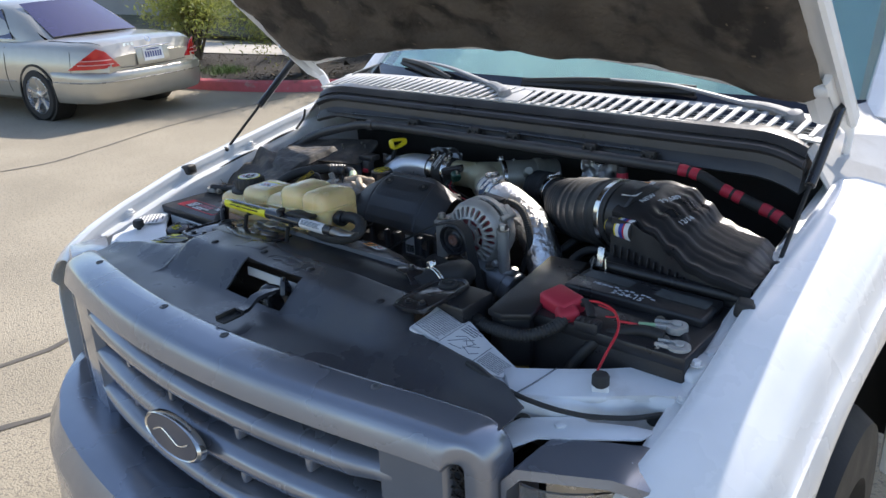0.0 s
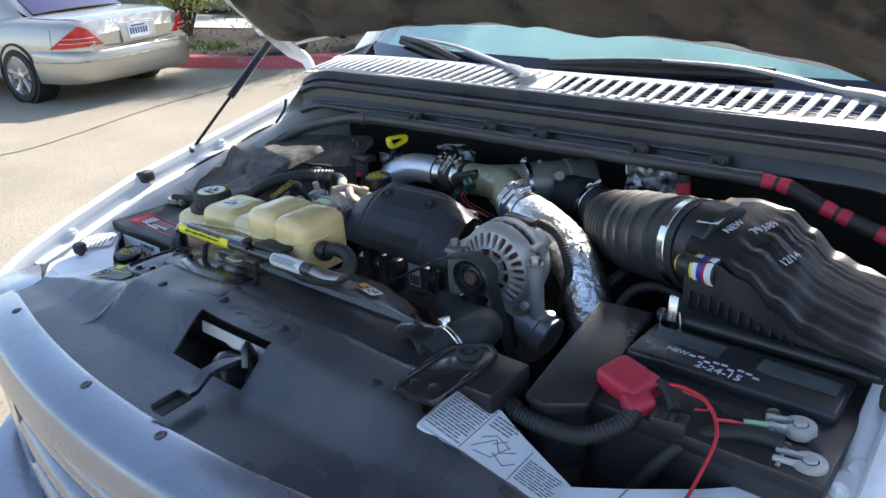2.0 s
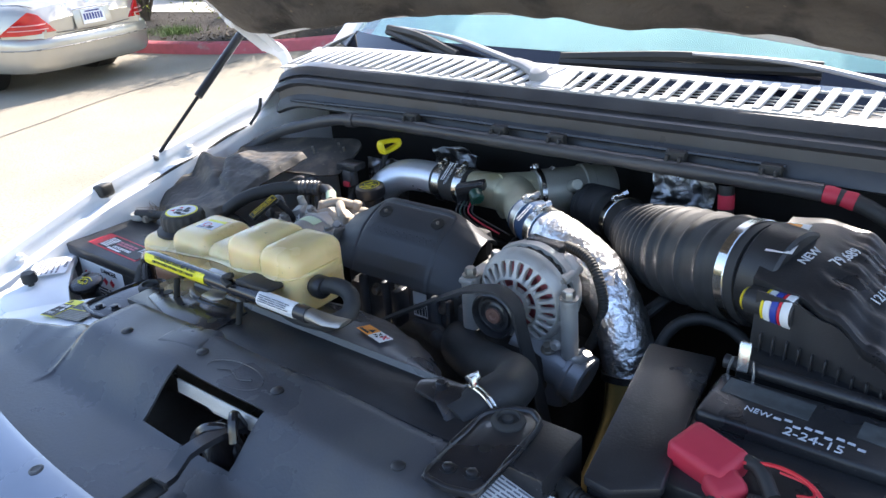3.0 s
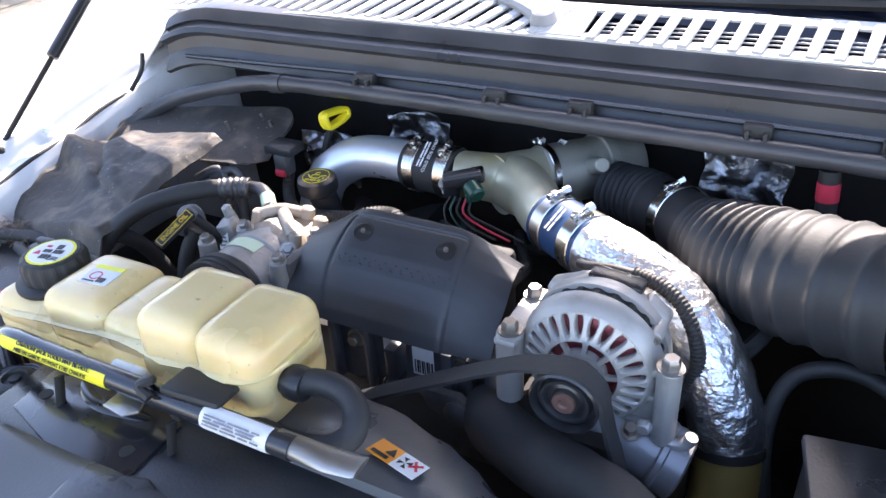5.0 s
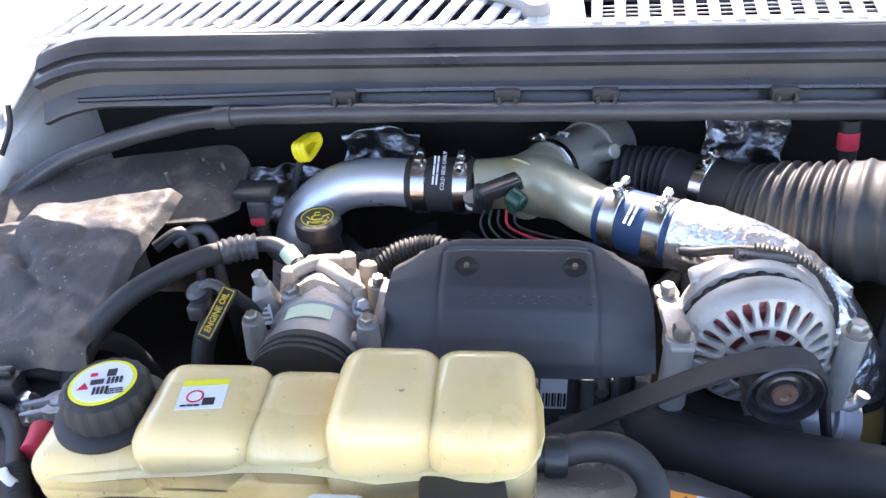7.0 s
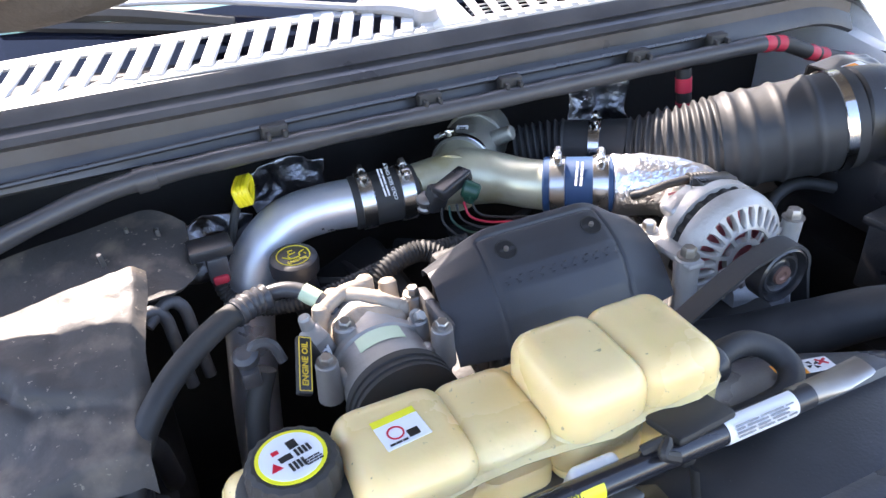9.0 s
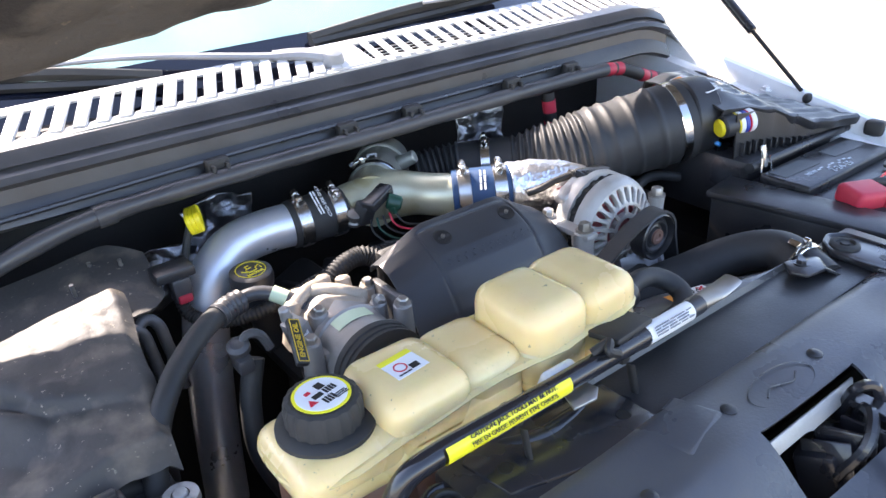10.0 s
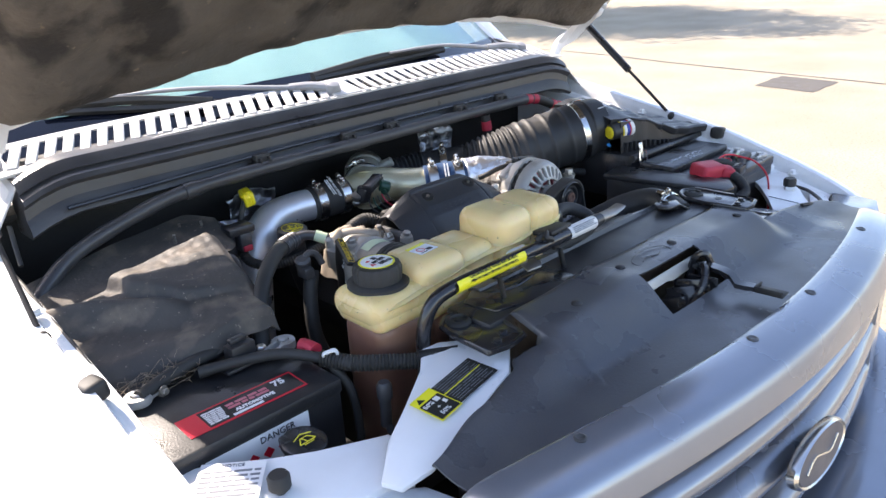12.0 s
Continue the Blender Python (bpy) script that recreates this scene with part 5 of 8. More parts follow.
# stamped black brackets on the radiator support
def bracket(pts, z, lab_, bush, bolts, holes, ribs):
    bkt = thing("mount_bracket", (*pts[0], z), lab_, "bracket")
    cx, cy = sum(p[0] for p in pts) / len(pts), sum(p[1] for p in pts) / len(pts)
    bm = bmn()
    slab(bm, [V((x, y, z)) for x, y in pts], (0, 0, 1), .006, .002)
    part("plate", bm, M_STEELBLACK, bkt)
    # raised rim, a flat band standing up along the outline
    bm = bmn()
    loop = [V((*a, 0)).lerp(V((*b, 0)), k / 6) for a, b in zip(pts, pts[1:] + pts[:1]) for k in range(6)]
    loop = [(loop[i - 1] + loop[i] + loop[(i + 1) % len(loop)]) / 3 for i in range(len(loop))]
    loop.append(loop[0])
    rows = []
    for p in loop:
        d = (V((cx, cy, 0)) - p).normalized()
        rows.append([p + V((0, 0, z + .003)), p + V((0, 0, z + .008)), p + d * .003 + V((0, 0, z + .0095)), p + d * .006 + V((0, 0, z + .008)), p + d * .008 + V((0, 0, z + .005))])
    loft(bm, rows, False, False)
    if bush:
        part("rim", bm, M_STEELBLACK, bkt, "", 60)
    else:
        bm.free()
    if bush:
        bm = bmn()
        lathe(bm, (*bush, z + .004), (0, 0, 1), [(.021, 0), (.020, .005), (.016, .008), (.0135, .008), (.012, .004), (.007, .004), (.006, .007), (.002, .007)], 28)
        part("rubber_bush", bm, M_RUBBER, bkt)
    for b in bolts:
        part("bolt", bolt(bmn(), (*b, z + .006), (0, 0, 1), .0065, .004), M_STEELBLACK, bkt)
    # Holes are flat black discs, their shade painted onto the solid plate.
    for h in holes:
        part("hole", lathe(bmn(), (*h, z + .0058), (0, 0, 1), [(.0075, 0), (.0075, .0008)], 16), M_INKSHADE, bkt, "black disc painting the shade of a punched hole")
    for r in ribs:
        part("rib", tube(bmn(), [V((x, y, z + .004)) for x, y in r], lambda q: .003 + .006 * math.sin(math.pi * min(1, max(0, q))) ** .5, 12, 30, squash=.6), M_STEELBLACK, bkt)
    return bkt


bracket([(-.335, .338), (-.345, .398), (-.303, .420), (-.20, .410), (-.152, .392), (-.150, .308), (-.24, .312)], 1.195, "glossy black stamped bracket on the radiator support", None, [], [(-.318, .365), (-.175, .343)], [[(-.300, .398), (-.275, .384), (-.25, .378), (-.22, .380), (-.185, .384)]])
bracket([(-.425, .272), (-.420, .345), (-.412, .385), (-.385, .402), (-.352, .398), (-.330, .355), (-.345, .268), (-.385, .262)], 1.184, "glossy black mount bracket with a rubber bush", (-.382, .372), [(-.366, .296), (-.392, .284)], [], [])
bracket([(.302, .248), (.296, .31), (.296, .376), (.318, .402), (.345, .411), (.366, .396), (.370, .34), (.370, .256), (.335, .246)], 1.199, "glossy black mount bracket with a rubber bush", (.331, .376), [(.320, .274), (.347, .280)], [(.335, .322)], [])
tab = thing("hose_bracket", (.24, .38, 1.19), "glossy black bent tab beside the radiator hose", "bracket")
bm = bmn()
slab(bm, [V((x, y, 1.207)) for x, y in ((.197, .381), (.215, .40), (.258, .402), (.272, .385), (.24, .355), (.205, .36))], (0, 0, 1), .005, .002)
slab(bm, [V(p) for p in ((.240, .355, 1.207), (.272, .385, 1.207), (.290, .378, 1.185), (.276, .338, 1.185))], (0, 0, 1), .005, .001)
part("plate", bm, M_STEELBLACK, tab)
part("bolt", bolt(bmn(), (.228, .383, 1.212), (0, 0, 1), .007, .005), M_STEELBLACK, tab)
bm = bmn()
box(bm, (-.152, .288, 1.195), (.092, .066, .034), .006, eul(-4, 0, 14), 3, .84)
part("moulded_box", bm, M_SHIELD, shield, "raised moulded box on the cover")

# stickers on the white braces
for sgn in (1, -1):
    if sgn > 0:
        SM = plane_m((0.440, 0.285, 1.1585), (1, .04, -.31), (.30, .03, 1))
        st = part("capacity_label", slab(bmn(), [SM @ V(p) for p in ((-.082, -.046, 0), (-.094, .040, 0), (-.086, .062, 0), (-.072, .066, 0), (-.02, .050, 0), (.03, .032, 0), (.104, .012, 0), (.102, -.030, 0), (.080, -.040, 0))], SM.to_3x3() @ V((0, 0, 1)), .0006), M_LABEL, None)
        tagged(st, "white printed instruction label on the white brace", "label")
        part("header_bar", patch(bmn(), SM, -.078, .050, -.026, .0575, .001), M_INKSHADE, st)
        part("fine_print", bars(bmn(), SM, -.084, -.040, -.030, .046, 15, fill=.36, z=.001), M_INKGREY, st)
        part("fine_print", bars(bmn(), SM, -.022, .016, .014, .042, 4, rng=random.Random(8), fill=.36, z=.001), M_INKGREY, st)
        part("fine_print", bars(bmn(), SM, .048, -.032, .096, .010, 9, rng=random.Random(9), fill=.36, z=.001), M_INKGREY, st)
        bm = bmn()
        for pts in ([(-.027, -.042), (-.027, .046)], [(.044, -.038), (.044, .022)], [(-.018, -.028), (.0, .004), (.014, -.012), (.030, .004)], [(-.012, -.032), (.010, -.026), (.02, .006)], [(0, -.006), (.012, .012)], [(.008, -.018), (.028, -.026), (.038, -.012)], [(-.016, -.006), (-.004, .010), (.02, .004)]):
            for p, q in zip(pts, pts[1:]):
                cyl(bm, SM @ V((*p, .001)), SM @ V((*q, .001)), .0007, seg=4)
        part("diagram", bm, M_INKGREY, st)
    else:
        SM = plane_m((-0.482, 0.284, 1.1575), (1, 0.05, 0.165), (-.16, 0, 1))
        st = part("coolant_label", patch(bmn(), SM, -.020, -.029, .060, .027), M_INKSHADE, None)
        tagged(st, "black and yellow coolant mixture label on the white brace", "label")
        bm = bmn()
        patch(bm, SM, -.060, -.032, -.020, .030, .0002)
        part("label_field", bm, M_LABELY, st)
        part("label_panel", patch(bmn(), SM, -.058, -.030, -.022, .012, .0008), M_INKSHADE, st)
        part("pictogram", patch(patch(bmn(), SM, -.036, .000, -.028, .009, .0016), SM, -.031, -.012, -.026, -.004, .0016), M_LABEL, st)
        bm = bmn()
        bars(bm, SM, -.016, -.026, .055, .026, 11, rng=random.Random(4), fill=.24)
        part("fine_print", bm, M_INKGREY, st)
        for tx, px, py in (("50%", -.048, .004), ("50%", -.042, -.022), ("+", -.042, -.010)):
            writing("print", tx, .0105, SM @ pose(px, py, .0018), M_LABEL, st)
        bm = bmn()
        patch(bm, SM, -.02, .0, .055, .0012, .0012)
        part("label_rule", bm, M_LABELY, st)
        bm = bmn()
        slab(bm, [SM @ V(p) for p in ((-.055, .016, .0014), (-.043, .016, .0014), (-.049, .026, .0014))], (0, 0, 1), .0004)
        part("warning_triangle", bm, M_INKSHADE, st)

# jack handle clipped along the radiator top
jack = thing("jack_handle", (-0.2, 0.388, 1.2), "dark grey steel jack handle with a yellow caution label", "jack handle")
JY, JZ = .383, 1.2435
bm = bmn()
tube(bm, [(-0.433, 0.400, 1.02), (-0.433, 0.400, 1.12), (-0.430, 0.399, 1.185), (-0.412, 0.394, 1.225), (-0.378, JY + .004, 1.240), (-0.30, JY, JZ), (-0.22, JY, JZ), (-0.06, JY, JZ), (0.0, JY, JZ)], 0.0115, 14, 80)
part("handle_tube", bm, M_STEELBLACK, jack)
bm = bmn()
loft(bm, [[V((x, JY + .002 + w * math.cos(a), JZ + h * math.sin(a) + dz)) for a in [2 * math.pi * i / 14 for i in range(14)]] for x, w, h, dz in ((-.018, .0113, .0113, 0), (.010, .0125, .009, .0), (.038, .014, .0055, .001), (.064, .013, .004, .005), (.069, .012, .003, .007))])
part("pry_tip", bm, M_STEEL, jack, "flattened steel pry tip")


def wrap_label(x0, x1, r, a0, a1, m_, lab_, parent):
    bm = bmn()
    sheet(bm, lambda u, v: (x0 + (x1 - x0) * u, JY + r * math.cos(a0 + (a1 - a0) * v), JZ + r * math.sin(a0 + (a1 - a0) * v)), 2, 14, .0004)
    return part("label", bm, m_, parent, lab_)


yl = wrap_label(-.378, -.221, .0122, 5.6, 2.2, M_LABELY, "yellow caution label", jack)
wl = wrap_label(-.098, -.022, .0121, 5.6, 1.2, M_LABEL, "white printed label", jack)
CM = plane_m((-0.30, JY - .0106, JZ + .0072), (1, 0, 0), (0, -.80, .6))
writing("print", "CAUTION: JACK TOOLS MAY BE HOT.", .0064, CM @ pose(.004, .0022, .0004), M_INKSHADE, yl, bold=.0001)
writing("print", "MISE EN GARDE: PEUVENT ETRE CHAUDS", .0058, CM @ pose(.002, -.0050, .0004), M_INKSHADE, yl)
WM = plane_m((-0.060, JY - .0106, JZ + .0072), (1, 0, 0), (0, -.80, .6))
part("fine_print", bars(bmn(), WM, -.032, -.006, .032, .006, 4, .0006, random.Random(2)), M_INKGREY, wl)
for x in (-.290, -.135):
    bm = bmn()
    box(bm, (x, JY + .004, JZ - .007), (.014, .026, .018), .004)
    tube(bm, [(x, JY - .013, JZ - .012), (x, JY - .018, JZ - .030), (x, JY - .022, JZ - .045)], .006, 6, squash=.4)
    part("clip", bm, M_RUBBER, jack, "black rubber clip")
bm = bmn()
box(bm, (-0.118, .400, JZ + .012), (.066, .042, .009), .004, eul(-8, 2, 6))
tube(bm, [(-.176, .388, JZ + .011), (-.160, .380, JZ + .022), (-.168, .372, JZ + .018), (-.155, .370, JZ + .010)], .005, 8)
part("retaining_strap", bm, M_RUBBER, jack, "black rubber retaining strap and pad")
bm = bmn()
slab(bm, [V(p) for p in ((-.225, .365, 1.219), (-.195, .362, 1.219), (-.182, .372, 1.221), (-.188, .388, 1.223), (-.220, .384, 1.223))], (0, 0, 1), .003, .001)
single("latch_striker", bm, M_STEEL, "small bare steel tab beside the jack handle", "bracket")

# coolant reservoir
degas = thing("coolant_reservoir", (-0.28, 0.47, 1.0), "aged cream plastic coolant reservoir with black cap", "coolant reservoir")


def rounded(bm, x0, x1, y0, y1, z0, z1, r):
    box(bm, ((x0 + x1) / 2, (y0 + y1) / 2, (z0 + z1) / 2), (x1 - x0, y1 - y0, z1 - z0), r, None, 5)


for x0, x1, y0, y1, zt in ((-.494, -.375, .430, .546, 1.240), (-.398, -.292, .430, .540, 1.269), (-.306, -.219, .432, .540, 1.263), (-.228, -.138, .418, .530, 1.301), (-.150, -.062, .416, .530, 1.300)):
    bm = bmn()
    box(bm, ((x0 + x1) / 2, (y0 + y1) / 2, (zt + 1.19) / 2), (x1 - x0, y1 - y0, zt - 1.19), .024, None, 5)
    part("chamber", bm, M_CREAM, degas, "", 60)
bm = bmn()
rows = []
for x, y0, y1 in ((-.497, .472, .508), (-.492, .450, .530), (-.482, .437, .541), (-.468, .429, .546), (-.44, .424, .548), (-.385, .427, .544), (-.345, .426, .544), (-.30, .428, .542), (-.262, .426, .542), (-.225, .420, .538), (-.185, .411, .532), (-.144, .414, .531), (-.10, .409, .532), (-.080, .412, .528), (-.068, .420, .520), (-.060, .434, .508), (-.056, .452, .490)):
    z = 1.216 + .046 * (x + .5) / .45
    rows.append([V((x, y0 + .008, z)), V((x, y0 + .002, z + .001)), V((x, y0 + .0005, z + .0035)), V((x, y0 + .006, z + .006)), V((x, y1 - .004, z + .006)), V((x, y1, z + .0035)), V((x, y1 - .004, z))])
loft(bm, rows)
part("seam_flange", bm, M_CREAM, degas, "moulded seam flange", 20)
bm = bmn()
rounded(bm, -.490, -.372, .430, .540, 1.182, 1.222, .018)
rounded(bm, -.39, -.225, .430, .538, 1.165, 1.235, .018)
rounded(bm, -.232, -.142, .418, .528, 1.205, 1.262, .022)
rounded(bm, -.152, -.062, .416, .528, 1.212, 1.268, .022)
part("lower_shell", bm, M_CREAM, degas, "", 60)
bm = bmn()
rounded(bm, -.484, -.36, .434, .536, .93, 1.196, .024)
rounded(bm, -.38, -.24, .432, .53, 1.10, 1.19, .02)
part("filled_sump", bm, M_AMBER, degas, "red-brown coolant showing through the plastic", 60)
cc = V((-.435, .492, 1.236))
bm = bmn()
lathe(bm, cc, (0, 0, 1), [(.046, 0), (.049, .003), (.049, .008), (.044, .011), (.036, .012)], 40)
cap = part("cap", bm, M_RUBBER, degas, "black screw cap with a round white label")
bm = bmn()
nr = 72
loft(bm, [[cc + V((r * (1 + .035 * (i % 4 < 2)) * math.cos(2 * math.pi * i / nr), r * (1 + .035 * (i % 4 < 2)) * math.sin(2 * math.pi * i / nr), h)) for i in range(nr)] for r, h in ((.037, .008), (.0375, .03), (.035, .037), (.031, .039))])
part("grip_ring", bm, M_RUBBER, cap, "", 25)
CP = plane_m(cc + V((0, 0, .0392)), (.97, .22, 0), (0, 0, 1))
bm = bmn()
lathe(bm, CP.translation, (0, 0, 1), [(.0285, 0), (.0285, .0006)], 40)
cl = part("cap_label", bm, M_LABELY, cap, "round yellow-edged warning label")
bm = bmn()
lathe(bm, CP.translation, (0, 0, 1), [(.0252, 0.0004), (.0252, .0011)], 40)
part("label_field", bm, M_LABEL, cl)
bm = bmn()
patch(bm, CP, .002, .006, .010, .015, .0012)
patch(bm, CP, -.010, -.003, .001, .003, .0012)
for k in range(4):
    patch(bm, CP, .004 + k * .0035, -.004, .0062 + k * .0035, .004, .0012)
    patch(bm, CP, -.006 + k * .0035, -.016, -.0038 + k * .0035, -.007, .0012)
bars(bm, CP, .006, -.018, .020, -.010, 3, .0012, random.Random(1))
part("label_print", bm, M_INKSHADE, cl)
bm = bmn()
slab(bm, [CP @ V(p) for p in ((-.020, -.008, .0012), (-.010, -.008, .0012), (-.015, .001, .0012))], (0, 0, 1), .0004)
patch(bm, CP, -.012, .008, -.006, .012, .0012)
part("label_mark", bm, M_LABELR, cl)
LM = plane_m((-.345, .487, 1.2692), (.97, .1, 0), (0, 0, 1))
lb = part("warning_label", patch(bmn(), LM, -.020, -.018, .020, .010), M_LABEL, degas, "small white and yellow warning label")
part("label_band", patch(bmn(), LM, -.020, .010, .020, .018), M_LABELY, lb)
bm = bmn()
lathe(bm, LM @ V((-.006, -.003, .0006)), (0, 0, 1), [(.0075, 0), (.0075, .0004), (.006, .0004), (.006, 0)], 20, False)
part("label_ring", bm, M_LABELR, lb)
bm = bmn()
patch(bm, LM, .002, -.014, .012, -.006, .0008)
bars(bm, LM, -.016, -.016, .0, -.012, 1, .0008)
part("label_print", bm, M_INKSHADE, lb)
bm = bmn()
box(bm, (-.215, .398, 1.235), (.045, .02, .032), .006, eul(20, 0, 0), 3)
part("mount_tab", bm, mat("milky_tab", (.62, .62, .58), None, .35, sss=.3, bump=.02), degas, "milky plastic mounting tab")
bm = bmn()
cyl(bm, (-.066, .452, 1.243), (-.040, .454, 1.245), .013)
lathe(bm, (-.056, .453, 1.244), (1, 0, 0), [(.017, 0), (.018, .004), (.018, .014), (.016, .018)], 16)
part("outlet_clamp", bm, M_BLACK, degas, "black outlet hose clamp")

overflow = single("overflow_hose", tube(bmn(), [(-.045, .454, 1.245), (-.025, .458, 1.250), (.002, .458, 1.248), (.022, .447, 1.240), (.028, .428, 1.230), (.012, .412, 1.222), (-.02, .408, 1.216), (-.07, .414, 1.208), (-.12, .425, 1.20)], .0125, 14, 60), M_HOSE, "black rubber overflow hose looping from the reservoir", "hose")
rh = thing("radiator_hose", (.28, .43, 1.18), "thick black upper radiator hose with wire clamp", "hose")
part("hose", tube(bmn(), [(.262, .365, 1.178), (.272, .40, 1.186), (.284, .448, 1.187), (.262, .500, 1.168), (.205, .546, 1.132), (.140, .588, 1.102), (.085, .622, 1.090), (.06, .655, 1.08)], lambda s: .030 + .006 * min(1, max(0, (s - .35) / .25)), 24, 60), M_HOSE, rh)
bm = bmn()
for o in (0, .006):
    lathe(bm, V((.274, .405, 1.1875)) + V((-.2, -.9, -.1)) * o, (-.22, -.96, -.12), [(.0315, 0), (.033, .001), (.033, .003), (.0315, .004)], 24, False)
box(bm, (.258, .410, 1.219), (.010, .018, .012), .002, eul(0, -30, -14))
box(bm, (.268, .398, 1.223), (.007, .010, .016), .002, eul(0, -20, -14))
part("wire_clamp", bm, M_CHROME, rh, "bright spring clamp")

# ---- engine ----
engine = thing("engine", (0, .8, .6), "dark grimy diesel engine block in the bay", "engine")
part("block", box(bmn(), (0.0, .86, .83), (.52, .36, .50), .03), M_DARK, engine)
bm = bmn()
box(bm, (-.08, .745, 1.03), (.30, .14, .17), .02)
part("front_housing", bm, M_CASTDARK, engine, "dark front housing")
for sgn in (-1, 1):
    bm = bmn()
    box(bm, (sgn * .24, .90, 1.06), (.16, .26, .10), .02, eul(0, sgn * 25, 0))
    part("valve_cover", bm, M_DARK, engine)
# Added block: stops sun reaching under the front cover from behind.
part("under_cover_block", box(bmn(), (-.076, .772, 1.16), (.235, .024, .145), .010), M_DARK, engine, "dark block added to keep sun from under the cover")
rngc = random.Random(21)
for k in range(12):
    x = -.30 + k * .055
    single("engine_cable", tube(bmn(), [(x, .80 + rngc.uniform(-.02, .02), 1.12), (x + rngc.uniform(-.06, .06), .84, 1.165 + rngc.uniform(-.02, .01)), (x + rngc.uniform(-.1, .1), .93, 1.13), (x + rngc.uniform(-.1, .1), 1.02, 1.10)], rngc.uniform(.006, .013), 8, 16), M_RUBBER, "black rubber cable among the engine parts", "cable", "engine cables")



def loft_arm():
    bm = slab(bmn(), [V(p) for p in ((-.03, .640, 1.105), (.03, .640, 1.108), (.062, .640, 1.082), (.030, .640, 1.062), (-.01, .640, 1.075))], (0, -1, 0), .012, .003)
    return lathe(bm, (.030, .628, 1.085), (0, -1, 0), [(.018, 0), (.018, .006), (.012, .010), (.004, .010)], 20)


# engine cover
ecov = thing("engine_cover", (-.078, .70, 1.1), "satin black plastic engine front cover", "engine cover")
bm = bmn()


ECMID = [(.744, 1.256), (.741, 1.268), (.734, 1.2745), (.718, 1.269), (.699, 1.2605), (.679, 1.2485), (.660, 1.232), (.643, 1.209), (.631, 1.186), (.624, 1.163), (.621, 1.146)]
ECEND = [(.774, 1.209), (.766, 1.219), (.752, 1.228), (.733, 1.2355), (.708, 1.2325), (.686, 1.221), (.666, 1.206), (.650, 1.190), (.638, 1.174), (.630, 1.157), (.627, 1.142)]


def along(line, k):
    i = min(int(k), len(line) - 2)
    return [line[i][j] + (line[i + 1][j] - line[i][j]) * (k - i) for j in (0, 1)]


def ecover(u, v):
    """Domed front, rising to the rear, its ends flared back and down like a saddle."""
    s = 2 * u - 1
    mid, end = along(ECMID, v * 8.7), along(ECEND, v * 8.2)
    out = max(0, abs(s) - .42) / .58
    e = out * out * (3 - 2 * out) * .45 + out ** 2.2 * .55
    y, z = mid[0] + (end[0] - mid[0]) * e, mid[1] + (end[1] - mid[1]) * e
    half = .131 + .014 * min(1, v * 1.6)
    groove = .0028 * math.exp(-((abs(s) - .575) / .012) ** 2) * (v > .31)
    rear = .0028 * math.exp(-((v - .31) / .012) ** 2) * (abs(s) < .575)
    g = max(groove, rear)
    return (-.076 + half * s, y + g * .4, z - g)


sheet(bm, ecover, 110, 84, .004)
part("cover_shell", bm, M_SATIN, ecov, "", 50)
for x in (-.130, -.015):
    # Shallow black disc paints the shaded bolt recess; the shell isn't cut.
    bm = bmn()
    lathe(bm, (x, .7005, 1.2600), (0, -.48, 1), [(.0125, -.001), (.0135, .0016), (.0125, .0020), (.0118, .0010)], 28)
    hole = part("bolt_recess", bm, M_INKSHADE, ecov, "round bolt recess, its shade painted as a black disc")
    bm = bmn()
    cyl(bm, (x, .7005, 1.260), (x, .699, 1.2645), .003, seg=8)
    part("stud", bm, M_STEEL, hole)
ER = plane_m((-.07, .668, 1.2405), (1, 0, 0), (0, -.60, .80))
bm = bmn()
for k in range(11):
    x = -.075 + k * .0145
    for q in range(2):
        box(bm, ER @ V((x + q * .004, .0 + .004 * (q * 2 - 1), .0004)), (.0035, .002, .0007), .0002, None, 1)
    box(bm, ER @ V((x - .002, 0, .0004)), (.0016, .0012, .0007), 0)
part("raised_lettering", bm, M_SATIN, ecov, "row of raised unreadable lettering")
for x, w in ((-.083, .020), (-.034, .030)):
    LM2 = plane_m((x, .6610 if x > -.05 else .6640, 1.118), (1, 0, 0), (0, -1, 0))
    bm = patch(bmn(), LM2, -w / 2, -.024, w / 2, .024)
    cdl = part("barcode_label", bm, M_LABEL, engine, "white barcode label")
    bm = bmn()
    for k in range(8):
        patch(bm, LM2, -w / 2 + .003 + k * w / 9, -.02, -w / 2 + .0045 + k * w / 9 + .001 * (k % 2), .0, .0007)
    part("barcode", bm, M_INKSHADE, cdl)
M_HOUSING = mat("grey_cast_housing", (.115, .12, .13), (.08, .083, .09), .45, metal=.3, bump=.3, fine=150, stain=(.05, .045, .04), stain_at=(.55, .75), stain_scale=14)
housing = part("front_bracket", box(bmn(), (-.05, .690, 1.100), (.25, .05, .11), .012), M_HOUSING, engine, "grey cast front housing")
for x, w in ((-.165, .014), (-.112, .010), (.002, .016), (.032, .010), (.060, .016)):
    part("casting_rib", box(bmn(), (x, .660, 1.098), (w, .016, .095), .005), M_HOUSING, housing)
for x, z in ((-.135, 1.12), (.018, 1.125), (.046, 1.085), (-.01, 1.07)):
    part("casting_bolt", bolt(bmn(), (x, .665, z), (0, -1, 0), .009, .010), M_STEEL, housing)
part("tensioner_arm", loft_arm(), M_CASTDARK, housing, "dark cast belt tensioner arm")
single("injector_plug", box(box(bmn(), (-.060, .640, 1.128), (.016, .030, .050), .004), (-.060, .634, 1.098), (.022, .030, .022), .005), M_BLACK, "black connector hanging below the engine cover", "plug")

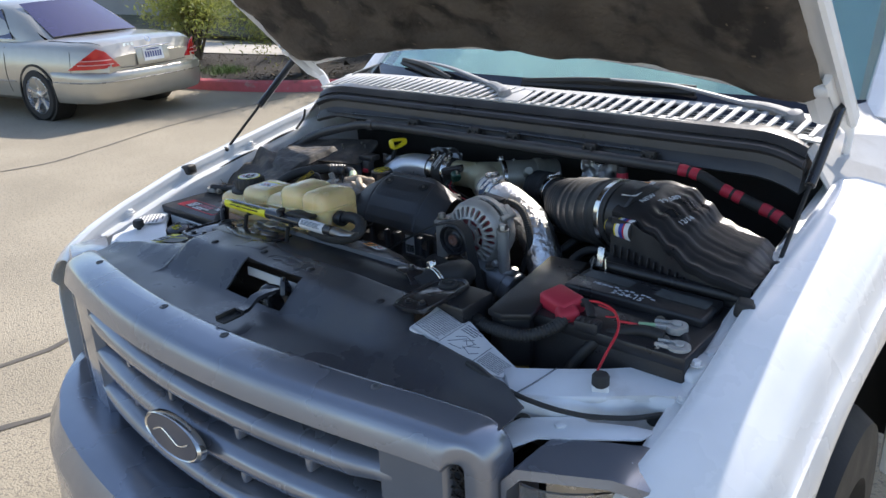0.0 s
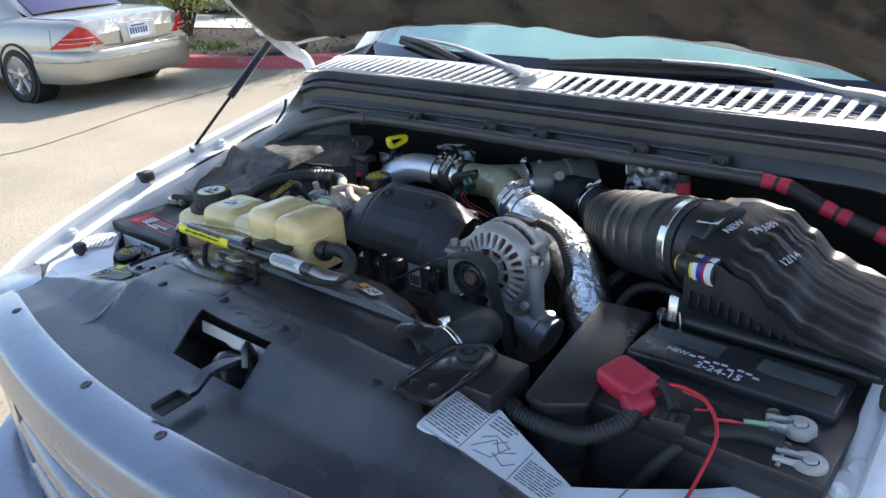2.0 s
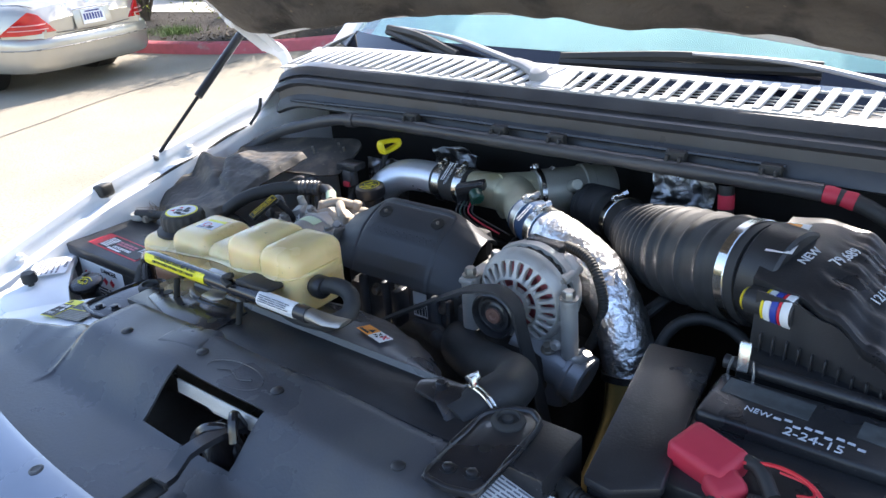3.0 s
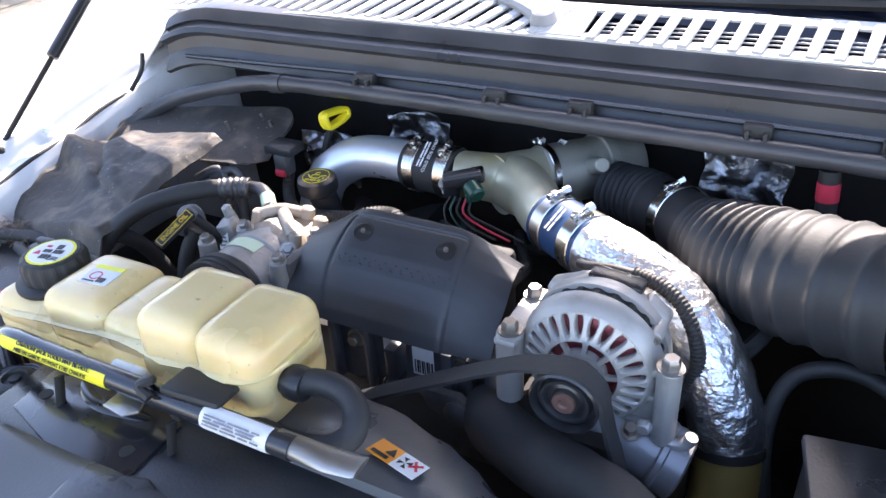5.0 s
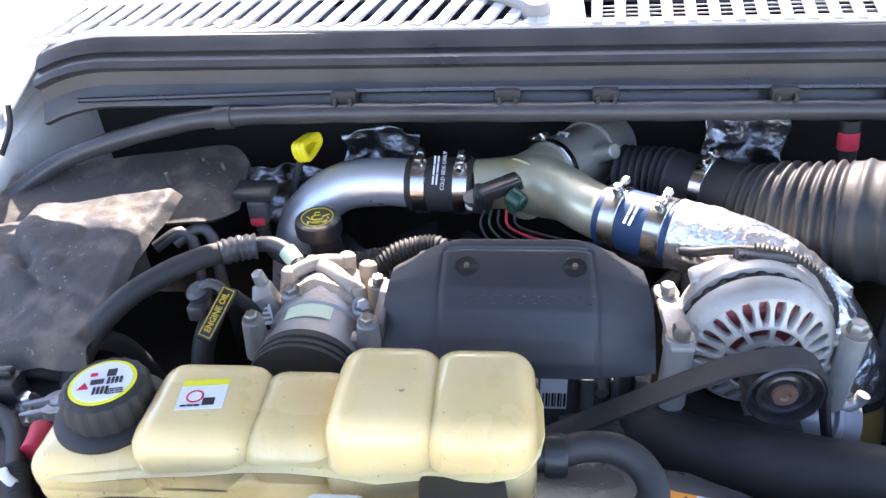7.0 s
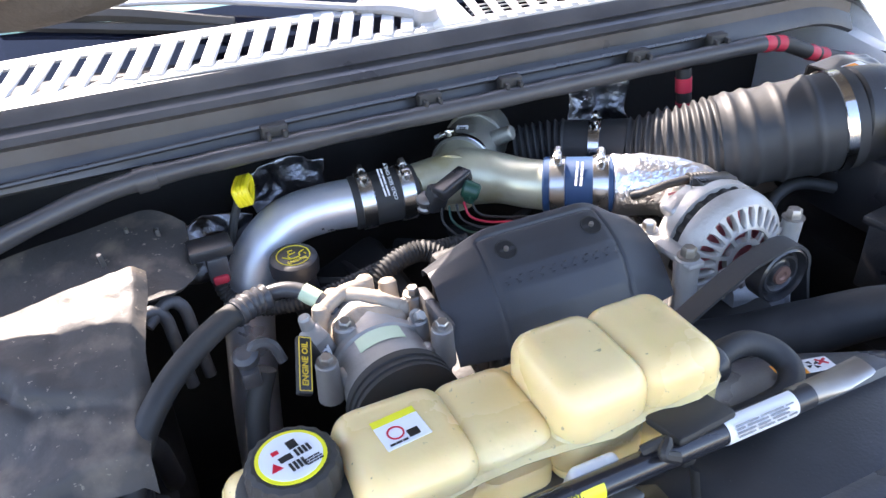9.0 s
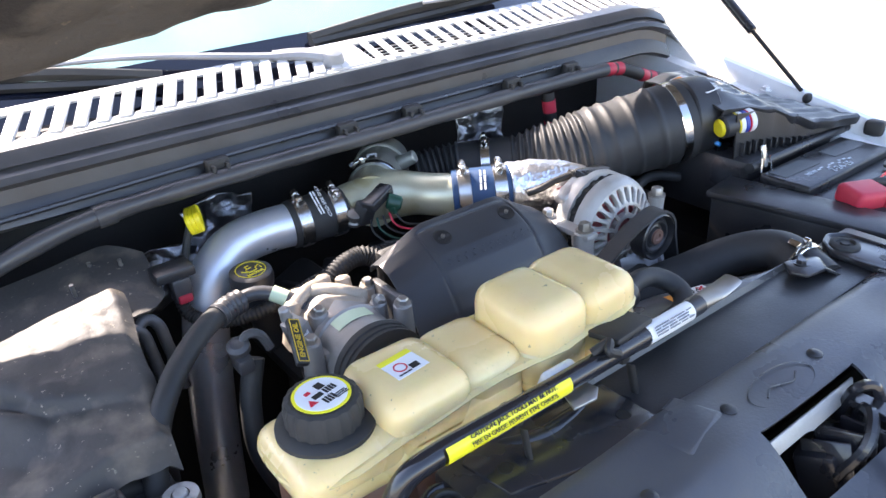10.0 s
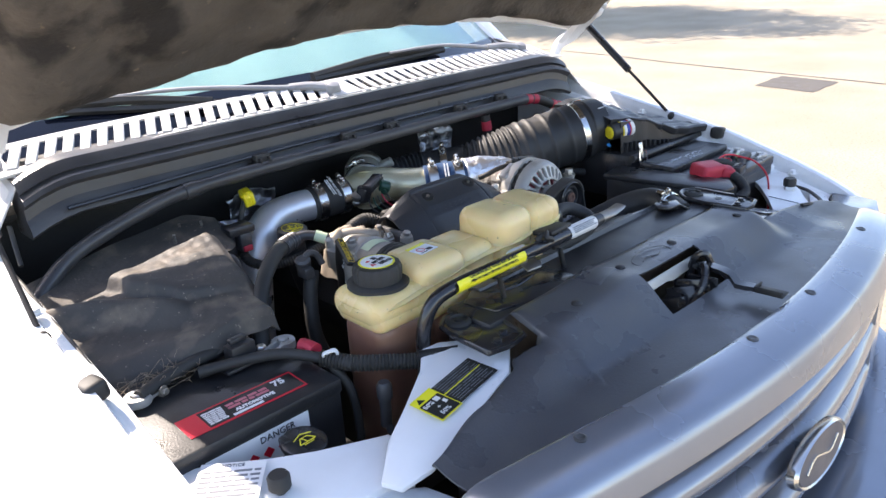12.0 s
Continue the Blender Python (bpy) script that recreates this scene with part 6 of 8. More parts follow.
# alternator
alt = thing("alternator", (.172, .69, 1.12), "cast aluminium alternator with copper windings", "alternator")
AC = V((.174, .642, 1.192))
AX = V((0.02, 1, 0.0)).normalized()
aa, au, av = frame_of(AX)
part("copper_coil", lathe(bmn(), AC + AX * .017, AX, [(.040, .006), (.044, -.001), (.056, .0), (.064, .006), (.069, .016), (.070, .03)], 48), M_COPPER, alt, "red-brown copper windings")
bm = bmn()
lathe(bm, AC, AX, [(.0650, .0085), (.0662, .0056), (.0685, .0062), (.0730, .0110), (.0765, .018), (.0782, .025), (.0785, .032), (.071, .034)], 64, False)
lathe(bm, AC, AX, [(.020, -.008), (.027, -.007), (.027, .002), (.020, .002)], 40, False)
lathe(bm, AC, AX, [(.0385, -.004), (.0400, -.006), (.0435, -.005), (.0450, -.001), (.0400, .003)], 64, False)
for k in range(9):
    a = 2 * math.pi * k / 9 + .1
    d = au * math.cos(a) + av * math.sin(a)
    s = AX.cross(d)
    loft(bm, [[AC + AX * z + d * r + s * q for q in (-w, w)] + [AC + AX * (z + .005) + d * r + s * q for q in (w, -w)] for r, z, w in ((.025, -.007, .0030), (.033, -.006, .0024), (.041, -.004, .0034))])
part("housing_rim", bm, M_ALUB, alt, "slotted cast aluminium housing", 30)
for k in range(24):
    a = 2 * math.pi * k / 24
    d = au * math.cos(a) + av * math.sin(a)
    s = AX.cross(d)
    bm = bmn()
    rows_ = []
    for r, z, w in ((.0425, -.005, .0056), (.0458, -.0036, .0038), (.0520, -.0010, .0030), (.0600, .0026, .0034), (.0640, .0046, .0050), (.0672, .0064, .0080)):
        rows_.append([AC + AX * (z + dz) + d * r + s * q for q, dz in ((-w, .0012), (-w * .6, -.0008), (w * .6, -.0008), (w, .0012), (w, .009), (-w, .009))])
    loft(bm, rows_)
    part("fin", bm, M_ALUB, alt)
bm = bmn()
nt = 96
loft(bm, [[AC + AX * z + (au * math.cos(2 * math.pi * i / nt) + av * math.sin(2 * math.pi * i / nt)) * (r * (1 + .035 * (i % 4 < 2))) for i in range(nt)] for r, z in ((.069, .030), (.0725, .033), (.0725, .046), (.069, .050))])
part("stator", bm, M_DARK, alt, "dark laminated stator ring", 20)
bm = bmn()
lathe(bm, AC, AX, [(.070, .046), (.0785, .047), (.079, .060), (.073, .076), (.03, .088)], 48)
box(bm, AC + V((-.040, .074, .052)), (.050, .028, .020), .006, eul(0, -24, 0), 3)
box(bm, AC + V((.052, .070, .044)), (.034, .026, .026), .006, eul(0, 40, 0), 3)
part("rear_housing", bm, M_ALUB, alt, "rear housing with cast bosses")
bm = bmn()
box(bm, AC + V((.010, .074, .068)), (.060, .026, .018), .004, eul(0, 6, 0))
part("regulator", bm, M_BLACK, alt, "black regulator plug on the rear housing")
bm = bmn()
loft(bm, [[AC + V((x, y, z)) for x, z in ((-.055, .030), (-.075, .012), (-.088, .0), (-.086, -.035), (-.066, -.04), (-.058, .0))] for y in (.048, .064)])
box(bm, AC + V((-.084, .040, .018)), (.026, .112, .010), .004)
for ang in (.55,):
    d = V((math.cos(ang), 0, math.sin(ang)))
    p = AC + d * .0745
    bm2 = bmn()
    cyl(bm2, p + V((0, .030, 0)), p + V((0, .084, 0)), .0085, .0085, 12, .002)
    part("housing_lug", bm2, M_ALUB, alt)
    part("lug_bolt", bolt(bmn(), p + V((0, .029, 0)) + d * .001, (0, -1, 0), .005, .006), M_STEEL, alt)
part("mount_ear", bm, M_ALUB, alt, "cast mounting ear")
part("ear_bolt", bolt(bmn(), AC + V((-.085, .077, .023)), (0, 0, 1), .0090, .011), M_STEEL, alt)
part("spacer_bolt", bolt(bmn(), AC + V((-.084, .002, .024)), (0, 0, 1), .0095, .012), M_STEEL, alt)
part("front_ear", cyl(bmn(), AC + V((-.084, .002, -.07)), AC + V((-.084, .002, .024)), .0155, seg=16, bev=.003), M_ALUB, alt)
bm = bmn()
cyl(bm, AC + V((.088, .012, -.075)), AC + V((.088, .006, .028)), .013, seg=16, bev=.002)
for z, l in ((-.062, .050), (-.022, .040), (.012, .034)):
    box(bm, AC + V((.088 - l / 2, .014, z)), (l, .012, .010), .003)
box(bm, AC + V((.066, .020, -.028)), (.040, .006, .075), .002)
cyl(bm, AC + V((.070, .004, -.054)), AC + V((.070, -.006, -.054)), .009, .008, 12, .002)
tube(bm, [AC + V((.080, .006, -.066)), AC + V((.100, .008, -.074)), AC + V((.114, .010, -.068)), AC + V((.118, .010, -.058))], .007, 10, 14)
part("adjuster_ear", bm, M_ALUB, alt)
part("adjuster_bolt", bolt(bmn(), AC + V((.088, .006, .028)), (0, 0, 1), .010, .012), M_STEEL, alt)
bm = bmn()
PC = V((.176, .586, 1.200))
lathe(bm, PC - V((0, .014, 0)), (0, 1, 0), [(.006, .006), (.0135, .006), (.015, .010), (.019, .012), (.0225, .006), (.0255, .006), (.028, .012), (.031, .012), (.034, .001), (.0365, .003), (.0365, .026), (.033, .030), (.02, .03), (.018, .05)], 40)
pul = part("pulley", bm, M_STEELBLACK, alt, "black grooved pulley")
part("pulley_nut", lathe(bmn(), PC - V((0, .011, 0)), (0, 1, 0), [(.004, .002), (.006, 0), (.0115, .0), (.0125, .002), (.0125, .006)], 20), mat("rusty_nut", (.25, .13, .10), (.18, .10, .08), .5, metal=.5, fine=300), pul, "rust-tinged pulley nut")

# serpentine belt over the alternator pulley
bm = bmn()
bp = [V((-.10, .587, 1.09)), V((-.037, .587, 1.130)), V((.025, .587, 1.168)), V((.081, .587, 1.202)), V((.125, .587, 1.226))]
for k in range(9):
    a = radians(112 - k * 14.5)
    bp.append(PC + V((.0395 * math.cos(a), .001, .0395 * math.sin(a))))
bp += [V((.222, .587, 1.17)), V((.245, .587, 1.09)), V((.27, .587, .98))]
rows = []
for i, p in enumerate(bp):
    d = (bp[min(i + 1, len(bp) - 1)] - bp[max(i - 1, 0)]).normalized()
    n_ = V((-d.z, 0, d.x))
    rows.append([p + V((0, w, 0)) + n_ * t for w, t in ((-.0135, -.002), (.0135, -.002), (.0135, .002), (-.0135, .002))])
loft(bm, rows)
single("drive_belt", bm, M_HOSE, "black ribbed drive belt over the alternator pulley", "drive belt", sharp=60)
bm = bmn()
out_ = thing("coolant_outlet", (.22, .66, 1.0), "dull cast aluminium outlet under the alternator", "pipe")
lathe(bm, (.165, .665, 1.115), (1, -.02, -.32), [(.034, 0), (.036, .02), (.035, .07), (.036, .095)], 32)
box(bm, (.21, .675, 1.06), (.10, .07, .09), .02)
part("body", bm, M_OUTLET, out_)
bm = bmn()
lathe(bm, (.255, .663, 1.086), (1, -.02, -.32), [(.034, 0), (.042, .002), (.042, .008), (.040, .010), (.040, .030), (.035, .033), (.028, .030)], 32)
part("flange", bm, M_OUTLET, out_)
part("cap_bolt", bolt(bmn(), (.232, .640, 1.128), (0, -.4, 1), .008, .010), M_STEEL, out_)
single("lower_bracket", box(bmn(), (.16, .66, 1.08), (.14, .10, .08), .02), M_DARK, "dark bracket below the alternator", "bracket")

# air conditioning compressor
acc = thing("ac_compressor", (-.30, .68, 1.1), "grimy cast aluminium air conditioning compressor", "compressor")
CX, CZ = -.298, 1.172
bm = bmn()
lathe(bm, (CX, .628, CZ), (0, 1, 0), [(.040, 0), (.052, .006), (.053, .05), (.056, .052), (.056, .062), (.051, .064), (.051, .11), (.046, .125), (.03, .13)], 32)
part("body", bm, M_ALU, acc)
bm = bmn()


def casting(u, v):
    """Lumpy saddle-shaped manifold casting on the compressor's back."""
    x, y = CX - .052 + .104 * u, .690 + .090 * v
    e = min(u, 1 - u, v, 1 - v)
    z = CZ + .046 - .012 * abs(2 * u - 1) ** 2 + .008 * noise.noise(V((x * 38, y * 38, 2))) + .005 * math.sin(v * 6)
    return (x, y, z - .055 * max(0, 1 - e * 7) ** 2)


sheet(bm, casting, 24, 24, .006)
# Warm sunlight on the casting is put into its tan base colour.
M_TAN = mat("sunlit_tan_casting", (.42, .355, .28), (.34, .285, .225), .6, metal=.25, bump=.5, fine=160, stain=(.24, .19, .14), stain_at=(.58, .8), stain_scale=24)
manifold = part("manifold", bm, M_TAN, acc, "lumpy cast manifold block in sunlit tan", 60)
for x, y, r, h in ((CX - .045, .745, .012, .052), (CX - .024, .772, .011, .050), (CX + .018, .775, .012, .054), (CX + .044, .768, .0125, .046), (CX + .040, .715, .011, .050), (CX - .035, .705, .010, .052)):
    part("boss", cyl(bmn(), (x - .002, y - .010, CZ), (x + .002, y + .004, CZ + h), r * 1.15, r * .85, 14, .003), M_TAN, manifold)
for a, b in (((CX - .045, .745), (CX + .018, .775)), ((CX - .024, .772), (CX + .040, .715))):
    part("rib", tube(bmn(), [V((*a, CZ + .044)), V(((a[0] + b[0]) / 2, (a[1] + b[1]) / 2, CZ + .052)), V((*b, CZ + .044))], .009, 10, 12), M_TAN, manifold)
for p, ax in (((CX - .064, .660, CZ + .044), (0, -.2, 1)), ((CX + .064, .653, CZ + .048), (0, -.2, 1)), ((CX + .063, .734, CZ + .042), (0, 0, 1)), ((CX - .03, .70, CZ + .052), (0, -.3, 1)), ((CX + .050, .690, CZ + .040), (.4, -.5, .6))):
    bm = bmn()
    cyl(bm, V(p) - V((0, 0, .05)), p, .0145, .012, 14, .002)
    box(bm, V(p) * .6 + V((CX, .66, CZ)) * .4 - V((0, 0, .012)), (.030, .020, .022), .005)
    part("lug", bm, M_ALU, acc)
    part("lug_bolt", bolt(bmn(), p, ax, .0075, .008), M_STEEL, acc)
bm = bmn()
box(bm, (CX + .071, .695, CZ + .012), (.014, .085, .07), .004, eul(0, 6, 0))
part("side_bracket", bm, M_CASTDARK, acc, "oily dark side bracket")
bm = bmn()
lathe(bm, (CX, .594, CZ), (0, 1, 0), [(.02, 0), (.040, .001), (.056, .003), (.059, .004), (.059, .008), (.057, .009), (.057, .012), (.059, .013), (.059, .017), (.057, .018), (.057, .022), (.059, .023), (.059, .032), (.04, .034)], 48)
part("clutch_pulley", bm, M_RUBBER, acc, "black grooved clutch pulley")
bm = bmn()
sheet(bm, lambda u, v: (CX + .0535 * math.sin(-.55 + 1.0 * u), .655 + .022 * v, CZ + .0537 * math.cos(-.55 + 1.0 * u)), 14, 2, .0005)
part("data_label", bm, M_GREENLABEL, acc, "pale green barcode label")
bm = bmn()
box(bm, (CX - .058, .705, CZ + .030), (.024, .030, .048), .003, eul(6, -18, 14))
cyl(bm, (CX - .066, .715, CZ + .05), (CX - .070, .712, CZ + .070), .008, .007, 12, .002)
sp_ = part("side_plate", bm, M_ALU, acc)
SPm = plane_m((CX - .0605, .6895, CZ + .034), (.97, .24, .1), (-.10, -.95, .28))
part("plate_label", patch(bmn(), SPm, -.009, -.017, .009, .017, .0015), M_LABEL, sp_, "small scuffed white label")
part("fine_print", bars(bmn(), SPm, -.007, -.014, .007, .014, 5, .0024, random.Random(31)), M_INKGREY, sp_)

hose = thing("ac_hose", (-.42, .76, 1.2), "dark rubber air conditioning hose with metal ferrule", "hose")
part("hose", tube(bmn(), [(-.425, .776, 1.229), (-.452, .755, 1.231), (-.484, .727, 1.228), (-.520, .694, 1.216), (-.552, .662, 1.188), (-.575, .63, 1.14), (-.58, .60, 1.06)], .0135, 14, 40), M_RUBBER, hose)
part("ferrule", tube(bmn(), [(-.392, .789, 1.228), (-.412, .782, 1.229), (-.432, .770, 1.229)], lambda s: .0155 + .0012 * math.sin(s * 32), 16, 24), M_SEAL, hose, "crimped grey ferrule")
part("pipe", tube(bmn(), [(-.40, .795, 1.226), (-.37, .790, 1.230), (-.345, .775, 1.224), (-.33, .755, 1.214), (-.32, .745, 1.20)], .0095, 12, 24), M_SEAL, hose, "bent metal pipe end")
bm = bmn()
tube(bm, [(-.352, .780, 1.2275), (-.338, .766, 1.2195)], .0108, 14, 4)
part("tag", bm, M_GREENLABEL, hose, "pale yellow-green tag")

# dipsticks, filler
dip = thing("oil_dipstick", (-.38, .66, 1.15), "black oil dipstick handle with gold lettering", "dipstick")
DM = plane_m((-.389, .637, 1.240), (.28, .83, .46), (.30, -.52, .80))
bm = bmn()
box(bm, (0, 0, 0), (.062, .016, .009), .003)
bmesh.ops.transform(bm, matrix=DM, verts=bm.verts)
dh = part("handle", bm, M_BLACK, dip)
bm = bmn()
for p, q in (((-.028, -.006), (.028, -.006)), ((.028, -.006), (.028, .006)), ((.028, .006), (-.028, .006)), ((-.028, .006), (-.028, -.006))):
    cyl(bm, DM @ V((*p, .005)), DM @ V((*q, .005)), .0006, seg=4)
gold = mat("gold_print", (.72, .47, .03), None, .45, bump=0)
part("border", bm, gold, dh)
writing("print", "ENGINE OIL", .0086, DM @ pose(0, 0, .005), gold, dh, bold=.0002)
part("tube", tube(bmn(), [(-.380, .664, 1.246), (-.366, .69, 1.20), (-.345, .72, 1.12)], .007, 10, 10), M_DARK, dip)
bm = bmn()
lathe(bm, (-.434, .703, 1.214), (-.2, -.3, 1), [(.012, 0), (.014, .004), (.014, .012), (.009, .016)], 14)
box(bm, (-.436, .695, 1.204), (.02, .03, .02), .004)
tube(bm, [(-.436, .70, 1.215), (-.424, .702, 1.232), (-.408, .70, 1.228), (-.400, .694, 1.208)], .006, 8, 14)
single("sensor_plug", bm, M_SEAL, "grey electrical plug on a clip", "plug")
filler = thing("oil_filler", (-.338, .89, 1.1), "black oil filler cap with yellow symbol", "oil cap")
part("neck", tube(bmn(), [(-.30, .90, 1.05), (-.325, .893, 1.13), (-.336, .884, 1.19)], .022, 18, 12), M_BLACK, filler)
bm = bmn()
lathe(bm, (-.338, .882, 1.190), (0, -.08, 1), [(.027, 0), (.031, .004), (.032, .016), (.030, .024), (.026, .0265)], 32)
fc = part("cap", bm, M_BLACK, filler)
OM = plane_m((-.338, .8795, 1.2172), (1, 0.15, 0), (0, -.08, 1))
bm = bmn()
tube(bm, [OM @ V((.021 * math.cos(a), .021 * math.sin(a), 0)) for a in [2 * math.pi * i / 24 for i in range(25)]], .0007, 4, 48)
for pts in ([(-.014, .002), (-.006, -.006), (.006, -.006), (.008, .0), (.016, .004)], [(-.006, -.006), (-.006, .002), (.004, .004)], [(-.003, .004), (-.003, .010), (.003, .010)], [(.014, -.002), (.015, -.006)]):
    tube(bm, [OM @ V((*p, .0004)) for p in pts], .0009, 4)
writing("print", "ENGINE", .0075, OM @ pose(0, -.013, .0005), M_YELLOW, fc)
part("symbol", bm, M_YELLOW, fc, "yellow oil can symbol and ring")
td = thing("transmission_dipstick", (-.366, .99, 1.1), "yellow loop dipstick handle", "dipstick")
bm = bmn()
TM = plane_m((-.368, .988, 1.270), (.30, .90, .12), (.93, -.30, .20))
for off in (-.006, 0, .006):
    tube(bm, [TM @ (V(p) + V((0, 0, off))) for p in ((-.020, -.010, 0), (-.023, 0, 0), (-.020, .011, 0), (-.004, .010, 0), (.018, .006, 0), (.022, 0, 0), (.018, -.006, 0), (-.004, -.010, 0), (-.020, -.010, 0))], .0052, 8, 60)
box(bm, TM @ V((.020, 0, 0)), (.014, .016, .012), .004, TM.to_3x3(), 3)
part("handle", bm, M_YELLOW, td)
part("tube", tube(bmn(), [(-.375, .988, 1.262), (-.392, .985, 1.22), (-.408, .975, 1.15), (-.40, .96, 1.05)], .006, 8, 16), M_RUBBER, td)

# charge-air pipes
cp = thing("charge_pipe", (-.39, .95, .9), "polished aluminium charge-air pipe bending down", "intake pipe")
part("pipe", tube(bmn(), [(-.205, .978, 1.214), (-.265, .984, 1.215), (-.325, .978, 1.209), (-.372, .960, 1.178), (-.394, .950, 1.125), (-.408, .944, 1.04), (-.42, .938, .93), (-.43, .93, .80)], .0345, 28, 60), M_PIPE, cp)
bm = bmn()
ca, cb = V((-.226, .981, 1.2135)), V((-.132, .970, 1.217))
cyl(bm, ca, cb, .0385, seg=32, bev=.002)
cpl = part("coupler", bm, M_RUBBER, cp, "black silicone coupler with print bars")


def band(bm, a, b, f0, f1, r):
    a, b = V(a), V(b)
    lathe(bm, a.lerp(b, f0), b - a, [(r, 0), (r + .0015, .001), (r + .0015, (b - a).length * (f1 - f0) - .001), (r, (b - a).length * (f1 - f0))], 36, False)
    return bm


def clamp(a, b, f0, f1, r, parent, ang=1.2):
    bm = band(bmn(), a, b, f0, f1, r)
    m = part("clamp", bm, M_CHROME, parent, "bright band clamp")
    a, b = V(a), V(b)
    ax, u, v = frame_of(b - a)
    p = a.lerp(b, (f0 + f1) / 2) + (u * math.cos(ang) + v * math.sin(ang)) * (r + .006)
    t = (-u * math.sin(ang) + v * math.cos(ang))
    bm = bmn()
    cyl(bm, p - t * .014, p + t * .016, .0042, seg=10)
    cyl(bm, p + t * .010, p + t * .020, .006, seg=6)
    box(bm, p - t * .004, (.012, .012, .010), .002, plane_m(p, ax, t).to_3x3())
    part("clamp_screw", bm, M_CHROME, m)


clamp(ca, cb, .10, .32, .0392, cp, 1.35)
clamp(ca, cb, .72, .94, .0392, cp, 1.2)
PMc = plane_m(V((-.178, .975, 1.2165)) + V((0, -.0225, .0322)), (.05, .8, .58), (0, -.58, .81))
writing("print", "COLD SIDE ONLY", .0075, PMc @ pose(0, -.004, .0005), M_LABEL, cpl)
part("fine_print", bars(bmn(), PMc, -.022, .002, .022, .012, 2, .0003), M_LABEL, cpl)

ym = thing("intake_manifold", (-.05, .97, 1.1), "yellow-tinged metal Y intake manifold", "intake manifold")
yc = V((-.055, .985, 1.212))
bm = bmn()
tube(bm, [(-.140, .972, 1.216), (-.10, .982, 1.214), yc, (-.01, .955, 1.212), (.02, .918, 1.212), (.048, .889, 1.213)], lambda s: .036 + .007 * math.exp(-((s - .45) / .16) ** 2), 28, 40)
part("y_pipe", bm, M_CAD, ym)
bm = bmn()
tube(bm, [(-.070, .975, 1.208), (-.052, 1.0, 1.207), (-.034, 1.028, 1.204), (-.024, 1.042, 1.203)], lambda s: .046 - .003 * s, 28, 20)
part("rear_arm", bm, M_CAD, ym)
TA, TB = V((-.030, 1.034, 1.203)), V((.078, 1.165, 1.192))
bm = bmn()
cyl(bm, TA, TB, .047, .050, 36, .003)
cyl(bm, TA.lerp(TB, .60), TA.lerp(TB, .72), .053, .053, 36, .002)
cyl(bm, TA.lerp(TB, .40) + V((.03, -.02, .02)), TA.lerp(TB, .40) + V((.055, -.045, .038)), .014, .012, 14, .002)
part("turbo_outlet", bm, mat("dull_cast_outlet", (.46, .45, .39), (.38, .37, .30), .45, metal=.5, bump=.25, fine=160, stain=(.30, .25, .12), stain_at=(.58, .8), stain_scale=16), ym, "grey cast outlet with a white barcode label")
clamp(TA, TB, .02, .09, .0478, ym, 2.0)
TLm = plane_m(TA.lerp(TB, .34) + V((-.020, -.016, .0412)), (TB - TA), (-.42, -.35, .84))
tl_ = part("barcode_label", patch(bmn(), TLm, -.018, -.011, .018, .008, .001), M_LABEL, ym, "white barcode label")
bm = bmn()
for k in range(9):
    patch(bm, TLm, -.015 + k * .0034, -.007, -.0138 + k * .0034 + .0008 * (k % 2), .003, .0018)
part("barcode", bm, M_INKSHADE, tl_)
sensor = thing("map_sensor", (-.10, .93, 1.21), "black pressure sensor with a green plug and wires", "sensor")
SR = eul(0, -12, 22)
bm = bmn()
box(bm, (-.098, .914, 1.243), (.060, .026, .018), .004, SR, 3)
box(bm, (-.120, .922, 1.222), (.026, .028, .036), .005, eul(20, 8, 10), 3)
part("body", bm, M_BLACK, sensor)
bm = bmn()
lathe(bm, (-.132, .936, 1.204), (-.12, -.42, .9), [(.013, 0), (.013, .006), (.010, .008), (.010, .014), (.0125, .016), (.0125, .022), (.008, .024)], 14)
part("brass_fitting", bm, M_STEEL, sensor, "dull metal threaded fitting")
bm = bmn()
cyl(bm, (-.085, .908, 1.236), (-.066, .894, 1.228), .0135, .0125, 14, .003)
box(bm, (-.078, .898, 1.224), (.018, .014, .014), .003, SR)
part("green_plug", bm, M_GREEN, sensor, "green plug")
for k, m_ in enumerate((M_RUBBER, M_GREEN, M_RUBBER, M_RED, M_RUBBER)):
    q = V((-.118 + k * .010, .908 - .003 * k, 1.212 + .002 * k))
    part("wire", tube(bmn(), [q, q + V((.002 * k - .004, -.014, -.016)), q + V((.012 + .006 * k, -.030 + .006 * k, -.034)), q + V((.04 + .012 * k, -.03 + .004 * k, -.044))], .0018, 6, 14), m_, sensor)

bc = thing("blue_coupler", (.08, .867, 1.18), "blue silicone coupler with two bright band clamps", "hose coupler")
ba, bb = V((.040, .898, 1.2125)), V((.122, .842, 1.2165))
part("sleeve", cyl(bmn(), ba, bb, .0405, seg=32, bev=.002), M_BLUE, bc)
clamp(ba, bb, .10, .32, .0412, bc, 1.5)
clamp(ba, bb, .70, .93, .0412, bc, 1.35)
BM2 = plane_m(ba.lerp(bb, .5) + V((-.016, -.0225, .031)), (.45, .6, .66), (-.38, -.55, .75))
part("fine_print", bars(bmn(), BM2, -.018, -.008, .018, .006, 2, .0004), M_LABEL, bc)

fp = thing("foil_wrapped_pipe", (.26, .75, 1.0), "intake pipe wrapped in crinkled silver foil", "intake pipe")
bm = bmn()
